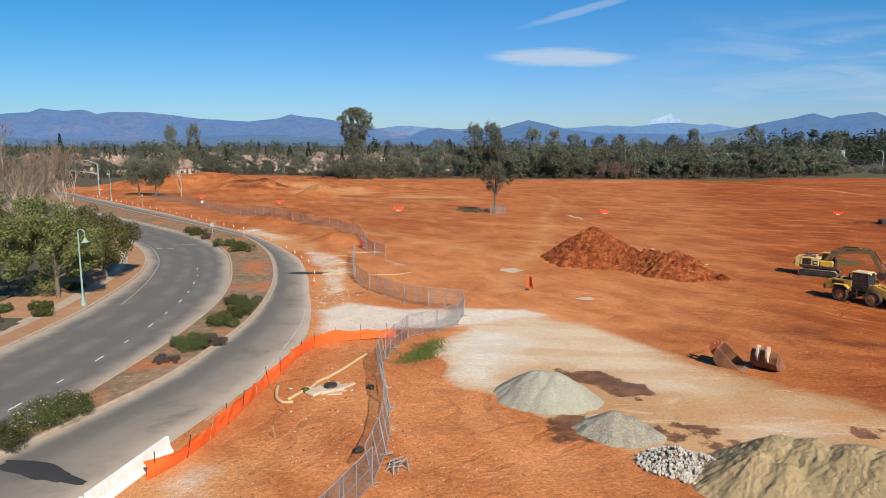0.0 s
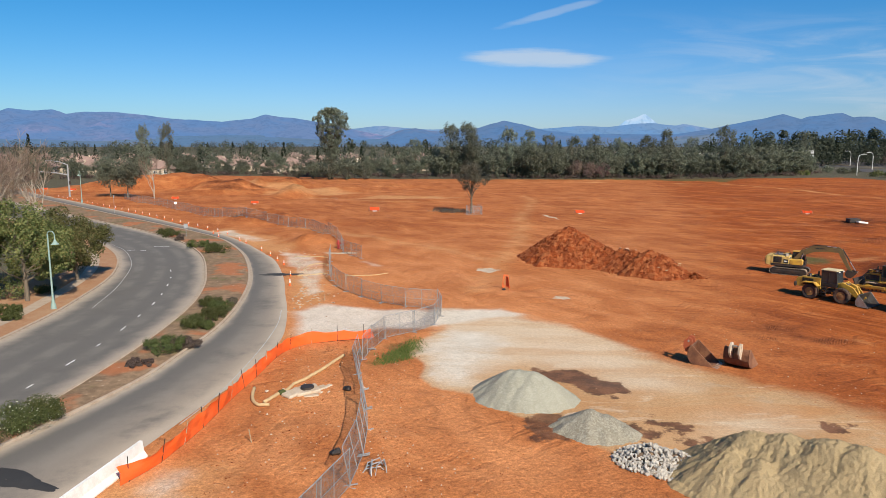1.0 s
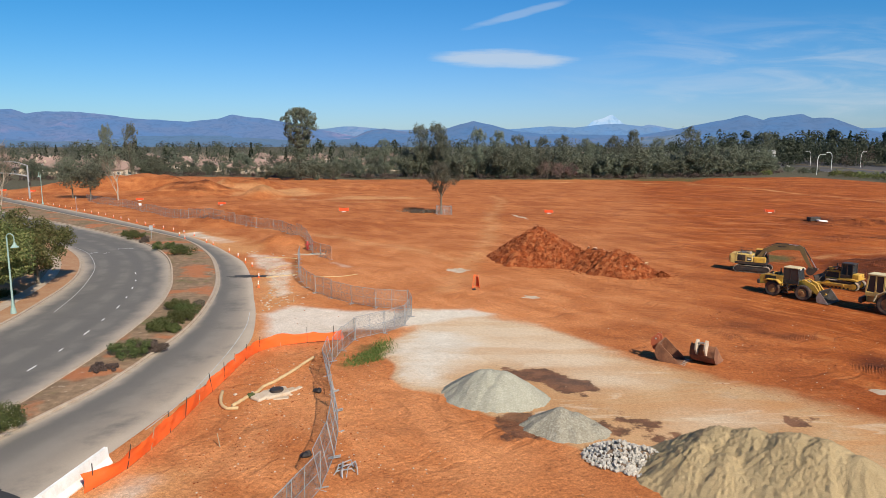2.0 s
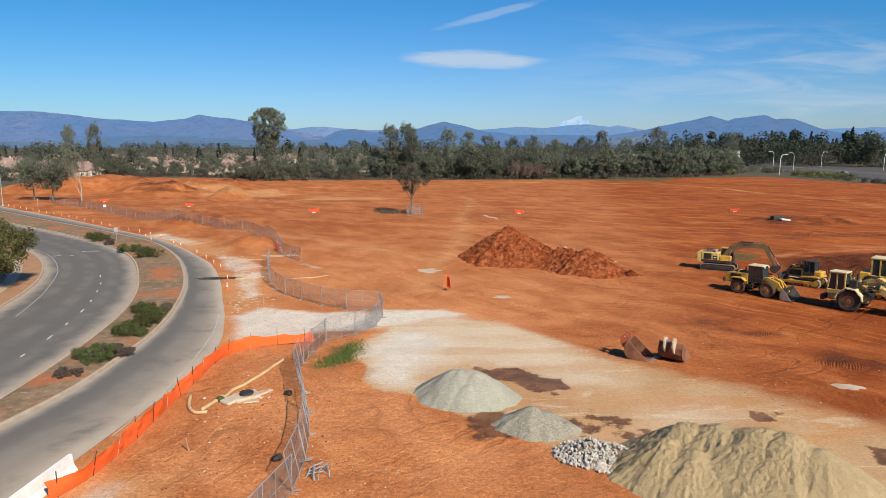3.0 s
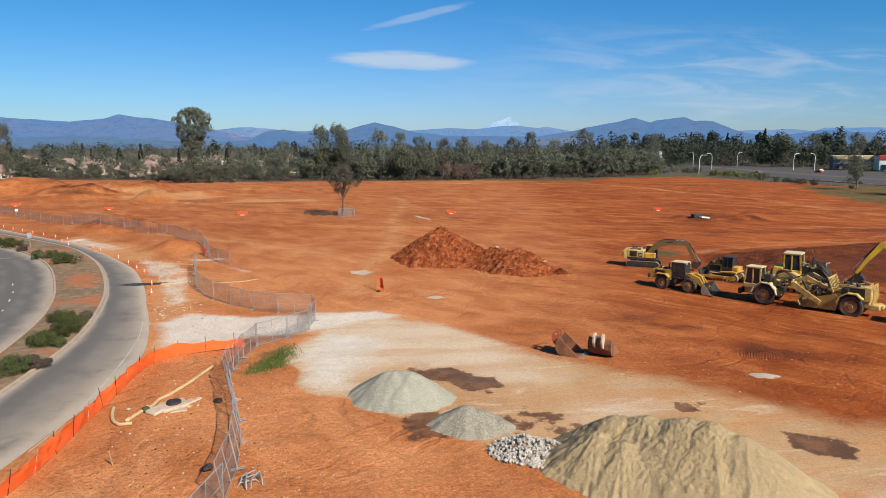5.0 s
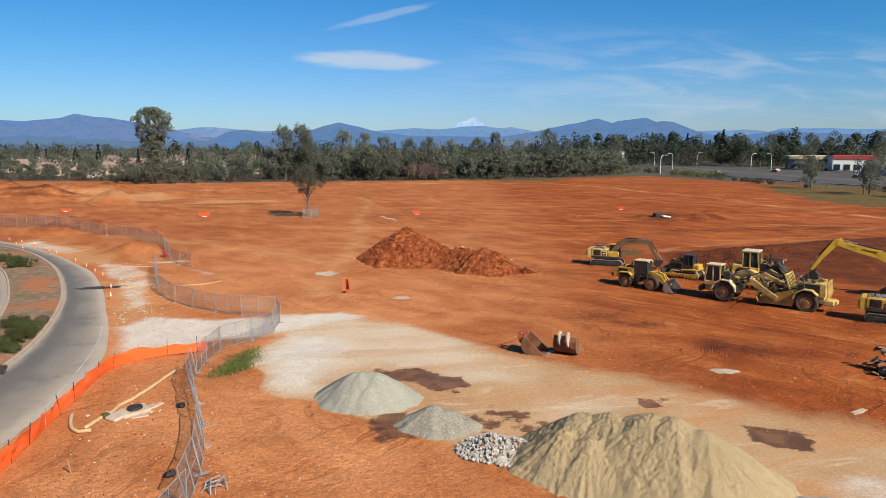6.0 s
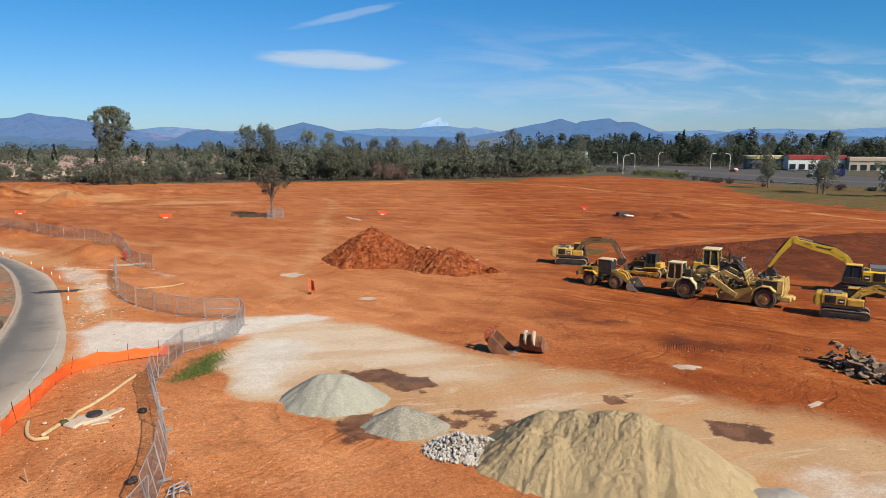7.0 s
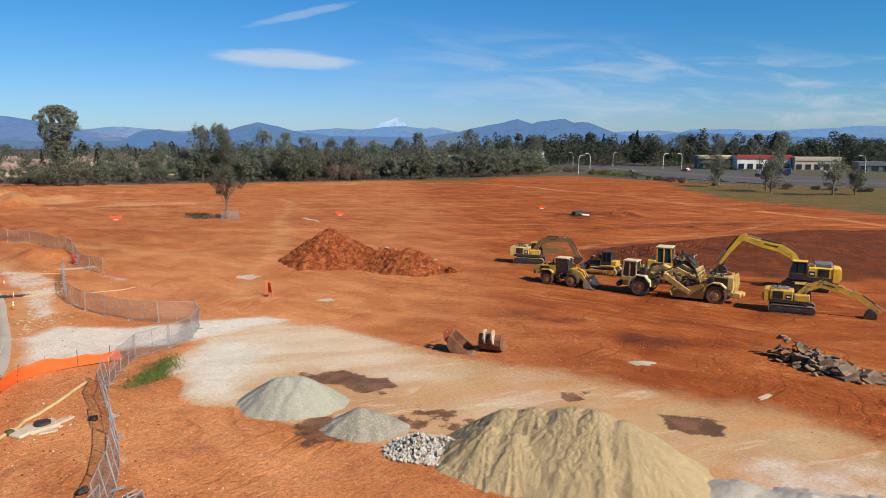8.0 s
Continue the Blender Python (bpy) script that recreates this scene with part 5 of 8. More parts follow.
def wheel_loader(at, turn):
    lo = thing("wheel_loader", "dusty yellow wheel loader with its bucket lowered", "wheel loader", "machines parked on the site", at=(*at, ground_at(*at)), turn=turn)
    for x in (-1.65, 1.65):
        for y in (-1.1, 1.1):
            add_wheel(lo, x, y, 0.82, 0.62, DUSTY_RIM)
    Shape().box((-1.65, 0, 0.85), (0.5, 1.7, 0.5), 0.1).box((1.65, 0, 0.85), (0.5, 1.7, 0.5), 0.1).box((0, 0, 0.95), (1.6, 0.9, 0.5), 0.1).part("axle_frame", BLACK_STEEL, lo)
    hood = Shape().plate([(-3.3, 1.15), (-0.75, 1.15), (-0.75, 2.35), (-2.6, 2.3), (-3.2, 2.15), (-3.4, 1.8)], -0.85, 0.85).part("engine_hood", YELLOW, lo)
    Shape().box((-3.42, 0, 1.35), (0.3, 2.1, 0.5), 0.08).part("counterweight", BLACK_STEEL, lo)
    for y in (0.86, -0.86):
        g = Shape().box((-2.1, y, 1.8), (1.2, 0.03, 0.75))
        for z in np.arange(1.5, 2.15, 0.12):
            g.box((-2.1, y * 1.01, z), (1.1, 0.05, 0.05))
        g.part("grille", BLACK_STEEL, hood)
    Shape().cyl((-1.5, 0.3, 2.3), (-1.5, 0.3, 2.95), 0.08).part("exhaust", BLACK_STEEL, hood)
    Shape().cyl((-2.2, -0.2, 2.3), (-2.2, -0.2, 2.6), 0.16).part("air_intake", BLACK_STEEL, hood)
    for y in (1.25, -1.25):
        Shape().plate(bent([(-2.6, 1.5), (-2.3, 1.82), (-1.2, 1.86), (-0.75, 1.5)], [0.04] * 4), y - 0.3, y + 0.3).part("fender", YELLOW, lo)
        st = Shape().tube([(-0.5, y * 0.95, 0.6), (-0.5, y * 0.95, 1.5)], 0.03).tube([(0.0, y * 0.95, 0.6), (0.0, y * 0.95, 1.5)], 0.03)
        for z in (0.6, 0.9, 1.2, 1.5):
            st.box((-0.25, y * 0.95, z), (0.55, 0.25, 0.04))
        st.part("ladder", BLACK_STEEL, lo)
    add_cab(lo, (-0.75, -0.75, 1.5), (0.95, 0.75, 3.35), BLACK_STEEL, 0.15, None, 0.05, roof_mat=CREAM)
    clutter(lo, (0.9, -0.5, 0.9), (2.6, 0.5, 2.0), 26, 61, YELLOW)
    clutter(lo, (-3.0, -0.7, 2.3), (-0.9, 0.7, 2.5), 12, 62, YELLOW)
    clutter(lo, (-0.7, -1.2, 0.6), (0.7, 1.2, 1.4), 20, 63, YELLOW)
    Shape().plate([(0.7, 0.7), (1.9, 0.7), (2.1, 1.3), (1.5, 2.1), (0.95, 2.0)], -0.55, 0.55).part("front_frame", YELLOW, lo)
    for y in (0.62, -0.62):
        arm = Shape().plate(bent([(1.35, 2.0), (2.4, 1.55), (3.3, 0.55)], [0.2, 0.28, 0.16]), y - 0.09, y + 0.09).part("lift_arm", YELLOW, lo)
        ram(arm, (1.2, 1.0), (2.4, 1.35), 0.1, y)
    link = Shape().plate(bent([(2.0, 2.0), (2.5, 1.75), (2.9, 1.1)], [0.12, 0.2, 0.1]), -0.12, 0.12).part("tilt_link", YELLOW, lo)
    ram(link, (1.3, 1.9), (2.0, 2.0), 0.12)
    b = Shape().plate([(3.3, 0.95), (3.15, 0.6), (3.2, 0.2), (3.45, 0.03), (4.5, 0.03), (4.5, 0.08), (3.5, 0.1), (3.27, 0.25), (3.23, 0.6), (3.5, 1.25), (3.42, 1.3)], -1.45, 1.45).part("bucket", BLACK_STEEL, lo)
    for y in (-1.45, 1.45):
        Shape().plate([(3.45, 1.28), (3.16, 0.6), (3.2, 0.2), (3.45, 0.03), (4.45, 0.03)], y - 0.03, y + 0.03).part("side_plate", BARE_STEEL, b)
    for y in (0.5, -0.5):
        Shape().box((0.98, y, 3.2), (0.12, 0.2, 0.14), 0.03).part("work_lamp", WHITE, lo)
    return lo


def bulldozer(label, at, turn, k, paint, canopy=False, ripper=True, hood_mat=None):
    d = thing("bulldozer", label, "bulldozer", "machines parked on the site", at=(*at, ground_at(*at)), turn=turn)
    m = Matrix.Scale(k, 4)
    for y in (-0.95, 0.95):
        add_track(d, 3.7, 0.46, 0.52, y, m, paint)
    Shape().box((0, 0, 0.75), (3.0, 1.35, 0.6), 0.08, m).part("hull", BLACK_STEEL, d)
    hood = Shape().plate([(0.2, 0.95), (2.0, 0.95), (2.0, 1.85), (0.2, 2.0)], -0.5, 0.5, m).part("engine_hood", hood_mat or paint, d)
    for y in (0.51, -0.51):
        g = Shape().box((1.2, y, 1.45), (1.4, 0.02, 0.65), 0, m)
        for x in np.arange(0.6, 1.9, 0.16):
            g.box((x, y * 1.02, 1.45), (0.05, 0.05, 0.6), 0, m)
        g.part("grille", BLACK_STEEL, hood)
    for i, y in enumerate((-0.35, -0.15, 0.15, 0.35)):
        Shape().tube([(0.4, y, 1.95), (0.9, y * 1.4, 2.35), (1.6, y * 1.6, 2.2), (2.2, y * 1.8, 1.5)], 0.045, 5, m=m).part("hose", BLACK_STEEL, hood)
    Shape().cyl((1.0, -0.2, 1.9), (1.0, -0.2, 2.75), 0.07, m=m).part("exhaust", BLACK_STEEL, hood)
    Shape().cyl((0.6, 0.2, 1.9), (0.6, 0.2, 2.4), 0.1, m=m).part("air_intake", BLACK_STEEL, hood)
    for y in (-0.98, 0.98):
        Shape().plate(bent([(-1.7, 1.15), (-1.0, 1.2), (0.3, 1.08)], [0.06, 0.1, 0.05]), y - 0.28, y + 0.28, m).part("fender", paint, d)
    Shape().box((-1.35, 0, 1.45), (0.75, 1.5, 0.75), 0.08, m).part("fuel_tank", paint, d)
    clutter(d, (0.3, -0.6, 1.9), (2.0, 0.6, 2.3), 18, int(at[0] * 7), paint, m)
    clutter(d, (-1.7, -0.8, 1.2), (0.2, 0.8, 1.7), 12, int(at[1] * 7), paint, m)
    add_cab(d, (-1.0, -0.68, 1.2), (0.3, 0.68, 2.95), BLACK_STEEL if canopy else paint, 0.1, m, 0.1, roof_mat=BLACK_STEEL if canopy else CREAM)
    blade = Shape().plate(bent([(2.75, 0.08), (2.6, 0.45), (2.62, 0.85), (2.8, 1.25)], [0.05] * 4), -1.65, 1.65, m).part("blade", BLACK_STEEL, d)
    Shape().box((2.74, 0, 0.07), (0.1, 3.3, 0.12), 0, m).part("cutting_edge", BARE_STEEL, blade)
    for y in (-1.28, 1.28):
        arm = Shape().plate(bent([(-0.4, 0.5), (2.6, 0.4)], [0.12, 0.14]), y - 0.08, y + 0.08, m).part("push_arm", paint, d)
        ram(arm, (1.75, 1.75), (2.6, 0.7), 0.08, y * 0.5, m)
    if ripper:
        r = Shape().box((-2.3, 0, 1.0), (0.35, 1.6, 0.35), 0.05, m)
        for y in (-0.5, 0, 0.5):
            r.plate([(-2.45, 1.2), (-2.2, 1.2), (-2.25, 0.5), (-2.0, 0.25), (-2.35, 0.4)], y - 0.06, y + 0.06, m)
        r.part("ripper", paint, d)
    return d


def scraper(at, turn):
    """Origin under the front axle; the rear axle 7.5 m behind it."""
    sc = thing("scraper", "faded yellow wheel tractor scraper with a rear engine", "scraper", "machines parked on the site", at=(*at, ground_at(*at)), turn=turn)
    for x in (0, -7.5):
        for y in (-1.2, 1.2):
            add_wheel(sc, x, y, 0.97, 0.72, DUSTY_RIM)
    Shape().box((0.4, 0, 1.1), (3.4, 1.5, 0.6), 0.1).part("tractor_frame", PALE_YELLOW, sc)
    Shape().plate([(0.3, 1.3), (2.3, 1.3), (2.4, 1.9), (2.2, 2.55), (0.3, 2.6)], -1.35, 0.1).part("engine_hood", PALE_YELLOW, sc)
    Shape().box((2.35, 0, 1.0), (0.35, 2.7, 0.55), 0.08).part("bumper", BLACK_STEEL, sc)
    add_cab(sc, (0.35, 0.2, 1.5), (1.95, 1.5, 3.6), PALE_YELLOW, 0.2, None, 0.12, roof_mat=CREAM)
    for y in (1.2, -1.2):
        Shape().plate(bent([(1.15, 1.1), (0.9, 1.75), (0.3, 2.15), (-0.5, 2.1), (-1.05, 1.5), (-1.15, 1.1)], [0.05] * 6), y - 0.42, y + 0.42).part("fender", CREAM, sc)
        Shape().box((1.35, y, 0.75), (0.5, 0.5, 0.06)).box((1.45, y, 0.45), (0.4, 0.5, 0.06)).part("step", BLACK_STEEL, sc)
    hitch = Shape().plate(bent([(-0.7, 1.5), (-0.9, 2.6), (-2.0, 2.95), (-3.0, 2.6)], [0.35, 0.38, 0.3, 0.25]), -0.45, 0.45).part("gooseneck", PALE_YELLOW, sc)
    hose = Shape()
    for i in range(6):
        y = -0.45 + 0.18 * i
        hose.tube([(-0.4, y, 2.2), (-0.9, y, 3.2 + 0.1 * (i % 2)), (-1.7, y * 1.3, 3.25), (-2.4, y, 2.7)], 0.045, 6)
    hose.part("hydraulic_hose", BLACK_STEEL, hitch)
    ram(hitch, (-0.5, 1.6), (-1.9, 1.9), 0.12, 0.62)
    ram(hitch, (-0.5, 1.6), (-1.9, 1.9), 0.12, -0.62)
    Shape().box((-0.2, 0.9, 2.6), (0.7, 0.7, 0.7), 0.06).cyl((-0.3, 0.4, 2.4), (-0.3, 0.4, 3.5), 0.09).part("air_cleaner", BLACK_STEEL, sc)
    clutter(sc, (-3.2, -1.0, 1.9), (-0.4, 1.0, 3.0), 70, 81, PALE_YELLOW)
    clutter(sc, (-6.4, -1.1, 1.6), (-3.4, 1.1, 2.7), 60, 82, PALE_YELLOW)
    clutter(sc, (-8.8, -0.9, 2.7), (-6.7, 0.9, 3.0), 24, 83, PALE_YELLOW)
    clutter(sc, (0.3, -1.2, 2.5), (2.0, 0.0, 2.8), 14, 84, PALE_YELLOW)
    yoke = Shape().box((-2.6, 0, 2.4), (0.5, 2.9, 0.5), 0.1)
    for y in (-1.45, 1.45):
        yoke.plate(bent([(-2.6, 2.35), (-4.0, 1.5), (-5.0, 0.95)], [0.26, 0.24, 0.2]), y - 0.09, y + 0.09)
    yoke.part("draft_arm", PALE_YELLOW, sc)
    bowl = Shape()
    for y in (-1.32, 1.32):
        bowl.plate([(-3.3, 0.35), (-6.3, 0.45), (-6.6, 1.4), (-6.2, 1.9), (-4.8, 1.5), (-3.5, 1.0)], y - 0.06, y + 0.06)
    bowl.box((-4.8, 0, 0.42), (3.0, 2.6, 0.1)).part("bowl", BOWL, sc)
    Shape().plate(bent([(-3.2, 0.3), (-2.95, 0.9), (-3.3, 1.5)], [0.06] * 3), -1.2, 1.2).part("apron", BOWL, sc)
    guard = Shape().box((-5.5, 0, 3.28), (0.12, 2.5, 0.1)).part("ejector_guard", PALE_YELLOW, sc)
    for y in np.linspace(-1.2, 1.2, 7):
        Shape().plate(bent([(-6.0, 2.0), (-5.5, 3.3)], [0.05, 0.05]), y - 0.06, y + 0.06).part("guard_bar", PALE_YELLOW, guard)
    for y in (-1.0, 1.0):
        Shape().plate(bent([(-2.6, 2.5), (-3.6, 3.1), (-5.2, 2.4), (-6.4, 2.3)], [0.16, 0.2, 0.16, 0.12]), y - 0.1, y + 0.1).part("lift_beam", PALE_YELLOW, sc)
        ram(guard, (-3.2, 2.9), (-4.2, 1.2), 0.11, y)
    for i in range(5):
        y = -0.8 + 0.4 * i
        Shape().tube([(-2.4, y, 2.8), (-3.4, y * 1.1, 3.3), (-4.6, y, 2.9), (-5.8, y * 0.8, 2.7)], 0.04, 5).part("hose", BLACK_STEEL, sc)
    Shape().box((-6.9, 0.95, 2.2), (0.6, 0.35, 0.7), 0.05).part("tank", BLACK_STEEL, sc)
    Shape().box((-7.6, 0, 1.15), (2.6, 1.5, 0.6), 0.1).part("rear_frame", PALE_YELLOW, sc)
    rear = Shape().plate([(-6.6, 1.5), (-8.9, 1.5), (-8.9, 2.65), (-8.5, 2.75), (-6.6, 2.75)], -0.95, 0.95).part("rear_engine_hood", PALE_YELLOW, sc)
    for y in (0.96, -0.96):
        g = Shape().box((-7.6, y, 2.15), (1.7, 0.02, 0.95))
        for z in np.arange(1.75, 2.6, 0.16):
            g.box((-7.6, y * 1.01, z), (1.6, 0.05, 0.06))
        g.part("grille", BLACK_STEEL, rear)
    Shape().cyl((-7.2, 0.3, 2.7), (-7.2, 0.3, 3.5), 0.1).part("exhaust", BLACK_STEEL, rear)
    Shape().cyl((-7.9, -0.3, 2.7), (-7.9, -0.3, 3.2), 0.17).part("air_intake", BLACK_STEEL, rear)
    for y in (1.2, -1.2):
        Shape().plate(bent([(-6.35, 1.2), (-6.6, 1.8), (-7.2, 2.15), (-7.9, 2.12), (-8.4, 1.7)], [0.05] * 5), y - 0.4, y + 0.4).part("fender", PALE_YELLOW, sc)
    for y in np.linspace(-0.9, 0.9, 6):
        Shape().tube([(-8.95, y, 1.1), (-9.15, y, 1.9), (-9.0, y, 3.0)], 0.05, 6).part("radiator_bar", PALE_YELLOW, rear)
    Shape().box((-9.2, 0, 1.0), (0.9, 1.5, 0.5), 0.08).box((-9.7, 0, 1.05), (0.3, 0.9, 0.35), 0.06).part("push_block", PALE_YELLOW, sc)
    return sc


excavator("dusty yellow excavator with its boom folded down, tracks in shade", (43.6, 79.0), -38, -38, 0.88, YELLOW,
          [(0.3, 1.6), (1.5, 3.0), (2.7, 3.6), (4.2, 3.7), (5.7, 3.55)], [(5.35, 4.0), (5.75, 3.6), (6.5, 2.0), (7.2, 0.9)], (6.9, 0.75, 0.95, -60), boom_mat=DARK_BOOM, hood_mat=PALE_YELLOW, cab_mat=BLACK_STEEL)
wheel_loader((40.45, 65.6), -55).scale = (0.9, 0.9, 0.9)
bulldozer("small yellow bulldozer with a black canopy cab", (48.2, 68.8), 124, 0.92, YELLOW, canopy=True, ripper=False)
bulldozer("large yellow bulldozer with a tall cab behind the scraper", (52.4, 62.4), -50, 1.36, YELLOW, hood_mat=BLACK_STEEL)
scraper((45.85, 58.45), 124)
excavator("large bright yellow excavator with its boom raised over the scraper", (63.5, 53.6), 130, 122, 1.05, BRIGHT_YELLOW,
          [(0.4, 1.7), (1.5, 3.3), (2.7, 4.0), (4.6, 4.4), (6.4, 4.85)], [(6.0, 5.2), (6.5, 4.9), (7.6, 3.4), (8.5, 1.9)], (8.2, 1.3, 1.1, -30), rail=False, cab_mat=BLACK_STEEL, tall_hood=True)
excavator("smaller yellow excavator with its bucket resting on the clay", (53.2, 46.4), -50, -48, 0.86, YELLOW,
          [(0.2, 1.6), (1.3, 2.7), (2.5, 3.3), (4.2, 2.95), (6.0, 2.3)], [(5.6, 2.75), (6.1, 2.3), (7.2, 1.4), (8.1, 0.75)], (7.4, 0.55, 0.95, 100), rail=False, cab_mat=BLACK_STEEL)


# ---- loose buckets and broken pavement on the ground ----
def loose_bucket(label, at, turn, mat, ears, roll=0.0, lift=0.0):
    """A bucket lying on its back edge: an open D-shaped shell 1.4 m wide across y, mouth towards +x."""
    b = thing("excavator_bucket", label, "excavator bucket", "loose buckets on the ground", at=(*at, ground_at(*at) + lift), turn=turn)
    m = pose(0, 0, 0, roll, 0, 0)
    w = 0.72
    back = [(1.0, 0.05), (0.45, 0.0), (-0.1, 0.05), (-0.42, 0.24), (-0.58, 0.55), (-0.56, 0.9), (-0.42, 1.22)]
    front = [(x + 0.06 if i > 2 else x, z + 0.05 if i < 5 else z - 0.01) for i, (x, z) in enumerate(back)]
    shell = Shape().plate(back + front[::-1], -w, w, m).part("shell", mat, b)
    for y in (-w, w):
        Shape().plate(back + [(-0.3, 1.24)], y - 0.03, y + 0.03, m).part("side_plate", mat, shell)
    for y in np.linspace(-w + 0.1, w - 0.1, 5):
        Shape().plate([(0.95, 0.0), (1.22, 0.06), (0.95, 0.12)], y - 0.05, y + 0.05, m).part("tooth", BARE_STEEL, shell)
    for y in (-0.27, 0.27):
        Shape().plate([(-0.57, 0.6), (-0.54, 0.95), (-0.40, 1.24), (-0.45, 1.52), (-0.68, 1.60), (-0.92, 1.36), (-0.95, 1.0), (-0.78, 0.7)], y - 0.05, y + 0.05, m).part("ear", ears, shell)
    Shape().cyl((-0.65, -0.34, 1.38), (-0.65, 0.34, 1.38), 0.06, m=m).part("pin", BARE_STEEL, shell)
    b.scale = (1.15, 1.15, 1.15)
    return b


loose_bucket("rusty excavator bucket with red paint on its ears", (19.5, 46.0), -37, RUST, RUST_RED)
loose_bucket("rusty excavator bucket with pale worn ears", (21.9, 45.2), 44, RUST, LIME_DUST)

# ---- fences and things on the site ----
def fence_panel(wide=3.05, tall=1.83):
    p = thing("fence_panel", "galvanised chain-link panel standing on steel feet", "fence panel", "temporary fence round the site")
    f = Shape()
    r = 0.021
    for x in (-wide / 2, 0, wide / 2):
        f.cyl((x, 0, 0.06), (x, 0, tall), r if x else r * 0.8, n=8)
    for z in (0.12, tall * 0.5, tall):
        f.cyl((-wide / 2, 0, z), (wide / 2, 0, z), r if z > 1 else r * 0.8, n=8)
    f.part("panel_frame", GALV, p)
    Shape().add([(-wide / 2, 0.012, 0.12), (wide / 2, 0.012, 0.12), (wide / 2, 0.012, tall), (-wide / 2, 0.012, tall), (-wide / 2, 0.016, 0.12), (wide / 2, 0.016, 0.12), (wide / 2, 0.016, tall), (-wide / 2, 0.016, tall)],
                [(0, 1, 2, 3), (7, 6, 5, 4)]).part("wire_mesh", CHAIN, p)
    for x in (-wide / 2 + 0.06, wide / 2 - 0.06):
        Shape().box((x, 0, 0.03), (0.06, 0.62, 0.05), 0.01).part("foot", GALV, p)
    return p


FIRST_PANEL = fence_panel()
LINE_NEAR = [(-3.05, 28.45), (-2.72, 31.5), (-2.75, 34.5), (-3.0, 37.5), (-3.4, 40.5), (-4.2, 44.1), (-3.9, 48), (-3.1, 52), (-2, 53.9), (0.7, 54.8), (1.85, 59.3), (1.8, 62.4), (-1.3, 63.4), (-3.5, 65.2), (-5.2, 66.8), (-7.5, 69.9), (-9.4, 74.3), (-10.4, 79), (-11.2, 85), (-11.7, 91)]
LINE_CORNER = [(-3.15, 28.3), (-4.45, 24.6), (-6.0, 20.6)]
LINE_FAR = [(-7.6, 90), (-10.4, 94.5), (-12.4, 104.8), (-17.9, 118.6), (-24.3, 126.8), (-33.5, 134.3), (-42.9, 143.9), (-52, 157.5), (-63.9, 172.3), (-81.4, 194.2)]
rng = random.Random(5)
panel_count = 0
for line in (LINE_NEAR, LINE_CORNER, LINE_FAR):
    c = np.array(line, float)
    n = int(round(np.linalg.norm(np.diff(c, axis=0), axis=1).sum() / 3.1)) + 1
    q = even(c, n)
    for a, b in zip(q, q[1:]):
        x, y = (a + b) / 2
        lean = -12 if line is LINE_NEAR and 29 < y < 47 else 0
        m = pose(x, y, ground_at(x, y), lean + rng.uniform(-2.5, 2.5), rng.uniform(-0.8, 0.8), math.degrees(math.atan2(b[1] - a[1], b[0] - a[0])))
        if panel_count == 0:
            FIRST_PANEL.matrix_basis = m
        else:
            copy_thing(FIRST_PANEL, m)
        panel_count += 1
# panels round the lone tree
for x, y, a in ((11.8, 147.2, 0), (13.4, 148.9, 90), (10.2, 148.9, 90), (11.8, 150.6, 0)):
    tagged(copy_thing(FIRST_PANEL, pose(x, y, ground_at(x, y), 0, 0, a)), "pale chain-link panel guarding the lone tree", group="panels round the lone tree")


def orange_fence(line, tall=1.0):
    o = thing("safety_fence", "sagging bright orange mesh fence on stakes", "safety fence")
    c = even(spline(line, 0.4), 110)
    t = np.linspace(0, 1, 7)
    s = np.linspace(0, 38, len(c))
    sag = 0.10 + 0.12 * np.abs(np.sin(s * 0.9)) + 0.18 * lumps(s, s * 0, 2.6, 41)
    lean = 0.20 * lumps(s, s * 0, 3.0, 42)
    x = c[:, None, 0] + (lean[:, None] * t + 0.13 * lumps(s[:, None] + t * 1.5, t[None] * 2 + s[:, None] * 0, 0.8, 43) * t[None] ** 0.5)
    y = c[:, None, 1] + 0 * t
    z = 0.03 + (tall - sag)[:, None] * t
    me = grid_mesh("mesh_fabric", x, y, z, ORANGE)
    ob = new("mesh_fabric", me)
    ob.parent = o
    for i in range(2, len(c), 8):
        Shape().cyl((c[i][0], c[i][1], 0), (c[i][0] + lean[i] * 1.1, c[i][1], tall + 0.2), 0.022, n=6).part("stake", BLACK_STEEL if i % 3 else WOOD, o)
    return o


orange_fence([(-13.3, 29.2), (-12.5, 31.0), (-12.1, 32.6), (-11.6, 35.5), (-11.2, 39.5), (-10.6, 44.0), (-10.2, 47.6), (-9.7, 49.5), (-8.7, 50.9), (-7.1, 51.7), (-5.4, 52.2), (-3.6, 52.5)])


def barrier(at, turn):
    b = thing("concrete_barrier", "white concrete road barrier beside the lane", "barrier", "concrete barriers along the lane", at=(*at, 0.0), turn=turn)
    out = [(-0.30, 0), (0.30, 0), (0.30, 0.08), (0.14, 0.33), (0.08, 0.81), (-0.08, 0.81), (-0.14, 0.33), (-0.30, 0.08)]
    Shape().plate(out, -2.9, 2.9).part("barrier_body", WHITE, b)
    Shape().box((0, 2.92, 0.4), (0.06, 0.06, 0.5)).box((0, -2.92, 0.4), (0.06, 0.06, 0.5)).part("joint_loop", BLACK_STEEL, b)
    return b


barrier((-14.08, 29.4), -11)
barrier((-15.25, 23.5), -11)


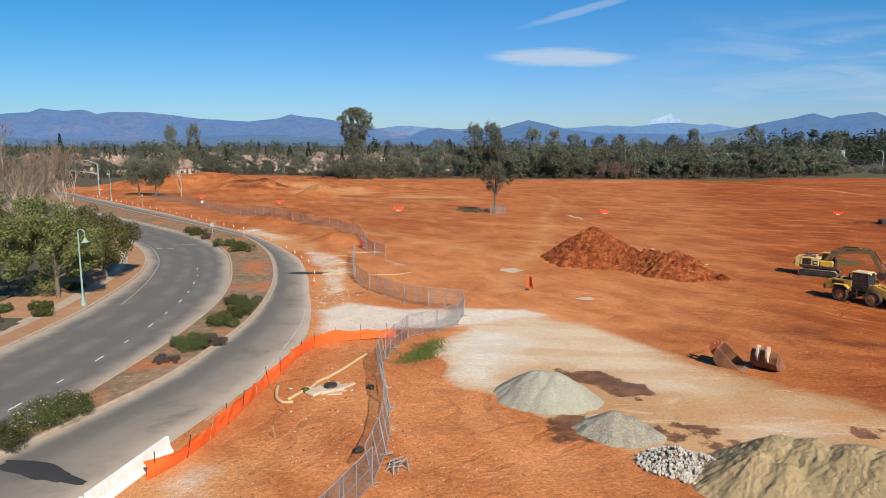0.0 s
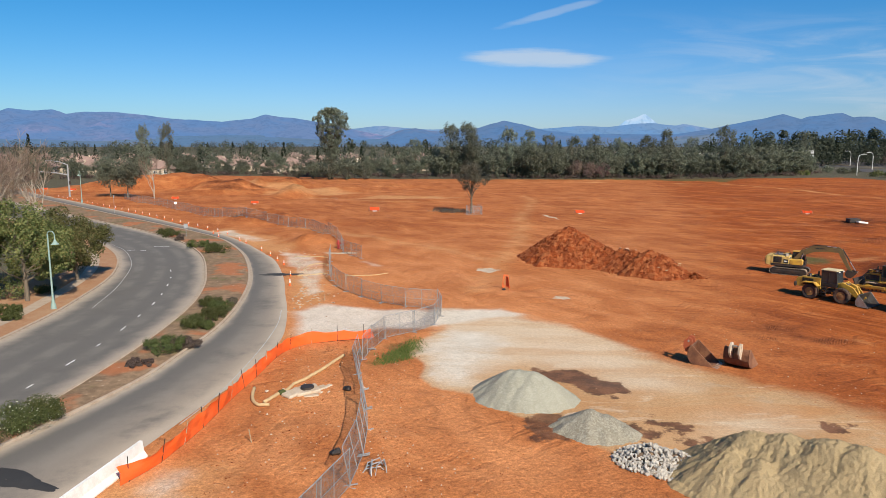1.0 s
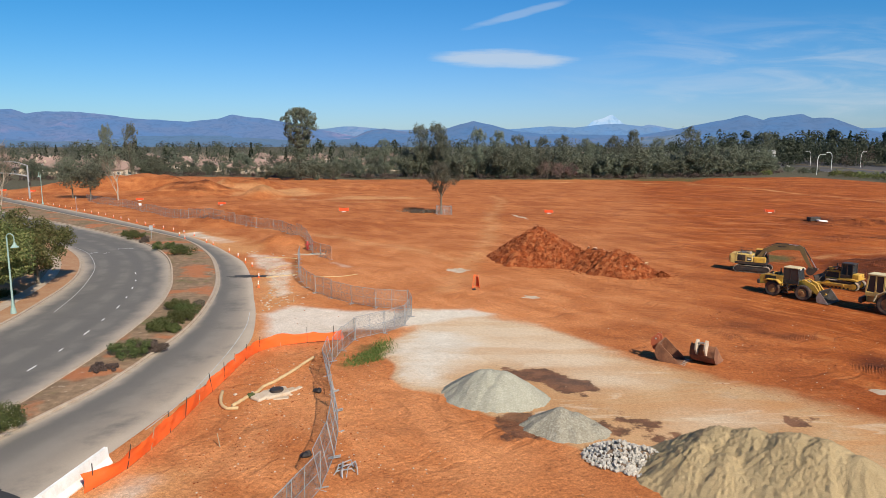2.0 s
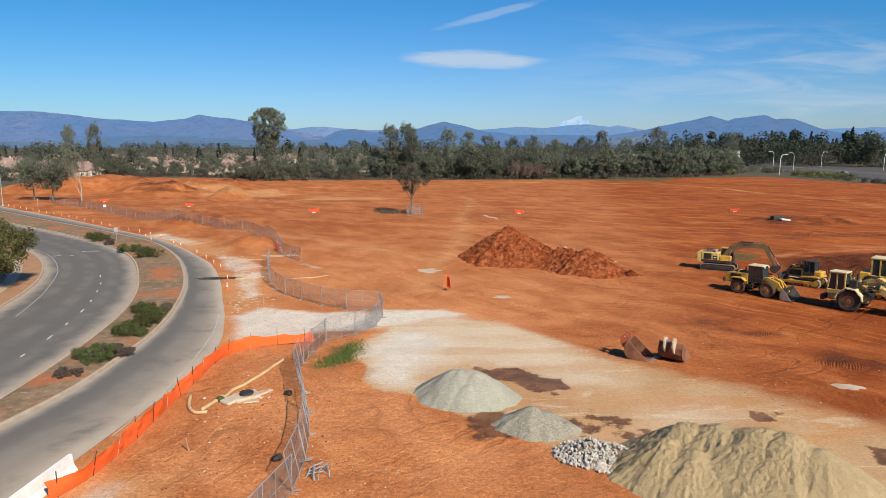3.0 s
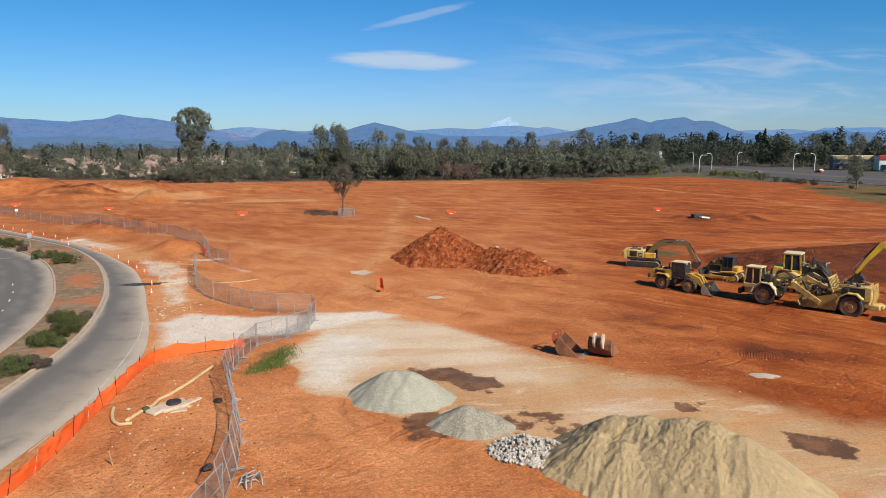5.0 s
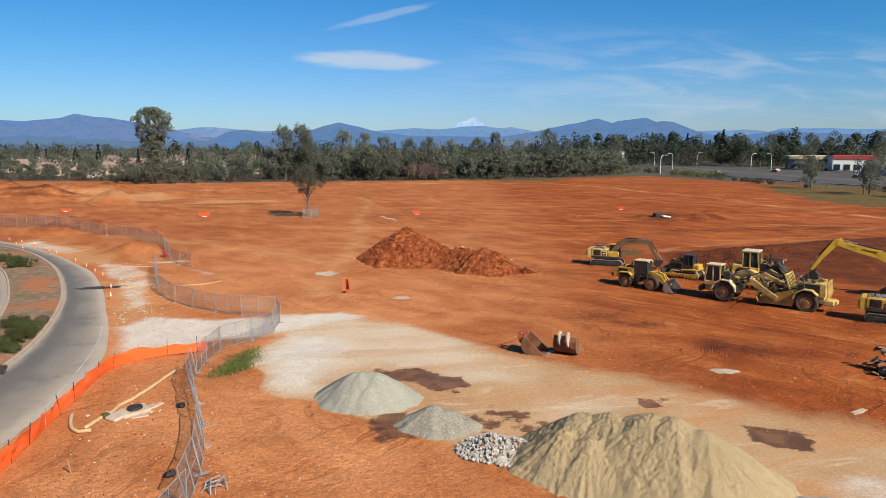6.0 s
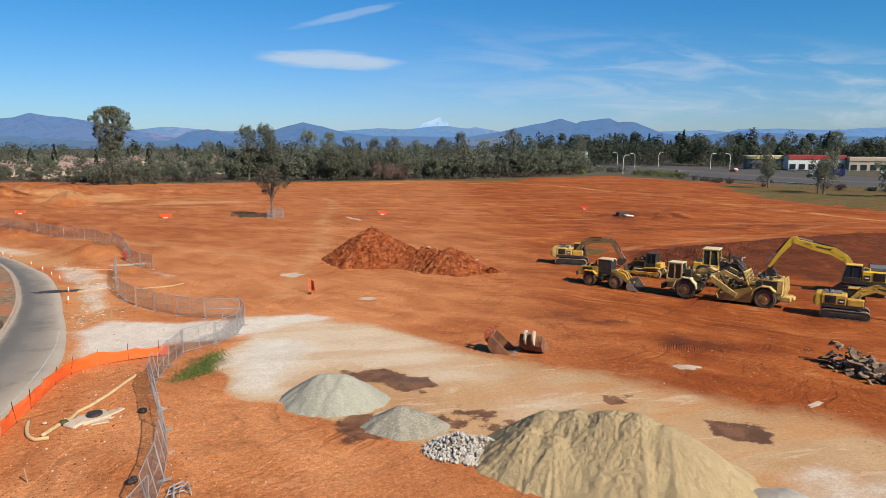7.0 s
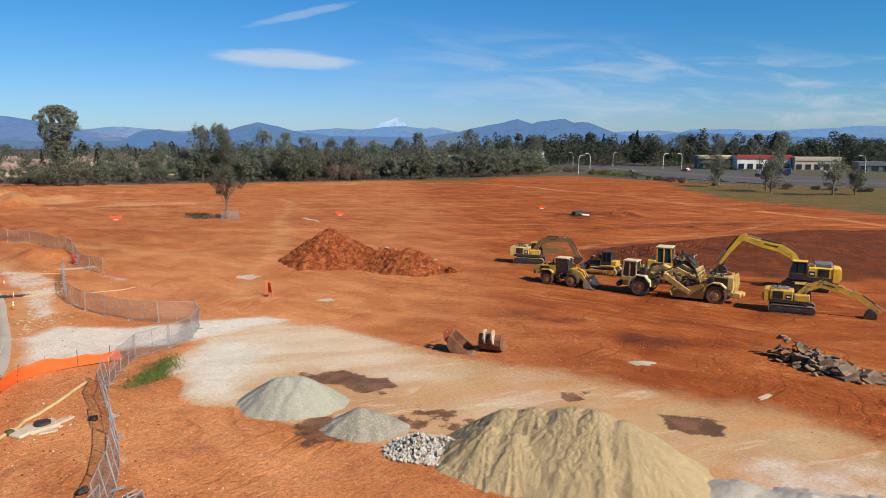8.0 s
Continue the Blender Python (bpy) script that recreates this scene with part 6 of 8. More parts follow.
def traffic_cone():
    c = thing("traffic_cone", "orange and white delineator cone on a square base", "traffic cone", "cones along the lane")
    Shape().box((0, 0, 0.04), (0.42, 0.42, 0.08), 0.03).part("base", CONE_ORANGE, c)
    Shape().cyl((0, 0, 0.08), (0, 0, 1.05), 0.14, 0.05, 14).part("cone_body", CONE_ORANGE, c)
    for z in (0.45, 0.74):
        Shape().cyl((0, 0, z), (0, 0, z + 0.22), 0.147 - 0.093 * (z - 0.08) / 0.97, 0.147 - 0.093 * (z + 0.14) / 0.97, 14).part("white_band", WHITE, c)
    return c


FIRST_CONE = traffic_cone()
CONE_SPOTS = [(-13.85, 73.1), (-14.8, 78.6), (-17.0, 86.2), (-18.4, 89.2), (-20.2, 93.4), (-22.4, 98), (-26.4, 105.4), (-28, 108), (-32.6, 112.7), (-34.7, 117)]
CONE_SPOTS += [tuple(p) for p in even(offset(ROAD_OUTER, 0.9)[104:215], 26)]
for i, (x, y) in enumerate(CONE_SPOTS):
    m = pose(x, y, 0.03, 0, 0, i * 37) @ Matrix.Scale(0.76, 4)
    if i:
        copy_thing(FIRST_CONE, m)
    else:
        FIRST_CONE.matrix_basis = m


def marker_stand(at):
    s = thing("marker_stand", "open orange stake frame with a scrap of mesh", "marker stand", at=(*at, ground_at(*at)))
    for i, (x, y) in enumerate(((-0.42, -0.25), (0.4, -0.3), (0.1, 0.42), (-0.2, 0.3))):
        Shape().cyl((x, y, 0), (x * 0.55, y * 0.55, 1.6), 0.025, n=6).part("stake", CONE_ORANGE, s)
    pts = [(-0.42, -0.25), (0.4, -0.3), (0.1, 0.42), (-0.2, 0.3)]
    for k, z in ((0.9, 0.35), (0.57, 1.5)):
        rail = Shape()
        for (x, y), (u, w) in zip(pts, pts[1:] + pts[:1]):
            rail.cyl((x * k, y * k, z), (u * k, w * k, z), 0.022, n=6)
        rail.part("rail", CONE_ORANGE, s)
    Shape().add([(0.39, -0.29, 0.2), (0.1, 0.4, 0.2), (0.06, 0.24, 1.35), (0.24, -0.18, 1.35)], [(0, 1, 2, 3)]).part("net", NET, s)
    Shape().box((-0.25, -0.5, 0.12), (0.4, 0.25, 0.24), 0.08).part("sandbag", BLACK_STEEL, s)
    return s


marker_stand((8.9, 70.3))


def net_pen():
    p = thing("net_enclosure", "orange mesh pen round a pale concrete utility base", "net enclosure", "orange pens across the site")
    w, d, h = 2.6, 2.0, 1.1
    corners = [(-w / 2, -d / 2), (w / 2, -d / 2), (w / 2, d / 2), (-w / 2, d / 2)]
    for x, y in corners:
        Shape().cyl((x, y, 0), (x, y, h + 0.1), 0.03, n=6).part("stake", WOOD, p)
    net = Shape()
    for (a, b), (c, e) in zip(corners, corners[1:] + corners[:1]):
        n = 7
        for i in range(n):
            t0, t1 = i / n, (i + 1) / n
            s0, s1 = 0.18 * math.sin(math.pi * t0), 0.18 * math.sin(math.pi * t1)
            q = lambda t: (a + (c - a) * t, b + (e - b) * t)
            (x0, y0), (x1, y1) = q(t0), q(t1)
            net.add([(x0, y0, 0.3), (x1, y1, 0.3), (x1, y1, h - s1), (x0, y0, h - s0)], [(0, 1, 2, 3)])
    net.part("net", NET, p)
    Shape().box((0, -d / 2 - 0.35, 0.12), (1.1, 0.4, 0.2), 0.05).part("concrete_base", WHITE, p)
    return p


FIRST_PEN = net_pen()
for i, (x, y, a) in enumerate(((-10.1, 156, 5), (34.3, 147, -5), (85.1, 149, -20), (-41.7, 177, 10), (-67.8, 195, 15), (-125, 236, 20), (-112, 228, 8))):
    m = pose(x, y, ground_at(x, y), 0, 0, a) @ Matrix.Diagonal((0.85, 0.85, 0.8, 1))
    if i:
        copy_thing(FIRST_PEN, m)
    else:
        FIRST_PEN.matrix_basis = m


# ---- dark spots and dusty spills, thin on the ground ----
def spill(name, at, rx, ry, turn, mat, label, seed, lift=0.02, cat="puddle"):
    n, k = 48, 7
    a = np.linspace(0, 2 * np.pi, n + 1)
    a[-1] = 0
    edge = 1 + 0.42 * lumps(np.cos(a) * 3, np.sin(a) * 3, 1.6, seed, 4)
    r = np.linspace(0.02, 1, k)[:, None] * edge[None]
    u, v = r * np.cos(a) * rx, r * np.sin(a) * ry
    c, s = math.cos(radians(turn)), math.sin(radians(turn))
    x, y = at[0] + c * u - s * v, at[1] + s * u + c * v
    z = ground_height(x, y) + lift - 0.03 * np.linspace(0, 1, k)[:, None] ** 6
    ob = new(name, grid_mesh(name, x, y, z, mat))
    return tagged(ob, label, cat, kind="structure")


for i, (x, y, rx, ry, a) in enumerate(((8.3, 82.5, 1.6, 1.6, 0), (14.1, 66.8, 0.9, 0.7, 10), (30.2, 38.4, 0.9, 0.7, -30), (33.0, 30.2, 1.0, 0.25, 20), (-25.2, 193, 4.0, 3.0, 0), (26.5, 140, 0.7, 5.0, 10), (-31.5, 116.5, 3.0, 1.5, -50), (-11.0, 95, 3.0, 0.8, 0), (8.6, 36.6, 0.9, 0.5, 0))):
    spill("dust_patch", (x, y), rx, ry, a, LIME_DUST, "pale dusty spill on the clay", 50 + i, 0.012, "dust patch")
# a dark ragged patch laid flat across the near lane
spill("dark_patch", (-18.7, 30.0), 2.9, 0.75, -22, DARK_ASPHALT, "dark patch across the lane", 81, 0.05, "stain")
spill("asphalt_patch", (-16.2, 79.6), 2.6, 0.8, 5, DARK_ASPHALT, "dark trench repair across the lane", 82, 0.05, "road patch")


# ---- manhole with straw wattles ----
def manhole(at):
    m = thing("manhole", "pale concrete manhole collar with a black lid", "manhole", at=(*at, ground_at(*at)), turn=15)
    c = Shape()
    g = random.Random(4)
    for x, y, w, d, h, a in ((0.1, 0.05, 1.5, 1.3, 0.24, 8), (-0.8, -0.25, 1.0, 0.9, 0.2, 32), (-1.2, 0.2, 0.7, 0.6, 0.12, -20), (0.95, 0.35, 0.8, 0.6, 0.14, 20), (1.45, 0.6, 0.6, 0.35, 0.1, 35), (0.3, -0.75, 0.9, 0.4, 0.1, -8)):
        c.box((x, y, h / 2 - 0.02), (w, d, h), 0.07, turn=a, tilt=g.uniform(-7, 7))
    c.part("collar", LIME_DUST, m)
    for _ in range(22):
        Shape().box((g.gauss(-0.2, 1.0), g.gauss(0, 0.6), 0.05), (g.uniform(0.08, 0.28), g.uniform(0.08, 0.22), 0.1), 0.03, turn=g.uniform(0, 90), tilt=g.uniform(-20, 20)).part("chunk", LIME_DUST, m)
    Shape().cyl((0.15, 0.1, 0.2), (0.15, 0.1, 0.36), 0.42, 0.4, 20).part("lid", BLACK_STEEL, m)
    return m


manhole((-7.0, 40.6))
for i, (pts, label) in enumerate((([(-10.25, 41.4), (-10.1, 40.3), (-9.8, 39.2), (-9.3, 38.5), (-8.7, 38.5)], "curved tan straw wattle lying on the clay"),
                                  ([(-9.1, 38.9), (-8.8, 39.6), (-8.5, 40.3), (-8.1, 41.0), (-7.9, 41.9), (-7.3, 42.8)], "bent tan straw wattle beside the manhole"),
                                  ([(-7.4, 42.6), (-6.7, 44.2), (-6.0, 46.0), (-5.4, 47.7)], "long straight straw wattle on the clay"))):
    c = spline(pts, 0.25)
    w = tagged(Shape().tube([(x, y, ground_at(x, y) + 0.1 + 0.015 * math.sin(9 * k)) for k, (x, y) in enumerate(c)], 0.11, 8, 0.10).part("straw_wattle", STRAW, None, round_shade=True), label, "straw wattle", "wattles by the manhole")
for x, y, a in ((-4.1, 31.7, 20), (-4.45, 40.6, -35)):
    bag = Shape().box((0, 0, 0.12), (0.55, 0.36, 0.24), 0.10).box((0.1, 0.05, 0.22), (0.3, 0.22, 0.14), 0.06)
    ob = tagged(bag.part("sandbag", BLACK_STEEL, None), "black sandbag lying beside the fence foot", "sandbag", "black sandbags by the fence")
    ob.matrix_basis = pose(x, y, ground_at(x, y), 0, 0, a)
for pts in ([(-8.7, 78.5), (-6.2, 78.2), (-3.7, 79.6)], [(-14.0, 82.6), (-13.6, 85.7), (-12.5, 86.6), (-11.4, 85.8)], [(-14.0, 78.6), (-12.0, 79.6), (-10.7, 80)], [(-16.8, 92.8), (-14.0, 92.2), (-12.2, 91.4)]):
    c = spline(pts, 0.5)
    tagged(Shape().tube([(x, y, ground_at(x, y) + 0.04) for x, y in c], 0.065, 7, 0.055).part("straw_wattle", STRAW, None, round_shade=True), "long thin pale straw wattle by the far fence", "straw wattle", "wattles by the far fence")
tagged(Shape().box((-8.35, 40.4, 0.16), (0.5, 0.45, 0.3), 0.12, turn=20).part("sandbag", SHRUB, None), "green bag of sand next to a wattle", "sandbag")


def bent_rack(at):
    r = thing("steel_rack", "bent grey steel pipe racks dumped on the clay", "steel rack", at=(*at, ground_at(*at)), turn=20)
    g = random.Random(8)
    for i in range(7):
        x, y, a = g.uniform(-0.6, 0.5), g.uniform(-0.3, 0.3), g.uniform(0, 3.1)
        dx, dy = math.cos(a), math.sin(a)
        h = g.uniform(0.15, 0.45)
        Shape().tube([(x - 0.5 * dx, y - 0.5 * dy, 0.03), (x - 0.35 * dx, y - 0.35 * dy, h), (x + 0.35 * dx, y + 0.35 * dy, h), (x + 0.5 * dx, y + 0.5 * dy, 0.03)], 0.028, 6).part("pipe", GALV, r)
    return r


bent_rack((-1.75, 30.2))


# ---- crushed rock and broken asphalt, piece by piece ----
def stone_mesh(name, seed, mat, flat=1.0):
    g = random.Random(seed)
    bm = bmesh.new()
    for _ in range(11):
        v = Vector((g.gauss(0, 1), g.gauss(0, 1), g.gauss(0, 1))).normalized() * g.uniform(0.38, 0.55)
        bm.verts.new((v.x, v.y, v.z * flat))
    bmesh.ops.convex_hull(bm, input=bm.verts)
    for v in [v for v in bm.verts if not v.link_faces]:
        bm.verts.remove(v)
    me = bpy.data.meshes.new(name)
    bm.to_mesh(me)
    bm.free()
    me.materials.append(mat)
    return me


def slab_mesh(name, seed, mat):
    g = random.Random(seed)
    n = g.randint(5, 7)
    ring = [(math.cos(2 * math.pi * (i + g.uniform(-0.3, 0.3)) / n) * g.uniform(0.35, 0.6), math.sin(2 * math.pi * (i + g.uniform(-0.3, 0.3)) / n) * g.uniform(0.3, 0.5)) for i in range(n)]
    v = [(x, y, -0.06) for x, y in ring] + [(x * 0.95, y * 0.95, 0.06) for x, y in ring]
    f = [tuple(range(n - 1, -1, -1)), tuple(range(n, 2 * n))] + [(i, (i + 1) % n, n + (i + 1) % n, n + i) for i in range(n)]
    return mesh_of(name, v, f, mat)


# dark core colour stands in for shade in the gaps between stones
rock_core = heap("rock_mound", [(10.9, 30.7, 0.8), (12.0, 30.2, 0.65)], ASPHALT_AND_GAP, "heap of pale crushed rock between gravel and sand", 0.55, 0.15, 0.05, 0.5, 17)
STONES = [stone_mesh("rock", 100 + i, ROCK, 0.8) for i in range(8)]
g = random.Random(12)
rest = Shape()
for i in range(1500):
    px, py, h = g.choice(((10.9, 30.7, 0.85), (12.0, 30.2, 0.7), (11.4, 30.4, 0.75)))
    a, d = g.uniform(0, 6.283), 1.75 * math.sqrt(g.random())
    x, y = px + d * math.cos(a), py + d * math.sin(a)
    z = max(0.05, h - 0.5 * d + 0.06) + ground_at(x, y)
    size = g.uniform(0.11, 0.29)
    m = Matrix.Translation((x, y, z)) @ Euler((g.uniform(0, 6), g.uniform(0, 6), g.uniform(0, 6))).to_matrix().to_4x4() @ Matrix.Scale(size, 4)
    me = STONES[i % 8]
    if i < 290:
        o = new("rock", me)
        o.parent = rock_core
        o.matrix_basis = m
    else:
        rest.add([v.co for v in me.vertices], [tuple(p.vertices) for p in me.polygons], m)
rest.part("loose_rock", ROCK, rock_core, kind="stuff")

rubble = thing("asphalt_heap", "heap of broken dark asphalt slabs on the clay", "rubble heap")
SLABS = [slab_mesh("slab", 200 + i, ASPHALT_AND_GAP) for i in range(10)]
g = random.Random(21)
for i in range(210):
    t = g.random()
    cx, cy = 40.6 + 0.9 * t + g.gauss(0, 0.75), 35.6 - 5.4 * t + g.gauss(0, 0.6)
    z = ground_at(cx, cy) + max(0.08, g.random() * (1.75 - 1.25 * t) * math.exp(-((cx - 40.6 - 0.9 * t) ** 2) / 1.2))
    o = new("slab", SLABS[i % 10])
    o.parent = rubble
    s = g.uniform(0.25, 0.9) if i % 5 else g.uniform(1.2, 2.0)
    z = z if i % 5 else min(z, ground_at(cx, cy) + 0.45)
    o.matrix_basis = Matrix.Translation((cx, cy, z)) @ Euler((g.gauss(0.15, 0.4), g.gauss(0, 0.4), g.uniform(0, 6.28))).to_matrix().to_4x4() @ Matrix.Scale(s, 4)


# clods strewn over the clay heap and the yard
CLODS = [stone_mesh("clod", 300 + i, CLAY, 0.8) for i in range(6)]
bits = Shape()
g = random.Random(31)
for i in range(6900):
    if i < 2000:
        a, b, h = g.choice(CLAY_PEAKS)
        x, y = a + g.gauss(0, 0.5 * h + 0.4), b + g.gauss(0, 0.5 * h + 0.4)
        z = max([ground_at(x, y)] + [k - 0.70 * math.hypot(x - u, y - v) + 0.1 for u, v, k in CLAY_PEAKS])
        s = g.uniform(0.08, 0.3) * (1.8 if i % 17 == 0 else 1)
    elif i >= 4700:
        x, y = g.uniform(-10.5, 5), g.uniform(22, 50)
        if x > -0.5 and y > 32 or x < -10.5 + max(0, 34 - y) * 0.2:
            continue
        z, s = ground_at(x, y), g.uniform(0.03, 0.085)
    elif i >= 2800:
        x, y = (g.uniform(-10, 1.5), g.uniform(22, 52)) if i % 2 else (g.uniform(20, 50), g.uniform(27, 66))
        if x > 0 and x + 1.35 * y < 72:
            continue
        z, s = ground_at(x, y), g.uniform(0.04, 0.11) * (1.6 if i % 11 == 0 else 1)
    else:
        x, y = g.uniform(-10, 60), g.uniform(22, 75)
        if -0.5 < x < 30 and 20 < y < 60 or x < -9:
            continue
        z, s = ground_at(x, y), g.uniform(0.05, 0.16)
    me = CLODS[i % 6]
    bits.add([v.co for v in me.vertices], [tuple(p.vertices) for p in me.polygons], Matrix.Translation((x, y, z)) @ Euler((g.uniform(0, 6), g.uniform(0, 6), 0)).to_matrix().to_4x4() @ Matrix.Scale(s, 4))
tagged(bits.part("clods", CLAY, None, kind="stuff"), "loose red clods strewn over the clay", "clods")
# broken timber at the foot of the clay heap, and a pale boulder high on its saddle
scraps = thing("timber_scraps", "small pile of pale broken boards beside the clay heap", "timber", at=(29.0, 78.6, ground_at(29.0, 78.6) + 0.75))
g = random.Random(77)
for i in range(11):
    Shape().box((g.gauss(0, 0.55), g.gauss(0, 0.5), 0.08 + 0.045 * i), (g.uniform(0.9, 2.0), g.uniform(0.09, 0.2), 0.05), 0.008, turn=g.uniform(-50, 60)).part("board", PALE_BOARD, scraps)
for x, y, z, k in ((25.3, 82.9, 2.35, 0.75), (24.6, 83.4, 2.4, 0.5), (26.2, 82.2, 2.2, 0.4)):
    o = tagged(new("boulder", stone_mesh("boulder", 340 + int(k * 20), PALE_STONE, 0.8)), "pale dusty boulder lying on the clay heap", "boulder", "boulders on the clay heap")
    o.matrix_basis = pose(x, y, z, 20, 10, 40 * k) @ Matrix.Scale(k, 4)
# pale broken concrete and litter between the lane and the fence
bits = Shape()
for i in range(260):
    t = g.random()
    x, y = -12.2 - 8 * t * t + abs(g.gauss(0, 1.6)), 64 + 34 * t + g.gauss(0, 1.5)
    me = STONES[i % 8]
    bits.add([v.co for v in me.vertices], [tuple(p.vertices) for p in me.polygons], Matrix.Translation((x, y, ground_at(x, y) + 0.03)) @ Euler((0, 0, g.uniform(0, 6))).to_matrix().to_4x4() @ Matrix.Diagonal((g.uniform(0.1, 0.55), g.uniform(0.1, 0.4), 0.14, 1)))
tagged(bits.part("rubble", LIME_DUST, None, kind="stuff"), "pale broken concrete strewn beside the lane", "rubble")
bits = Shape()
for i in range(420):
    x, y = (g.uniform(-10, 3), g.uniform(23, 50)) if i % 3 else (g.uniform(16, 46), g.uniform(30, 66))
    if -1 < x < 3 and y > 33 or x > 16 and x + 0.6 * y < 48:
        continue
    me = STONES[i % 8]
    bits.add([v.co for v in me.vertices], [tuple(p.vertices) for p in me.polygons], Matrix.Translation((x, y, ground_at(x, y))) @ Euler((g.uniform(0, 6), g.uniform(0, 6), 0)).to_matrix().to_4x4() @ Matrix.Scale(g.uniform(0.05, 0.15), 4))
tagged(bits.part("pebbles", LIME_DUST, None, kind="stuff"), "pale pebbles strewn over the clay", "pebbles")
planks = thing("scrap_wood", "small pile of pale broken wood on the clay heap", "scrap wood", at=(27.9, 76.7, ground_at(27.9, 76.7) + 0.75))
for i in range(9):
    Shape().box((g.uniform(-0.9, 0.9), g.uniform(-0.4, 0.4), 0.05 + 0.05 * i), (g.uniform(0.8, 1.9), 0.14, 0.05), 0.01, turn=g.uniform(-60, 60)).part("plank", WOOD, planks)

# ---- trees and shrubs ----
def leaf_quads(rs, centres, radii, count, size, up=0.35, flat=1.0, tight=False):
    """Small leaf sprays scattered through the outer part of round clumps."""
    k = rs.randint(0, len(centres), count)
    d = rs.normal(size=(count, 3))
    d /= np.linalg.norm(d, axis=1)[:, None]
    r = radii[k] * ((0.72 + 0.34 * rs.rand(count)) if tight else (0.45 + 0.6 * rs.rand(count) ** 0.6))
    p = centres[k] + d * r[:, None] * np.array([1, 1, flat])
    n = d + rs.normal(size=(count, 3)) * (0.24 if tight else 0.55) + np.array([0, 0, up])
    n /= np.linalg.norm(n, axis=1)[:, None]
    a = np.cross(n, rs.normal(size=(count, 3)))
    a /= np.linalg.norm(a, axis=1)[:, None]
    b = np.cross(n, a)
    s = size * (0.6 + 0.8 * rs.rand(count))[:, None]
    q = np.stack([p - a * s * 0.5, p - b * s * 0.32 + n * s * 0.08, p + a * s * 0.5, p + b * s * 0.32 + n * s * 0.08], 1)
    return q.reshape(-1, 3)


def quads_mesh(name, pts, mat):
    me = bpy.data.meshes.new(name)
    n = len(pts) // 4
    me.vertices.add(len(pts))
    me.vertices.foreach_set("co", np.ascontiguousarray(pts, np.float32).ravel())
    me.loops.add(4 * n)
    me.loops.foreach_set("vertex_index", np.arange(4 * n))
    me.polygons.add(n)
    me.polygons.foreach_set("loop_start", np.arange(n) * 4)
    me.update(calc_edges=True)
    me.materials.append(mat)
    return me


def clumps(rs, n, centre, radius, clump, squash=1.0, hollow=0.35):
    """Clump centres inside an uneven ellipsoid, nearer its skin."""
    d = rs.normal(size=(n, 3))
    d /= np.linalg.norm(d, axis=1)[:, None]
    lump = 1 + 0.22 * np.sin(d[:, 0] * 3.1 + rs.rand() * 6) + 0.18 * np.sin(d[:, 1] * 4.3 + d[:, 2] * 3 + rs.rand() * 6)
    r = (hollow + (1 - hollow) * rs.rand(n) ** 0.5) * lump
    return np.array(centre) + d * r[:, None] * np.array(radius), clump * (0.6 + 0.7 * rs.rand(n))


def wood(rs, height, r, tips, fork=0.35, n=7, twigs=0):
    """A tapered trunk and limbs that reach for the tips."""
    s = Shape()
    bend = rs.normal(size=2) * 0.03 * height
    trunk = [(bend[0] * t * t, bend[1] * t * t, height * t) for t in np.linspace(0, 1, 7)]
    s.tube([(trunk[0][0], trunk[0][1], -0.3)] + trunk, r, n, r * 0.3)
    for tip in tips:
        t = min(0.95, max(fork, tip[2] / height * rs.uniform(0.45, 0.75)))
        b = np.array([bend[0] * t * t, bend[1] * t * t, height * t])
        m = (b + tip) / 2 + np.array([0, 0, 0.08 * height]) * rs.uniform(-0.3, 1) + rs.normal(size=3) * 0.03 * height
        s.tube([b, m, tip], r * 0.38 * (1.1 - t), 5, r * 0.06)
        for _ in range(twigs):
            q = m + (tip - m) * rs.rand()
            s.tube([q, q + (rs.normal(size=3) + np.array([0, 0, 0.9])) * 0.06 * height], r * 0.06, 4, r * 0.02)
    return s


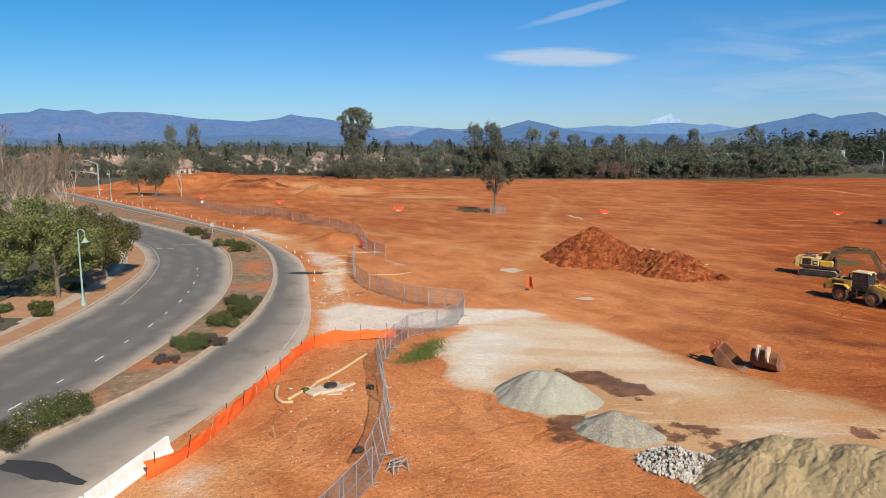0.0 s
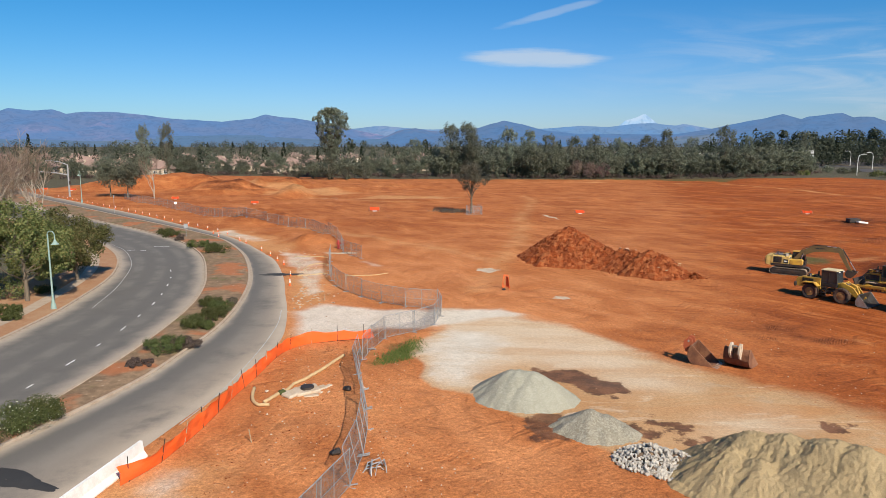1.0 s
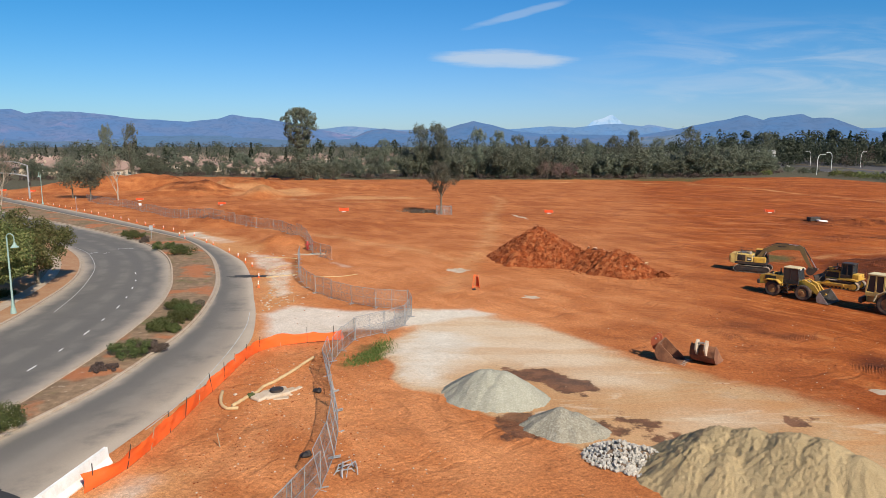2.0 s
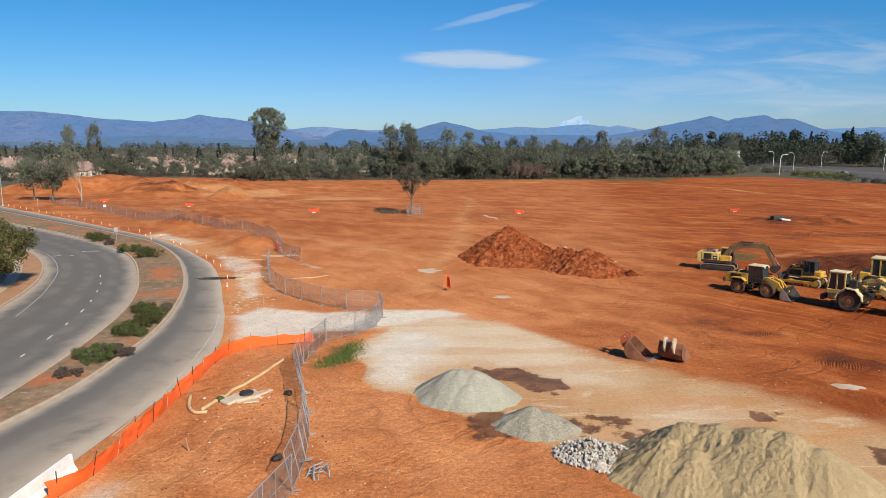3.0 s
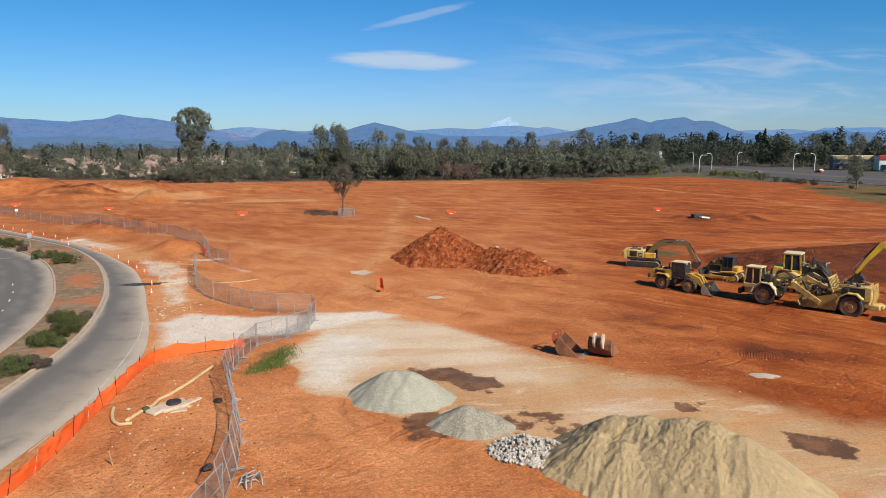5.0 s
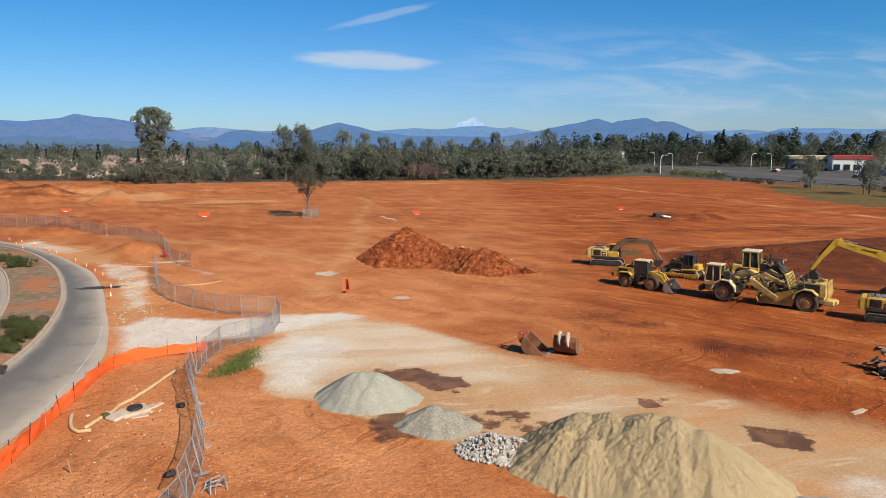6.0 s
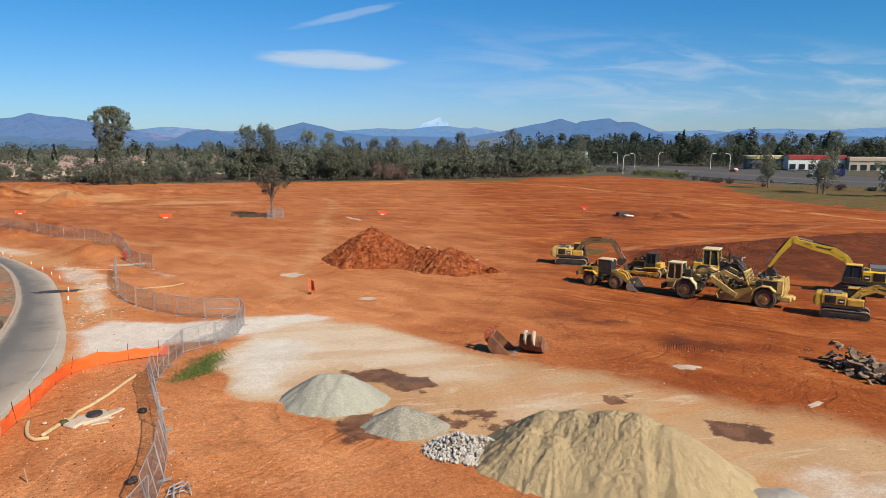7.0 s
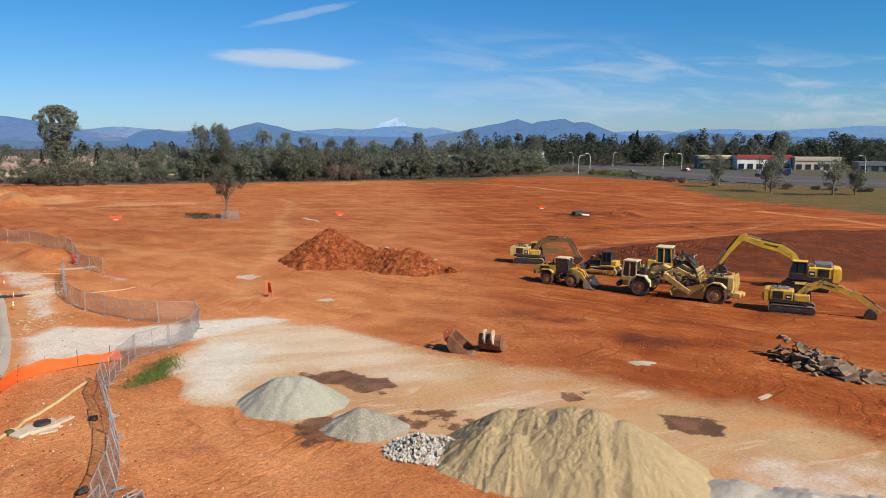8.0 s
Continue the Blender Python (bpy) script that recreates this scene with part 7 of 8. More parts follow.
def tree(name, label, kind, at, height, wide, seed, leaf, count, mat, bark_mat, group="", base=0.25, n_clump=26, clump=0.2, limbs=10, hollow=0.35, tight=False):
    """kind of crown: round, fan or brush."""
    rs = np.random.RandomState(seed)
    tr = thing(name, label, "tree", group, at=(*at, ground_at(*at)))
    cz, ch = height * (1 + base) / 2, height * (1 - base) / 2
    if kind == "fan":
        t = rs.rand(n_clump) ** 0.75
        a = rs.rand(n_clump) * 6.283
        rad = wide / 2 * np.interp(t, [0, 0.3, 0.6, 0.82, 0.94, 1], [0.2, 0.5, 0.85, 0.9, 0.66, 0.3]) * np.sqrt(rs.rand(n_clump)) * rs.uniform(0.85, 1.1, n_clump)
        c = np.stack([rad * np.cos(a), rad * np.sin(a), height * (base + (0.96 - base) * t)], 1)
        rr = wide * clump * (0.6 + 0.7 * rs.rand(n_clump))
    elif kind == "brush":
        t = rs.rand(n_clump) ** 0.85
        a = rs.rand(n_clump) * 6.283
        rad = wide / 2 * np.interp(t, [0, 0.3, 0.6, 0.85, 1], [0.4, 0.8, 1.0, 0.85, 0.35]) * np.sqrt(rs.rand(n_clump)) * rs.uniform(0.8, 1.15, n_clump)
        c = np.stack([rad * np.cos(a), rad * np.sin(a), height * (base + (0.97 - base) * t)], 1)
        rr = wide * clump * (0.6 + 0.7 * rs.rand(n_clump))
    else:
        c, rr = clumps(rs, n_clump, (0, 0, cz), (wide / 2 * 0.82, wide / 2 * 0.82, ch * 0.85), wide * clump, hollow=hollow)
    tips = c[rs.permutation(len(c))[:limbs]]
    wood(rs, height * 0.62, 0.022 * height + 0.05, tips).part("trunk", bark_mat, tr)
    ob = new("crown", quads_mesh("crown", leaf_quads(rs, c, rr, count, leaf, flat=1.7 if kind == "brush" else 1.0, tight=tight), mat))
    ob.parent = tr
    return tr


def bare_tree(label, at, height, seed, levels=4, spread_=0.5, mat=None, group=""):
    """A leafless tree that forks again and again."""
    rs = np.random.RandomState(seed)
    tr = thing("bare_tree", label, "tree", group, at=(*at, ground_at(*at)))
    main, fine = Shape(), Shape()

    def grow(p, d, length, r, lv):
        pts, q = [p], p
        for _ in range(3):
            d = d + rs.normal(size=3) * 0.13 + np.array([0, 0, 0.06])
            d /= np.linalg.norm(d)
            q = q + d * length / 3
            pts.append(q)
        r = max(r, 0.022)
        (main if lv > 1 else fine).tube(pts, r, 6 if lv > 2 else (4 if lv > 0 else 3), r * 0.55)
        if lv:
            for i in range(rs.randint(3, 5) if lv > 1 else 5):
                s = rs.normal(size=3)
                s -= s.dot(d) * d
                nd = d + s / np.linalg.norm(s) * spread_ * rs.uniform(0.6, 1.3)
                grow(pts[rs.randint(1, 4)] if i else q, nd / np.linalg.norm(nd), length * rs.uniform(0.55, 0.8), r * 0.5, lv - 1)

    grow(np.array([0, 0, -0.2]), np.array([0, 0, 1.0]), height * 0.36, height * 0.013 + 0.03, levels)
    main.part("trunk", mat or PALE_BARK, tr)
    fine.part("branchwork", TWIG, tr, kind="stuff")
    return tr


def shrub(name, label, at, wide, tall, seed, mat=None, count=900, leaf=0.11, group="", bloom=False, z=0.1):
    rs = np.random.RandomState(seed)
    sh = thing(name, label, "shrub", group, at=(*at, z))
    c, rr = clumps(rs, 34, (0, 0, tall * 0.44), (wide * 0.36, wide * 0.36, tall * 0.36), min(wide * 0.15, tall * 0.3), hollow=0.3)
    s = Shape()
    for tip in c[:6]:
        s.tube([(0, 0, -0.05), tip * 0.6, tip], 0.03, 5, 0.01)
    s.part("stem", BARK, sh)
    ob = new("leaves", quads_mesh("leaves", leaf_quads(rs, c, rr, count, leaf, up=0.6), mat or SHRUB))
    ob.parent = sh
    if bloom:
        fl = new("blossom", quads_mesh("blossom", leaf_quads(rs, c, rr * 1.12, 150, 0.10, up=1.0, tight=True), BLOSSOM))
        fl.parent = sh
    return sh


# verge trees
tree("verge_tree", "broad green evergreen tree with a short trunk on the verge", "round", (-37.6, 66.3), 9.5, 10.4, 1, 0.21, 26000, GREEN, BARK, base=0.16, n_clump=85, clump=0.085, limbs=14, hollow=0.5)
tree("verge_tree", "broad green evergreen tree shading the footpath", "round", (-37.8, 76.5), 7.8, 9.2, 2, 0.21, 21000, GREEN, BARK, base=0.14, n_clump=75, clump=0.085, limbs=12, hollow=0.5)
tree("verge_tree", "green evergreen tree at the edge of the verge", "round", (-45.0, 67.5), 10.4, 11.5, 3, 0.24, 18000, GREEN, BARK, base=0.2, n_clump=70, clump=0.10, hollow=0.5)
for i, (x, y, h) in enumerate(((-58, 99, 15), (-52, 97, 12.5), (-64, 101, 15.5), (-62, 112, 14), (-72, 118, 15), (-54, 88, 13), (-66, 92, 15), (-80, 130, 14))):
    bare_tree("tall leafless tree with pale branching limbs", (x, y), h * 1.22, 40 + i, 5, 0.5, group="leafless trees by the road")
tree("dark_oak", "dark oak with an uneven crown at the site's edge", "round", (-81.5, 197), 10.5, 9, 4, 0.45, 3200, OAK, BARK, base=0.3, n_clump=24, limbs=8)
tree("dark_oak", "dark oak leaning over the far fence", "round", (-88, 201), 9.5, 8, 5, 0.45, 2600, OAK, BARK, base=0.3, n_clump=22, limbs=8)
bare_tree("slender leafless tree with a pale trunk", (-73.5, 195), 14.5, 61, 4, 0.4)
# the lone tree on the clay
tree("lone_tree", "lone grey-green tree with a twisted trunk on bare clay", "round", (11.3, 150), 11.9, 9.3, 7, 0.22, 6800, LONE, BARK, base=0.36, n_clump=46, clump=0.085, limbs=44, hollow=0.2)

# cut branches lying beside it
rs = np.random.RandomState(71)
cut = thing("brush_pile", "dark pile of cut branches by the lone tree", "brush pile", at=(6.9, 152.5, ground_at(6.9, 152.5)))
s = Shape()
for _ in range(60):
    a, x, y = rs.rand() * 6.283, rs.normal() * 1.7, rs.normal() * 0.9
    s.tube([(x, y, 0.05), (x + math.cos(a), y + 0.5 * math.sin(a), 0.3 + 0.7 * rs.rand())], 0.05, 4, 0.02)
s.part("branches", BARK, cut, kind="stuff")
ob = new("dead_leaves", quads_mesh("dead_leaves", leaf_quads(rs, np.column_stack([rs.normal(size=20) * 1.8, rs.normal(size=20) * 0.8, np.full(20, 0.3)]), np.full(20, 0.7), 900, 0.3, flat=0.6), PURPLE))
ob.parent = cut

# median and verge shrubs
for i, (x, y, w, h, kind) in enumerate(((-21.9, 32.4, 2.2, 1.5, 1), (-21.1, 35.2, 2.5, 1.7, 1), (-20.3, 37.0, 1.8, 1.5, 1), (-23.2, 30.4, 1.8, 1.1, 1), (-18.4, 49.0, 2.8, 1.3, 0), (-17.3, 50.2, 1.8, 1.0, 2), (-19.0, 46.0, 1.6, 0.5, 2), (-18.4, 55.7, 2.0, 1.1, 0), (-17.3, 55.6, 1.1, 0.8, 0), (-17.9, 58.8, 2.2, 1.1, 0), (-18.0, 61.5, 2.4, 1.2, 0), (-19.4, 63.4, 2.2, 1.1, 0), (-17.6, 64.2, 1.0, 0.7, 2), (-31.8, 101, 3.6, 1.3, 0), (-29.4, 98.5, 2.4, 1.1, 0), (-27.8, 95.5, 2.8, 1.2, 0), (-40.6, 113, 4.0, 1.4, 0), (-37.4, 108.5, 1.6, 1.0, 2), (-42.5, 116.4, 2.4, 1.1, 0), (-34.8, 58.8, 1.3, 0.8, 0), (-36.4, 61.5, 1.8, 0.9, 0), (-37.7, 56.5, 1.6, 0.8, 2), (-35.4, 52.2, 1.5, 0.7, 2), (-37.9, 70, 1.6, 0.9, 0), (-39.8, 60.0, 2.0, 1.2, 0))):
    shrub("shrub", ("clipped green shrub planted in bare soil", "rounded green shrub dotted with white blossom", "low dry purplish shrub in bare soil")[kind], (x, y), w * 1.45, h * 0.9, 200 + i, (SHRUB, SHRUB, PURPLE)[kind], 7000 if y < 70 else 2000, 0.085 if y < 70 else 0.16, "shrubs along the road", kind == 1, 0.14)

# grass tuft strip by the fence
rs = np.random.RandomState(77)
pts = []
for _ in range(3200):
    t, u = rs.rand(), rs.rand()
    x, y = -3.2 + 2.9 * t + 0.5 * u + 0.3 * rs.normal(), 46 + 6.0 * t - 2.4 * u * (0.3 + t) + 0.45 * rs.normal()
    h, a = 0.06 + 0.16 * rs.rand(), rs.rand() * 6.283
    z, w = 0.0, 0.03
    c, s = math.cos(a), math.sin(a)
    pts += [(x - w * c, y - w * s, z), (x + w * c, y + w * s, z), (x + 0.1 * s + w * c * 0.3, y - 0.1 * c, h), (x + 0.1 * s - w * c * 0.3, y - 0.1 * c, h)]
tagged(new("grass", quads_mesh("grass", np.array(pts), BLADE)), "tufts of green weeds along the fence", "grass", kind="stuff")

# ---- the belt of oaks and pines behind the site ----
PROTO = [tree("oak_tree", "grey-green oak in the wooded belt behind the site", "round", (0, 320 + 4 * i), 12 + i % 3, 10 + i % 4, 300 + i, 0.64, 2200, OAK, BARK, "trees in the wooded belt", 0.0, 34 + 4 * i, 0.13, limbs=6, hollow=0.5) for i in range(6)]
PINE = [tree("grey_pine", "tall grey pine rising above the wooded belt", "brush", (0, 340 + 4 * i), 22, 8.4, 320 + i, 0.40, 6000, GREY_PINE, BARK, "tall pines in the belt", 0.2, 120, 0.10, limbs=14) for i in range(3)]
rs = np.random.RandomState(9)


def plant(proto, x, y, k, first):
    m = pose(x, y, ground_at(x, y) - 0.15, 0, 0, rs.rand() * 360) @ Matrix.Diagonal((k * 1.2, k * 1.2, k, 1))
    if proto in first:
        first.discard(proto)
        proto.matrix_basis = m
        return proto
    ob = copy_thing(proto, Matrix.Identity(4))
    ob.matrix_basis = m
    return ob


fresh = set(PROTO + PINE)
EDGE = spline([(-190, 300), (-150, 300), (-118, 345), (-74, 338), (-20, 318), (51, 306), (115, 309), (165, 322), (200, 352)], 2.0)
for i in range(310):
    p = EDGE[rs.randint(len(EDGE))]
    back = 62 * rs.rand() ** 1.3
    x, y = p[0] + back * (p[0] / 330) * 0.6 + rs.normal() * 2, p[1] + back
    if x < -40 and back > 25:
        continue
    low = 0.56 if x < -46 else (0.58 if x < -22 else (0.74 if x < 4 else 0.92))
    plant(PROTO[i % 6], x, y, low * (0.7 + (0.9 if x < -46 else 0.5) * rs.rand() ** (2.5 if x < -46 else 1)), fresh)
for bearing, dist, top in ((7.2, 322, 22.5), (9.0, 330, 22), (4.4, 318, 20.5), (2.6, 322, 24), (4.0, 322, 24.6), (10.6, 330, 20), (12.5, 340, 19), (18.3, 340, 20), (19.6, 345, 22.5), (23.8, 350, 24), (16.0, 335, 18), (29.2, 420, 22), (25.5, 390, 19), (-0.3, 330, 18), (14.2, 335, 19.5), (21.5, 360, 18.5), (38.5, 560, 22), (43, 500, 23), (40.3, 560, 24), (47.5, 480, 24)):
    b = radians(bearing)
    ob = plant(PINE[int(dist) % 3], dist * math.sin(b), dist * math.cos(b), top / 22 * rs.uniform(0.97, 1.03), fresh)
tree("tall_pine", "very tall grey pine with a broad rounded crown", "fan", (-37.6, 302), 31, 17.5, 351, 0.40, 32000, GREY_PINE, BARK, base=0.28, n_clump=420, clump=0.05, limbs=60)
for x, y, k in ((-45, 299, 0.62), (-31, 300, 0.75), (-38.5, 298, 0.72), (-52, 303, 0.55), (-24, 303, 0.7)):
    plant(PROTO[int(-x) % 6], x, y, k, fresh)

for bearing, dist, top in ((-21.2, 285, 22.5), (-19.6, 285, 23)):
    ob = plant(PINE[1], dist * math.sin(radians(bearing)), dist * math.cos(radians(bearing)), top / 22, fresh)
    ob.scale = (0.75, 0.75, top / 22)

# dry brush along the foot of the belt
pts = []
rs = np.random.RandomState(15)
c = np.array([EDGE[i] + np.array([rs.normal() * 2, -3 + rs.normal() * 2.5]) for i in rs.randint(0, len(EDGE), 420)])
c3 = np.column_stack([c, 0.4 + 0.9 * rs.rand(len(c))])
brush = new("brush", quads_mesh("brush", leaf_quads(rs, c3, 0.8 + 1.4 * rs.rand(len(c)), 16000, 0.5, flat=0.7), PURPLE))
tagged(brush, "dry grey brush along the edge of the wood", "brush", kind="stuff")


# ---- far woods and the town between them ----
def far_wood(name, label, n, seed, place, mat, leaf, per, size, flat=1.0):
    rs = np.random.RandomState(seed)
    out = []
    for i in range(n):
        x, y, h, w = place(rs)
        k = 8
        up = rs.rand(k)
        side = w * 0.30 * (1.1 - up)
        cc = np.array([x, y, 0]) + np.stack([rs.normal(size=k) * side, rs.normal(size=k) * side, h * (0.18 + 0.62 * up)], 1)
        out.append(leaf_quads(rs, cc, w * 0.30 * (1.25 - 0.6 * up), per, leaf * h / 10, flat=flat, tight=True))
    return tagged(new(name, quads_mesh(name, np.concatenate(out), mat)), label, "woods", kind="stuff")


def far_conifers(label, n, seed, place, leaf, per):
    """Narrow cones of needles, close-set."""
    rs = np.random.RandomState(seed)
    out = []
    for i in range(n):
        x, y, h, w = place(rs)
        w *= rs.uniform(0.42, 0.75)
        t = rs.rand(per) ** 0.8
        a = rs.rand(per) * 6.283
        r = w / 2 * (1.03 - t) * (0.5 + 0.5 * rs.rand(per))
        p = np.stack([x + r * np.cos(a), y + r * np.sin(a), h * (0.06 + 0.94 * t)], 1)
        out.append(leaf_quads(rs, p, np.full(per, 0.05), per, leaf * h / 12))
    return tagged(new("far_woods", quads_mesh("far_woods", np.concatenate(out), CONIFER)), label, "woods", kind="stuff")


def bearing_place(b0, b1, r0, r1, h0, h1, broad=1.0):
    def f(rs):
        b, r = radians(rs.uniform(b0, b1)), r0 + (r1 - r0) * rs.rand() ** 1.4
        h = h0 + (h1 - h0) * rs.rand() ** 1.8
        return r * math.sin(b), r * math.cos(b), h, h * broad * rs.uniform(0.6, 1.05)
    return f


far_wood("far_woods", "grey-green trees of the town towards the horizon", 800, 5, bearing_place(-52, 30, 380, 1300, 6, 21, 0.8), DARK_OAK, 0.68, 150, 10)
far_wood("far_woods", "olive trees of the town among the houses", 300, 25, bearing_place(-52, 12, 358, 800, 5, 12, 1.0), OAK, 0.6, 200, 10)
far_wood("far_woods", "grey-green trees behind the shops", 380, 15, bearing_place(22, 66, 640, 1500, 14, 29, 0.85), EVERGREEN, 0.8, 140, 10)
far_conifers("dark conifers scattered among the houses", 110, 6, bearing_place(-45, 32, 400, 1200, 8, 20), 0.8, 240)
far_wood("far_woods", "leafless pale trees among the houses", 380, 7, bearing_place(-52, 28, 360, 1300, 4, 13, 1.0), DRY_CROWN, 0.55, 140, 10)
far_conifers("dark conifers rising behind the shops", 26, 16, bearing_place(30, 62, 560, 760, 19, 28), 0.7, 420)
far_wood("far_woods", "bands of trees out on the plain", 1000, 8, bearing_place(-60, 70, 1300, 3200, 10, 25, 1.5), FAR_LEAF, 1.2, 70, 10)
far_wood("far_woods", "trees beyond the left side of the road", 120, 9, bearing_place(-58, -31.5, 150, 420, 7, 13), OAK, 0.55, 320, 10)
far_wood("far_woods", "trees along the highway's far side", 230, 10, bearing_place(26, 66, 545, 700, 14, 31, 0.8), EVERGREEN, 0.6, 480, 10)
far_wood("far_woods", "leafless reddish trees among the evergreens", 70, 18, bearing_place(12, 60, 520, 700, 8, 16, 1.0), PURPLE, 0.5, 220, 10)

for i, (b, r, h) in enumerate(((13.0, 309, 8.5), (14.0, 306, 7.5), (14.8, 307, 6.5))):
    tree("budding_tree", "reddish budding tree at the end of the wood", "round", (r * math.sin(radians(b)), r * math.cos(radians(b))), h, h * 1.05, 570 + i, 0.4, 1300, RED_TWIG, BARK, "budding trees", 0.1, 26, 0.17, limbs=14)

# ---- street furniture ----
def lamp_post(label, at, tall, turn, group=""):
    l = thing("street_lamp", label, "street lamp", group, at=(*at, 0.1), turn=turn)
    Shape().cyl((0, 0, 0), (0, 0, 0.5), 0.26, 0.2, 14).cyl((0, 0, 0.5), (0, 0, 0.9), 0.16, 0.12, 14).part("base", TEAL, l)
    Shape().cyl((0, 0, 0.9), (0, 0, tall - 0.3), 0.095, 0.06, 12).part("pole", TEAL, l)
    arc = [(0.32 - 0.36 * math.cos(a), 0, tall - 0.35 + 0.36 * math.sin(a)) for a in np.linspace(0, math.pi, 12)]
    Shape().tube([(0, 0, tall - 0.5)] + arc + [(0.68, 0, tall - 0.75)], 0.045, 8).part("arm", TEAL, l)
    bell = [(0.06, 0.0), (0.1, -0.1), (0.16, -0.25), (0.3, -0.42), (0.36, -0.46), (0.33, -0.46), (0.14, -0.25), (0.05, -0.02)]
    Shape().lathe(bell, 16, pose(0.68, 0, tall - 0.72, 90, 0, 0)).part("shade", TEAL, l)
    return l


lamp_post("teal street lamp with a hooked arm and bell shade", (-33.4, 62.9), 7.15, -10)
lamp_post("teal street lamp with a hooked arm far along the road", (-86.4, 180.5), 8.0, 150)


def signal_pole(at):
    s = thing("traffic_signal", "grey signal mast with a long arm and a street lamp", "traffic signal", at=(*at, 0.05))
    Shape().cyl((0, 0, 0), (0, 0, 9.2), 0.26, 0.2, 10).part("mast", GALV, s)
    Shape().tube([(0, 0, 6.2), (-3.5, 0.2, 6.8), (-9, 0.4, 7.2)], 0.2, 8, 0.13).part("signal_arm", GALV, s)
    Shape().tube([(0, 0, 9.1), (-2.5, 0, 10.0), (-5.5, 0, 10.3)], 0.15, 8, 0.1).part("lamp_arm", GALV, s)
    Shape().box((-5.6, 0, 10.25), (0.8, 0.3, 0.15), 0.05).part("lamp_head", GALV, s)
    for x, y, z in ((-8.5, 0.3, 6.9), (-5.0, 0.3, 6.7), (0.4, -0.2, 4.0)):
        Shape().box((x, y, z), (0.4, 0.3, 1.1), 0.04).part("signal_head", BLACK_STEEL, s)
    return s


signal_pole((-99.5, 201))


def road_sign(label, at, tall, w, h, turn, mat):
    s = thing("road_sign", label, "road sign", "signs along the road", at=(*at, 0.1), turn=turn)
    Shape().cyl((0, 0, 0), (0, 0, tall), 0.035, n=8).part("post", GALV, s)
    Shape().box((0, -0.05, tall - h / 2), (w, 0.02, h), 0.0).part("sign_plate", mat, s)
    return s


road_sign("grey back of a sign on a thin post", (-37.6, 112.2), 2.2, 0.6, 0.75, 10, GALV)
road_sign("grey sign post seen from its side in the median", (-66, 152), 4.0, 0.25, 0.6, 60, GALV)
road_sign("small white sign on the chain-link fence line", (-56.2, 161.5), 1.7, 0.6, 0.5, 30, WHITE)
for i, (x, y) in enumerate(((-9.2, 65.8), (-8.6, 33.5), (-11.2, 26.8))):
    tagged(Shape().box((x, y, ground_at(x, y) + 0.35), (0.05, 0.05, 0.75), 0.008, turn=10 * i, tilt=(-1) ** i * 8).part("survey_stake", WOOD, None), "thin wooden survey stake in the clay", "stake", "survey stakes on the clay")
hydrant = thing("hydrant", "red hydrant between the fence ends", "hydrant", at=(-11.6, 98.5, ground_at(-11.6, 98.5)))
Shape().cyl((0, 0, 0), (0, 0, 1.1), 0.17, 0.15, 12).cyl((0, 0, 1.1), (0, 0, 1.3), 0.2, 0.08, 12).part("barrel", RED_PAINT, hydrant)
Shape().cyl((-0.3, 0, 0.8), (0.9, 0, 0.85), 0.09, n=10).part("outlet", RED_PAINT, hydrant)
utility = thing("utility_vault", "white lid over a dark utility pit on the clay", "utility vault", at=(82.3, 127, ground_at(82.3, 127)))
Shape().box((0.7, -0.3, 0.25), (1.8, 1.2, 0.3), 0.05, tilt=6).part("lid", WHITE, utility)
Shape().box((-0.3, 0.7, 0.5), (2.2, 1.3, 0.8), 0.1).part("pit_box", BLACK_STEEL, utility)

# lane dashes, each one lying on the carriageway
DASH = spline([(-24.7, 37), (-24.4, 42), (-24.2, 46.5), (-24.2, 51), (-24.3, 55.5), (-24.7, 60.1), (-25.2, 64.8), (-25.95, 69.1), (-27, 73.7), (-28.1, 77.9), (-29.6, 82.2), (-31.4, 86.5)], 0.1)
DASH = even(DASH, int(np.linalg.norm(np.diff(DASH, axis=0), axis=1).sum() / 0.1))
for i in range(5, len(DASH) - 14, 45):
    ribbon("lane_dash", DASH[i:i + (13 if i % 2 else 8)], 0.1, 0.004, 0.031, WHITE_PAINT, "short worn white lane dash", "road marking", 4)
for pts in ([(-41.4, 98.4), (-40.6, 99.1)], [(-39.6, 98.4), (-38.8, 98.7)], [(-39.1, 102.4), (-36.9, 102.5)]):
    ribbon("turn_marking", np.array(pts), 0.16, 0.004, 0.031, WHITE_PAINT, "worn white stroke of a turn arrow", "road marking", 4)


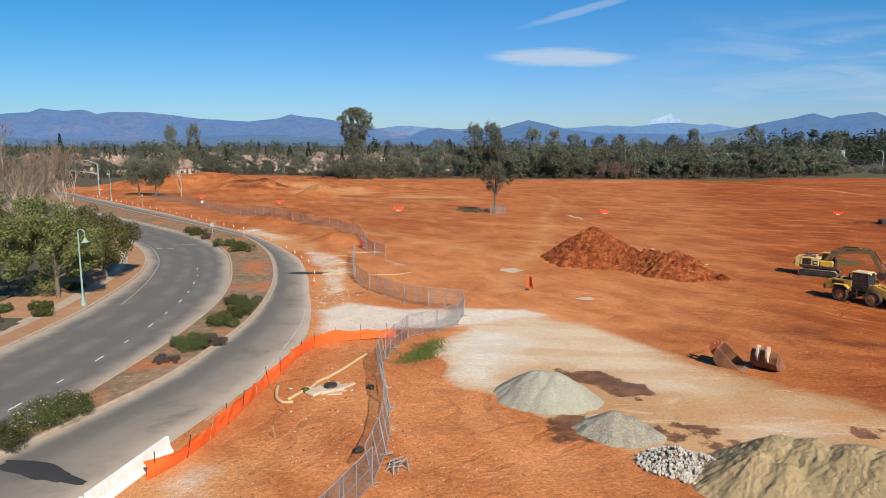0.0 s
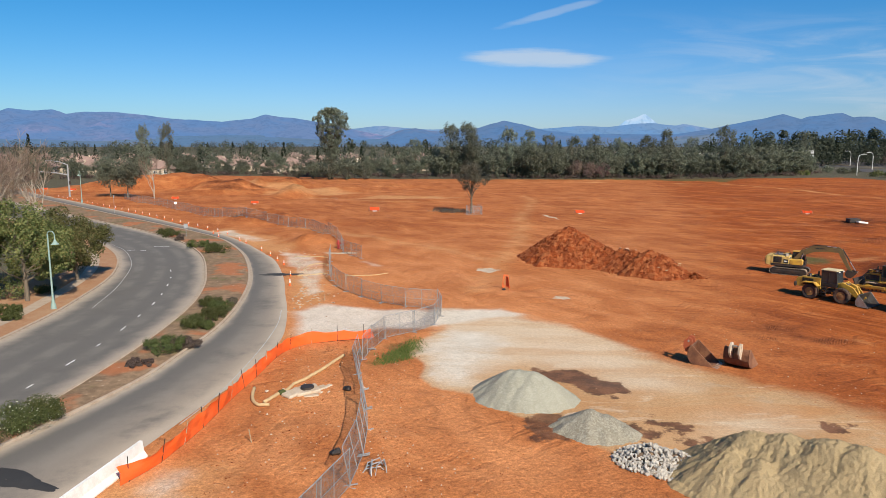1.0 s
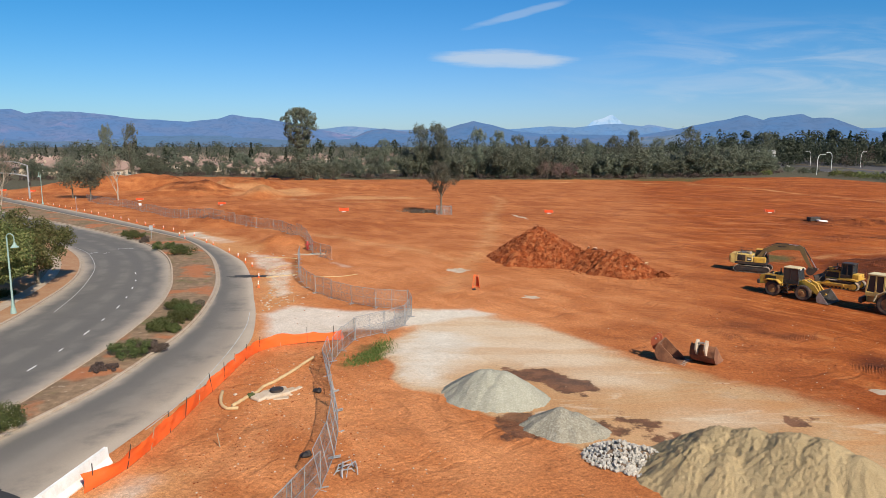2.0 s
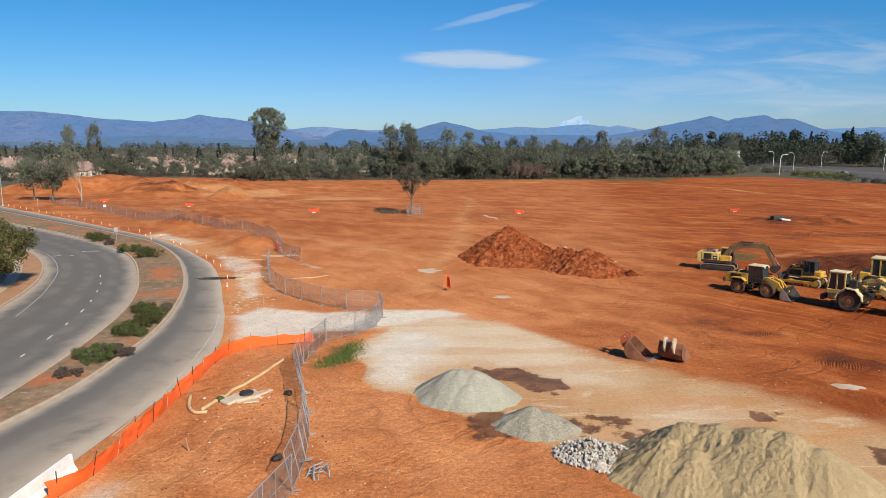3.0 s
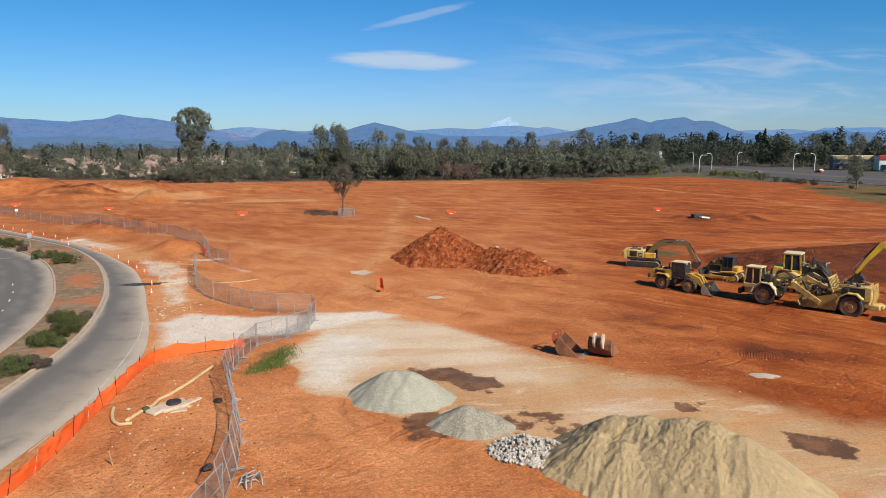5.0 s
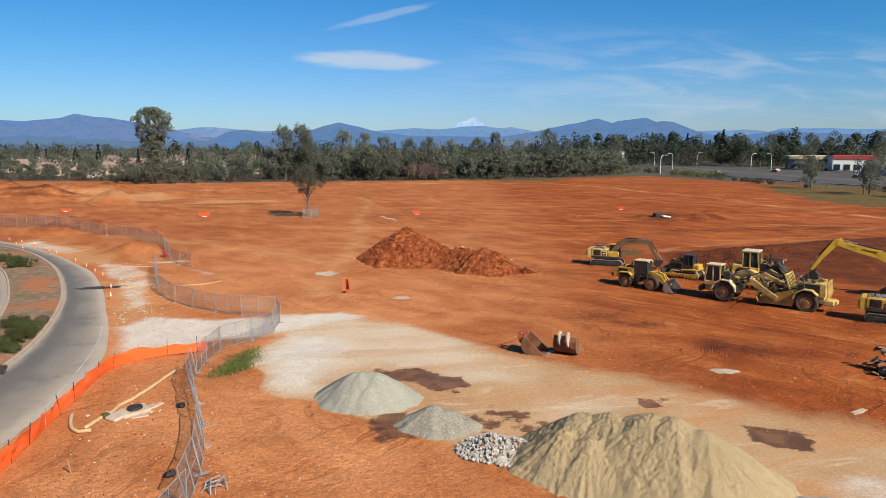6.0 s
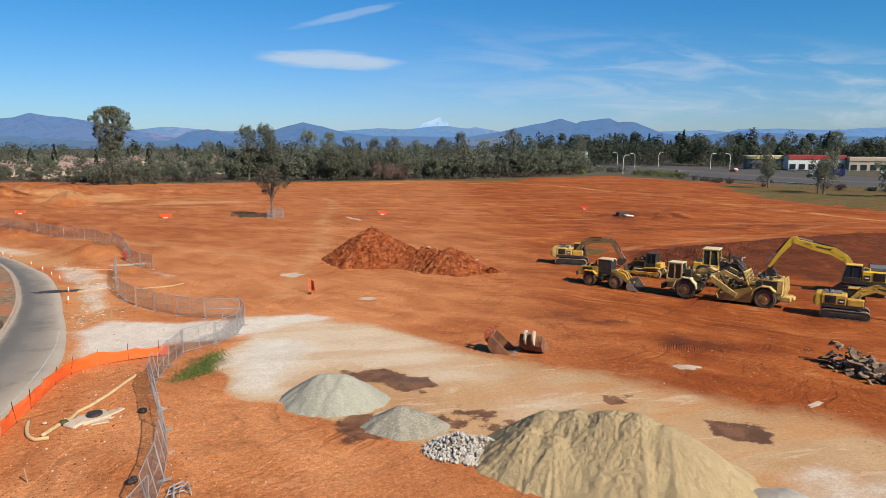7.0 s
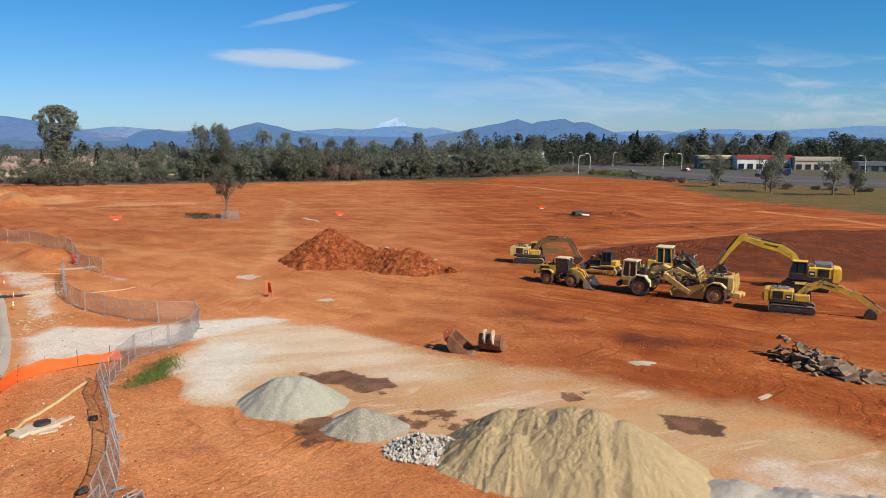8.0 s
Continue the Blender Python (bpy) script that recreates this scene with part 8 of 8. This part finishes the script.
# ---- houses beyond the wood ----
def house(at, turn, w, d, wall=3.2, rise=3.6, garage=True):
    h = thing("house", "tan stucco house with a low hipped tile roof", "house", "houses beyond the wood", at=(*at, 0), turn=turn)
    Shape().box((0, 0, wall / 2), (w, d, wall)).box((w * 0.3, -d / 2 - 1.2, wall / 2), (w * 0.35, 2.8, wall - 0.05)).part("wall", STUCCO, h)
    o = 0.6
    x, y = w / 2 + o, d / 2 + o
    k = max(x - y, 0.6)
    Shape().add([(-x, -y, wall), (x, -y, wall), (x, y, wall), (-x, y, wall), (-k, 0, wall + rise), (k, 0, wall + rise), (-x, -y, wall - 0.15), (x, -y, wall - 0.15), (x, y, wall - 0.15), (-x, y, wall - 0.15)],
                [(0, 1, 5, 4), (1, 2, 5), (2, 3, 4, 5), (3, 0, 4), (6, 7, 1, 0), (7, 8, 2, 1), (8, 9, 3, 2), (9, 6, 0, 3), (9, 8, 7, 6)]).part("roof", ROOF, h)
    gx, gw, gy = w * 0.3, w * 0.175 + 0.5, -d / 2 - 2.9
    Shape().add([(gx - gw, gy, wall), (gx + gw, gy, wall), (gx, gy, wall + 1.7), (gx - gw, 0, wall), (gx + gw, 0, wall), (gx, 0, wall + 1.7)], [(0, 1, 2), (0, 2, 5, 3), (1, 4, 5, 2), (0, 3, 4, 1)]).part("gable_roof", ROOF, h)
    for i, px in enumerate((-w * 0.36, -w * 0.12, w * 0.3)):
        py = -d / 2 - (2.62 if i == 2 else 0.02)
        win = Shape().box((px, py, 1.55), (1.7, 0.1, 1.3), 0.02).part("window", WHITE, h)
        Shape().box((px, py - 0.06, 1.55), (1.4, 0.04, 1.05)).part("pane", GLASS, win)
    Shape().box((-w * 0.3, d * 0.2, wall + rise * 0.75), (0.9, 0.9, 1.6), 0.05).part("chimney", STUCCO, h)
    return h


g = random.Random(44)
HOUSE = [house((-100 - 20 * i, 420), 0, 12.5 + 2 * i, 9.5 + i) for i in range(3)]
spots = []
for row, r in ((0, 372), (1, 410), (2, 455), (3, 515), (4, 590), (5, 690)):
    n = 13
    for i in range(n):
        b = radians(-32 + (i + 0.5 * (row % 2)) * 2.6 + g.uniform(-1.0, 1.0))
        if g.random() < 0.2 or r < 400 and b > radians(-9):
            continue
        spots.append((r * math.sin(b) + g.uniform(-5, 5), r * math.cos(b) + g.uniform(-10, 10)))
for i, (x, y) in enumerate(spots):
    m = pose(x, y, 0, 0, 0, g.choice((0, 8, -14, 25, 90, 180)))
    if i < 3:
        HOUSE[i].matrix_basis = m
    else:
        copy_thing(HOUSE[i % 3], m)

# ---- the highway and the shops on its far side ----
HW_NEAR = spline([(420, -120), (330, 40), (262, 140), (236, 180), (222, 218), (222, 260), (232, 330), (248, 410), (275, 520), (330, 700), (430, 1000)], 6.0)
strip("highway", offset(HW_NEAR, 1.0), offset(HW_NEAR, 30.0), 0.12, HIGHWAY, 120, 12, "wide grey highway beyond the site", 18.8)
strip("highway_median", offset(HW_NEAR, 30.0), offset(HW_NEAR, 38.0), 0.16, DRY_STRIP, 120, 3, "dry strip between the highway and the frontage road")
strip("frontage_road", offset(HW_NEAR, 38.0), offset(HW_NEAR, 78.0), 0.12, HIGHWAY, 120, 12, "grey frontage road and parking before the shops", 18.8)
ribbon("edge_line", offset(HW_NEAR, 2.2), 0.12, 0.02, 0.121, WHITE_PAINT, "white edge line of the highway", "road marking")


def shop(label, at, turn, w, d, h, wall, band, n):
    s = thing("shop_building", label, "shop building", "shops beyond the highway", at=(*at, 0), turn=turn)
    Shape().box((0, 0, h / 2), (w, d, h), 0.1).part("wall", wall, s)
    Shape().box((0, 0, h + 0.35), (w + 0.5, d + 0.5, 0.7), 0.1).part("parapet", band, s)
    Shape().box((0, -d / 2 - 0.2, h - 0.8), (w + 0.2, 0.5, 1.7), 0.05).part("fascia_band", band, s)
    for i in range(n):
        x = -w / 2 + w * (i + 0.5) / n
        win = Shape().box((x, -d / 2 - 0.06, 2.1), (w / n * 0.66, 0.2, 3.4), 0.04).part("window", GREY_PAINT, s)
        Shape().box((x, -d / 2 - 0.18, 2.1), (w / n * 0.58, 0.04, 3.0)).part("pane", GLASS, win)
    return s


shop("white shop with a red band along its roof", (362, 348), -36, 32, 20, 8.5, WHITE, RED_PAINT, 6)
shop("pale green and white shop with a low roof", (352, 379), -36, 24, 18, 8, GREY_PAINT, CREAM, 5)
shop("low tan shop with awnings", (381, 324), -36, 26, 18, 7.5, STUCCO, STUCCO, 5)
shop("low grey building with a pale roof", (398, 290), -40, 30, 16, 5, GREY_PAINT, GREY_PAINT, 5)
shop("low white building far along the highway", (300, 560), -30, 30, 14, 5, WHITE, GREY_PAINT, 6)
shop("pale building among far trees", (250, 620), -20, 24, 14, 5.5, CREAM, WHITE, 5)


def road_light(at, turn, tall=10):
    l = thing("road_light", "white curved highway light", "street lamp", "lights along the highway", at=(*at, 0.1), turn=turn)
    Shape().tube([(0, 0, 0), (0, 0, tall * 0.75), (0.4, 0, tall * 0.92), (1.4, 0, tall), (3.2, 0, tall)], 0.16, 8, 0.1).part("pole", WHITE, l)
    Shape().box((3.4, 0, tall - 0.05), (1.0, 0.4, 0.2), 0.06).part("lamp_head", WHITE, l)
    return l


LIGHT = road_light((209, 326), 0, 10)
for x, y, a in ((307, 433, 0), (313, 366, 180), (303, 372, 0), (296, 470, 170), (285, 300, 150), (262, 395, 180), (330, 250, 160), (270, 500, 10)):
    copy_thing(LIGHT, pose(x, y, 0.1, 0, 0, a))


def car(label, at, turn, paint, long=4.6, tall=1.45):
    c = thing("car", label, "car", "cars on the highway", at=(*at, 0.13), turn=turn)
    k = long / 4.6
    Shape().plate([(-2.25 * k, 0.3), (2.25 * k, 0.3), (2.3 * k, 0.7), (1.2 * k, 0.88), (0.5 * k, tall), (-1.3 * k, tall), (-2.1 * k, 0.95)], -0.88, 0.88).part("body", paint, c)
    Shape().plate([(1.1 * k, 0.9), (0.5 * k, tall - 0.06), (-1.25 * k, tall - 0.06), (-1.95 * k, 0.95)], -0.895, 0.895).part("window_glass", GLASS, c)
    for x in (-1.4 * k, 1.4 * k):
        for y in (-0.8, 0.8):
            Shape().cyl((x, y - 0.1, 0.33), (x, y + 0.1, 0.33), 0.33, n=14).part("wheel", TYRE, c)
    return c


for x, y, a, p, lab in ((258, 245, 118, WHITE, "white car on the highway"), (247, 330, 80, GREY_PAINT, "dark grey car on the highway"), (250, 420, 78, WHITE, "white van far along the highway"), (285, 330, 100, RED_PAINT, "red car parked by the shops"), (330, 300, 40, BLUE_PAINT, "blue car parked by the shops"), (300, 345, 40, WHITE, "white car parked by the shops"), (322, 322, 40, GREY_PAINT, "grey car parked by the shops"), (345, 285, 45, WHITE, "white car parked by the low shop"), (268, 455, 80, BLACK_STEEL, "black car far along the highway")):
    car(lab, (x, y), a, p)
lorry = thing("lorry", "dark blue box lorry on the frontage road", "lorry", at=(288, 268, 0.13), turn=125)
Shape().box((-1.5, 0, 2.3), (13, 2.5, 2.9), 0.08).part("trailer", BLUE_PAINT, lorry)
Shape().box((6.6, 0, 1.7), (2.6, 2.4, 2.6), 0.2).part("cab", WHITE, lorry)
for x in (-6.5, -5.2, 4.0, 7.0):
    for y in (-1.1, 1.1):
        Shape().cyl((x, y - 0.15, 0.5), (x, y + 0.15, 0.5), 0.5, n=14).part("wheel", TYRE, lorry)
board = thing("billboard", "white hoarding on posts above the highway", "billboard", at=(258, 462, 0), turn=-35)
for x in (-3, 3):
    Shape().cyl((x, 0.4, 0), (x, 0.4, 8), 0.2, n=8).part("post", GALV, board)
for z in (6.5, 9.5):
    Shape().box((0, 0, z), (13, 0.3, 2.6), 0.05).part("panel", WHITE, board)
for i, (x, y, h) in enumerate(((300, 520, 12), (330, 470, 12), (350, 420, 12), (410, 330, 12), (275, 600, 12), (450, 290, 12))):
    pole = thing("utility_pole", "brown wooden utility pole with a crossarm", "utility pole", "utility poles by the shops", at=(x, y, 0), turn=-35)
    Shape().cyl((0, 0, 0), (0, 0, h), 0.2, 0.14, 8).part("pole", WOOD, pole)
    Shape().box((0, 0, h - 0.8), (2.6, 0.15, 0.15)).part("crossarm", WOOD, pole)

# hedge, scrub and trees along the highway fence
for i, (x, y, w, h) in enumerate(((216, 362, 9, 4), (222, 350, 8, 3.5), (214, 345, 8, 3.6), (211, 315, 9, 3.2), (211, 306, 9, 3.4), (211, 296, 9, 3.4), (211, 287, 9, 3.2), (210, 278, 8, 3.0), (202, 250, 8, 2.2), (200, 242, 7, 2.0), (186, 330, 7, 2.6), (180, 338, 7, 2.4))):
    shrub("hedge_shrub", "dense green hedge shrub by the highway", (x, y), w, h, 500 + i, OAK if i in (0, 1, 2, 8, 9) else GREEN, 700, 0.55, "shrubs along the highway", z=0.0)
for i, (x, y, h, w) in enumerate(((191, 203, 12.5, 10), (184, 172, 15.4, 11), (187, 177, 12, 8), (190, 154, 13, 9.5), (197, 152, 9, 7), (206, 219, 9, 6))):
    tree("roadside_tree", "thin grey-green tree by the highway fence", "round", (x, y), h, w, 540 + i, 0.4, 2200, OAK, BARK, "trees by the highway fence", 0.12, 30, 0.15, limbs=16, hollow=0.2)
FENCE_LINE = even(spline([(202, 277), (198, 240), (196, 217), (203, 185), (216, 155), (240, 120)], 2.0), 60)
for i, (a, b) in enumerate(zip(FENCE_LINE, FENCE_LINE[1:])):
    if i % 2 == 0:
        f = thing("post_and_wire", "wire stretch on a dark post by the highway", "fence", "wire fence by the highway", at=(*a, 0))
        Shape().cyl((0, 0, 0), (0, 0, 1.5), 0.07, n=6).part("post", WOOD, f)
        e = FENCE_LINE[min(i + 2, 59)] - a
        for z in (0.5, 1.0, 1.4):
            Shape().cyl((0, 0, z), (e[0], e[1], z), 0.02, n=4).part("wire", GALV, f)

g = random.Random(91)
for i in range(26):
    p = FENCE_LINE[g.randrange(2, 58)]
    h = g.uniform(1.2, 3.2)
    shrub("scrub_bush", "leafless brown scrub along the wire fence", (p[0] + g.uniform(-4, 3), p[1] + g.uniform(-3, 3)), h * g.uniform(1.2, 2.2), h, 800 + i, PURPLE if i % 3 else OAK, 420, 0.42, "scrub along the wire fence", z=0.0)
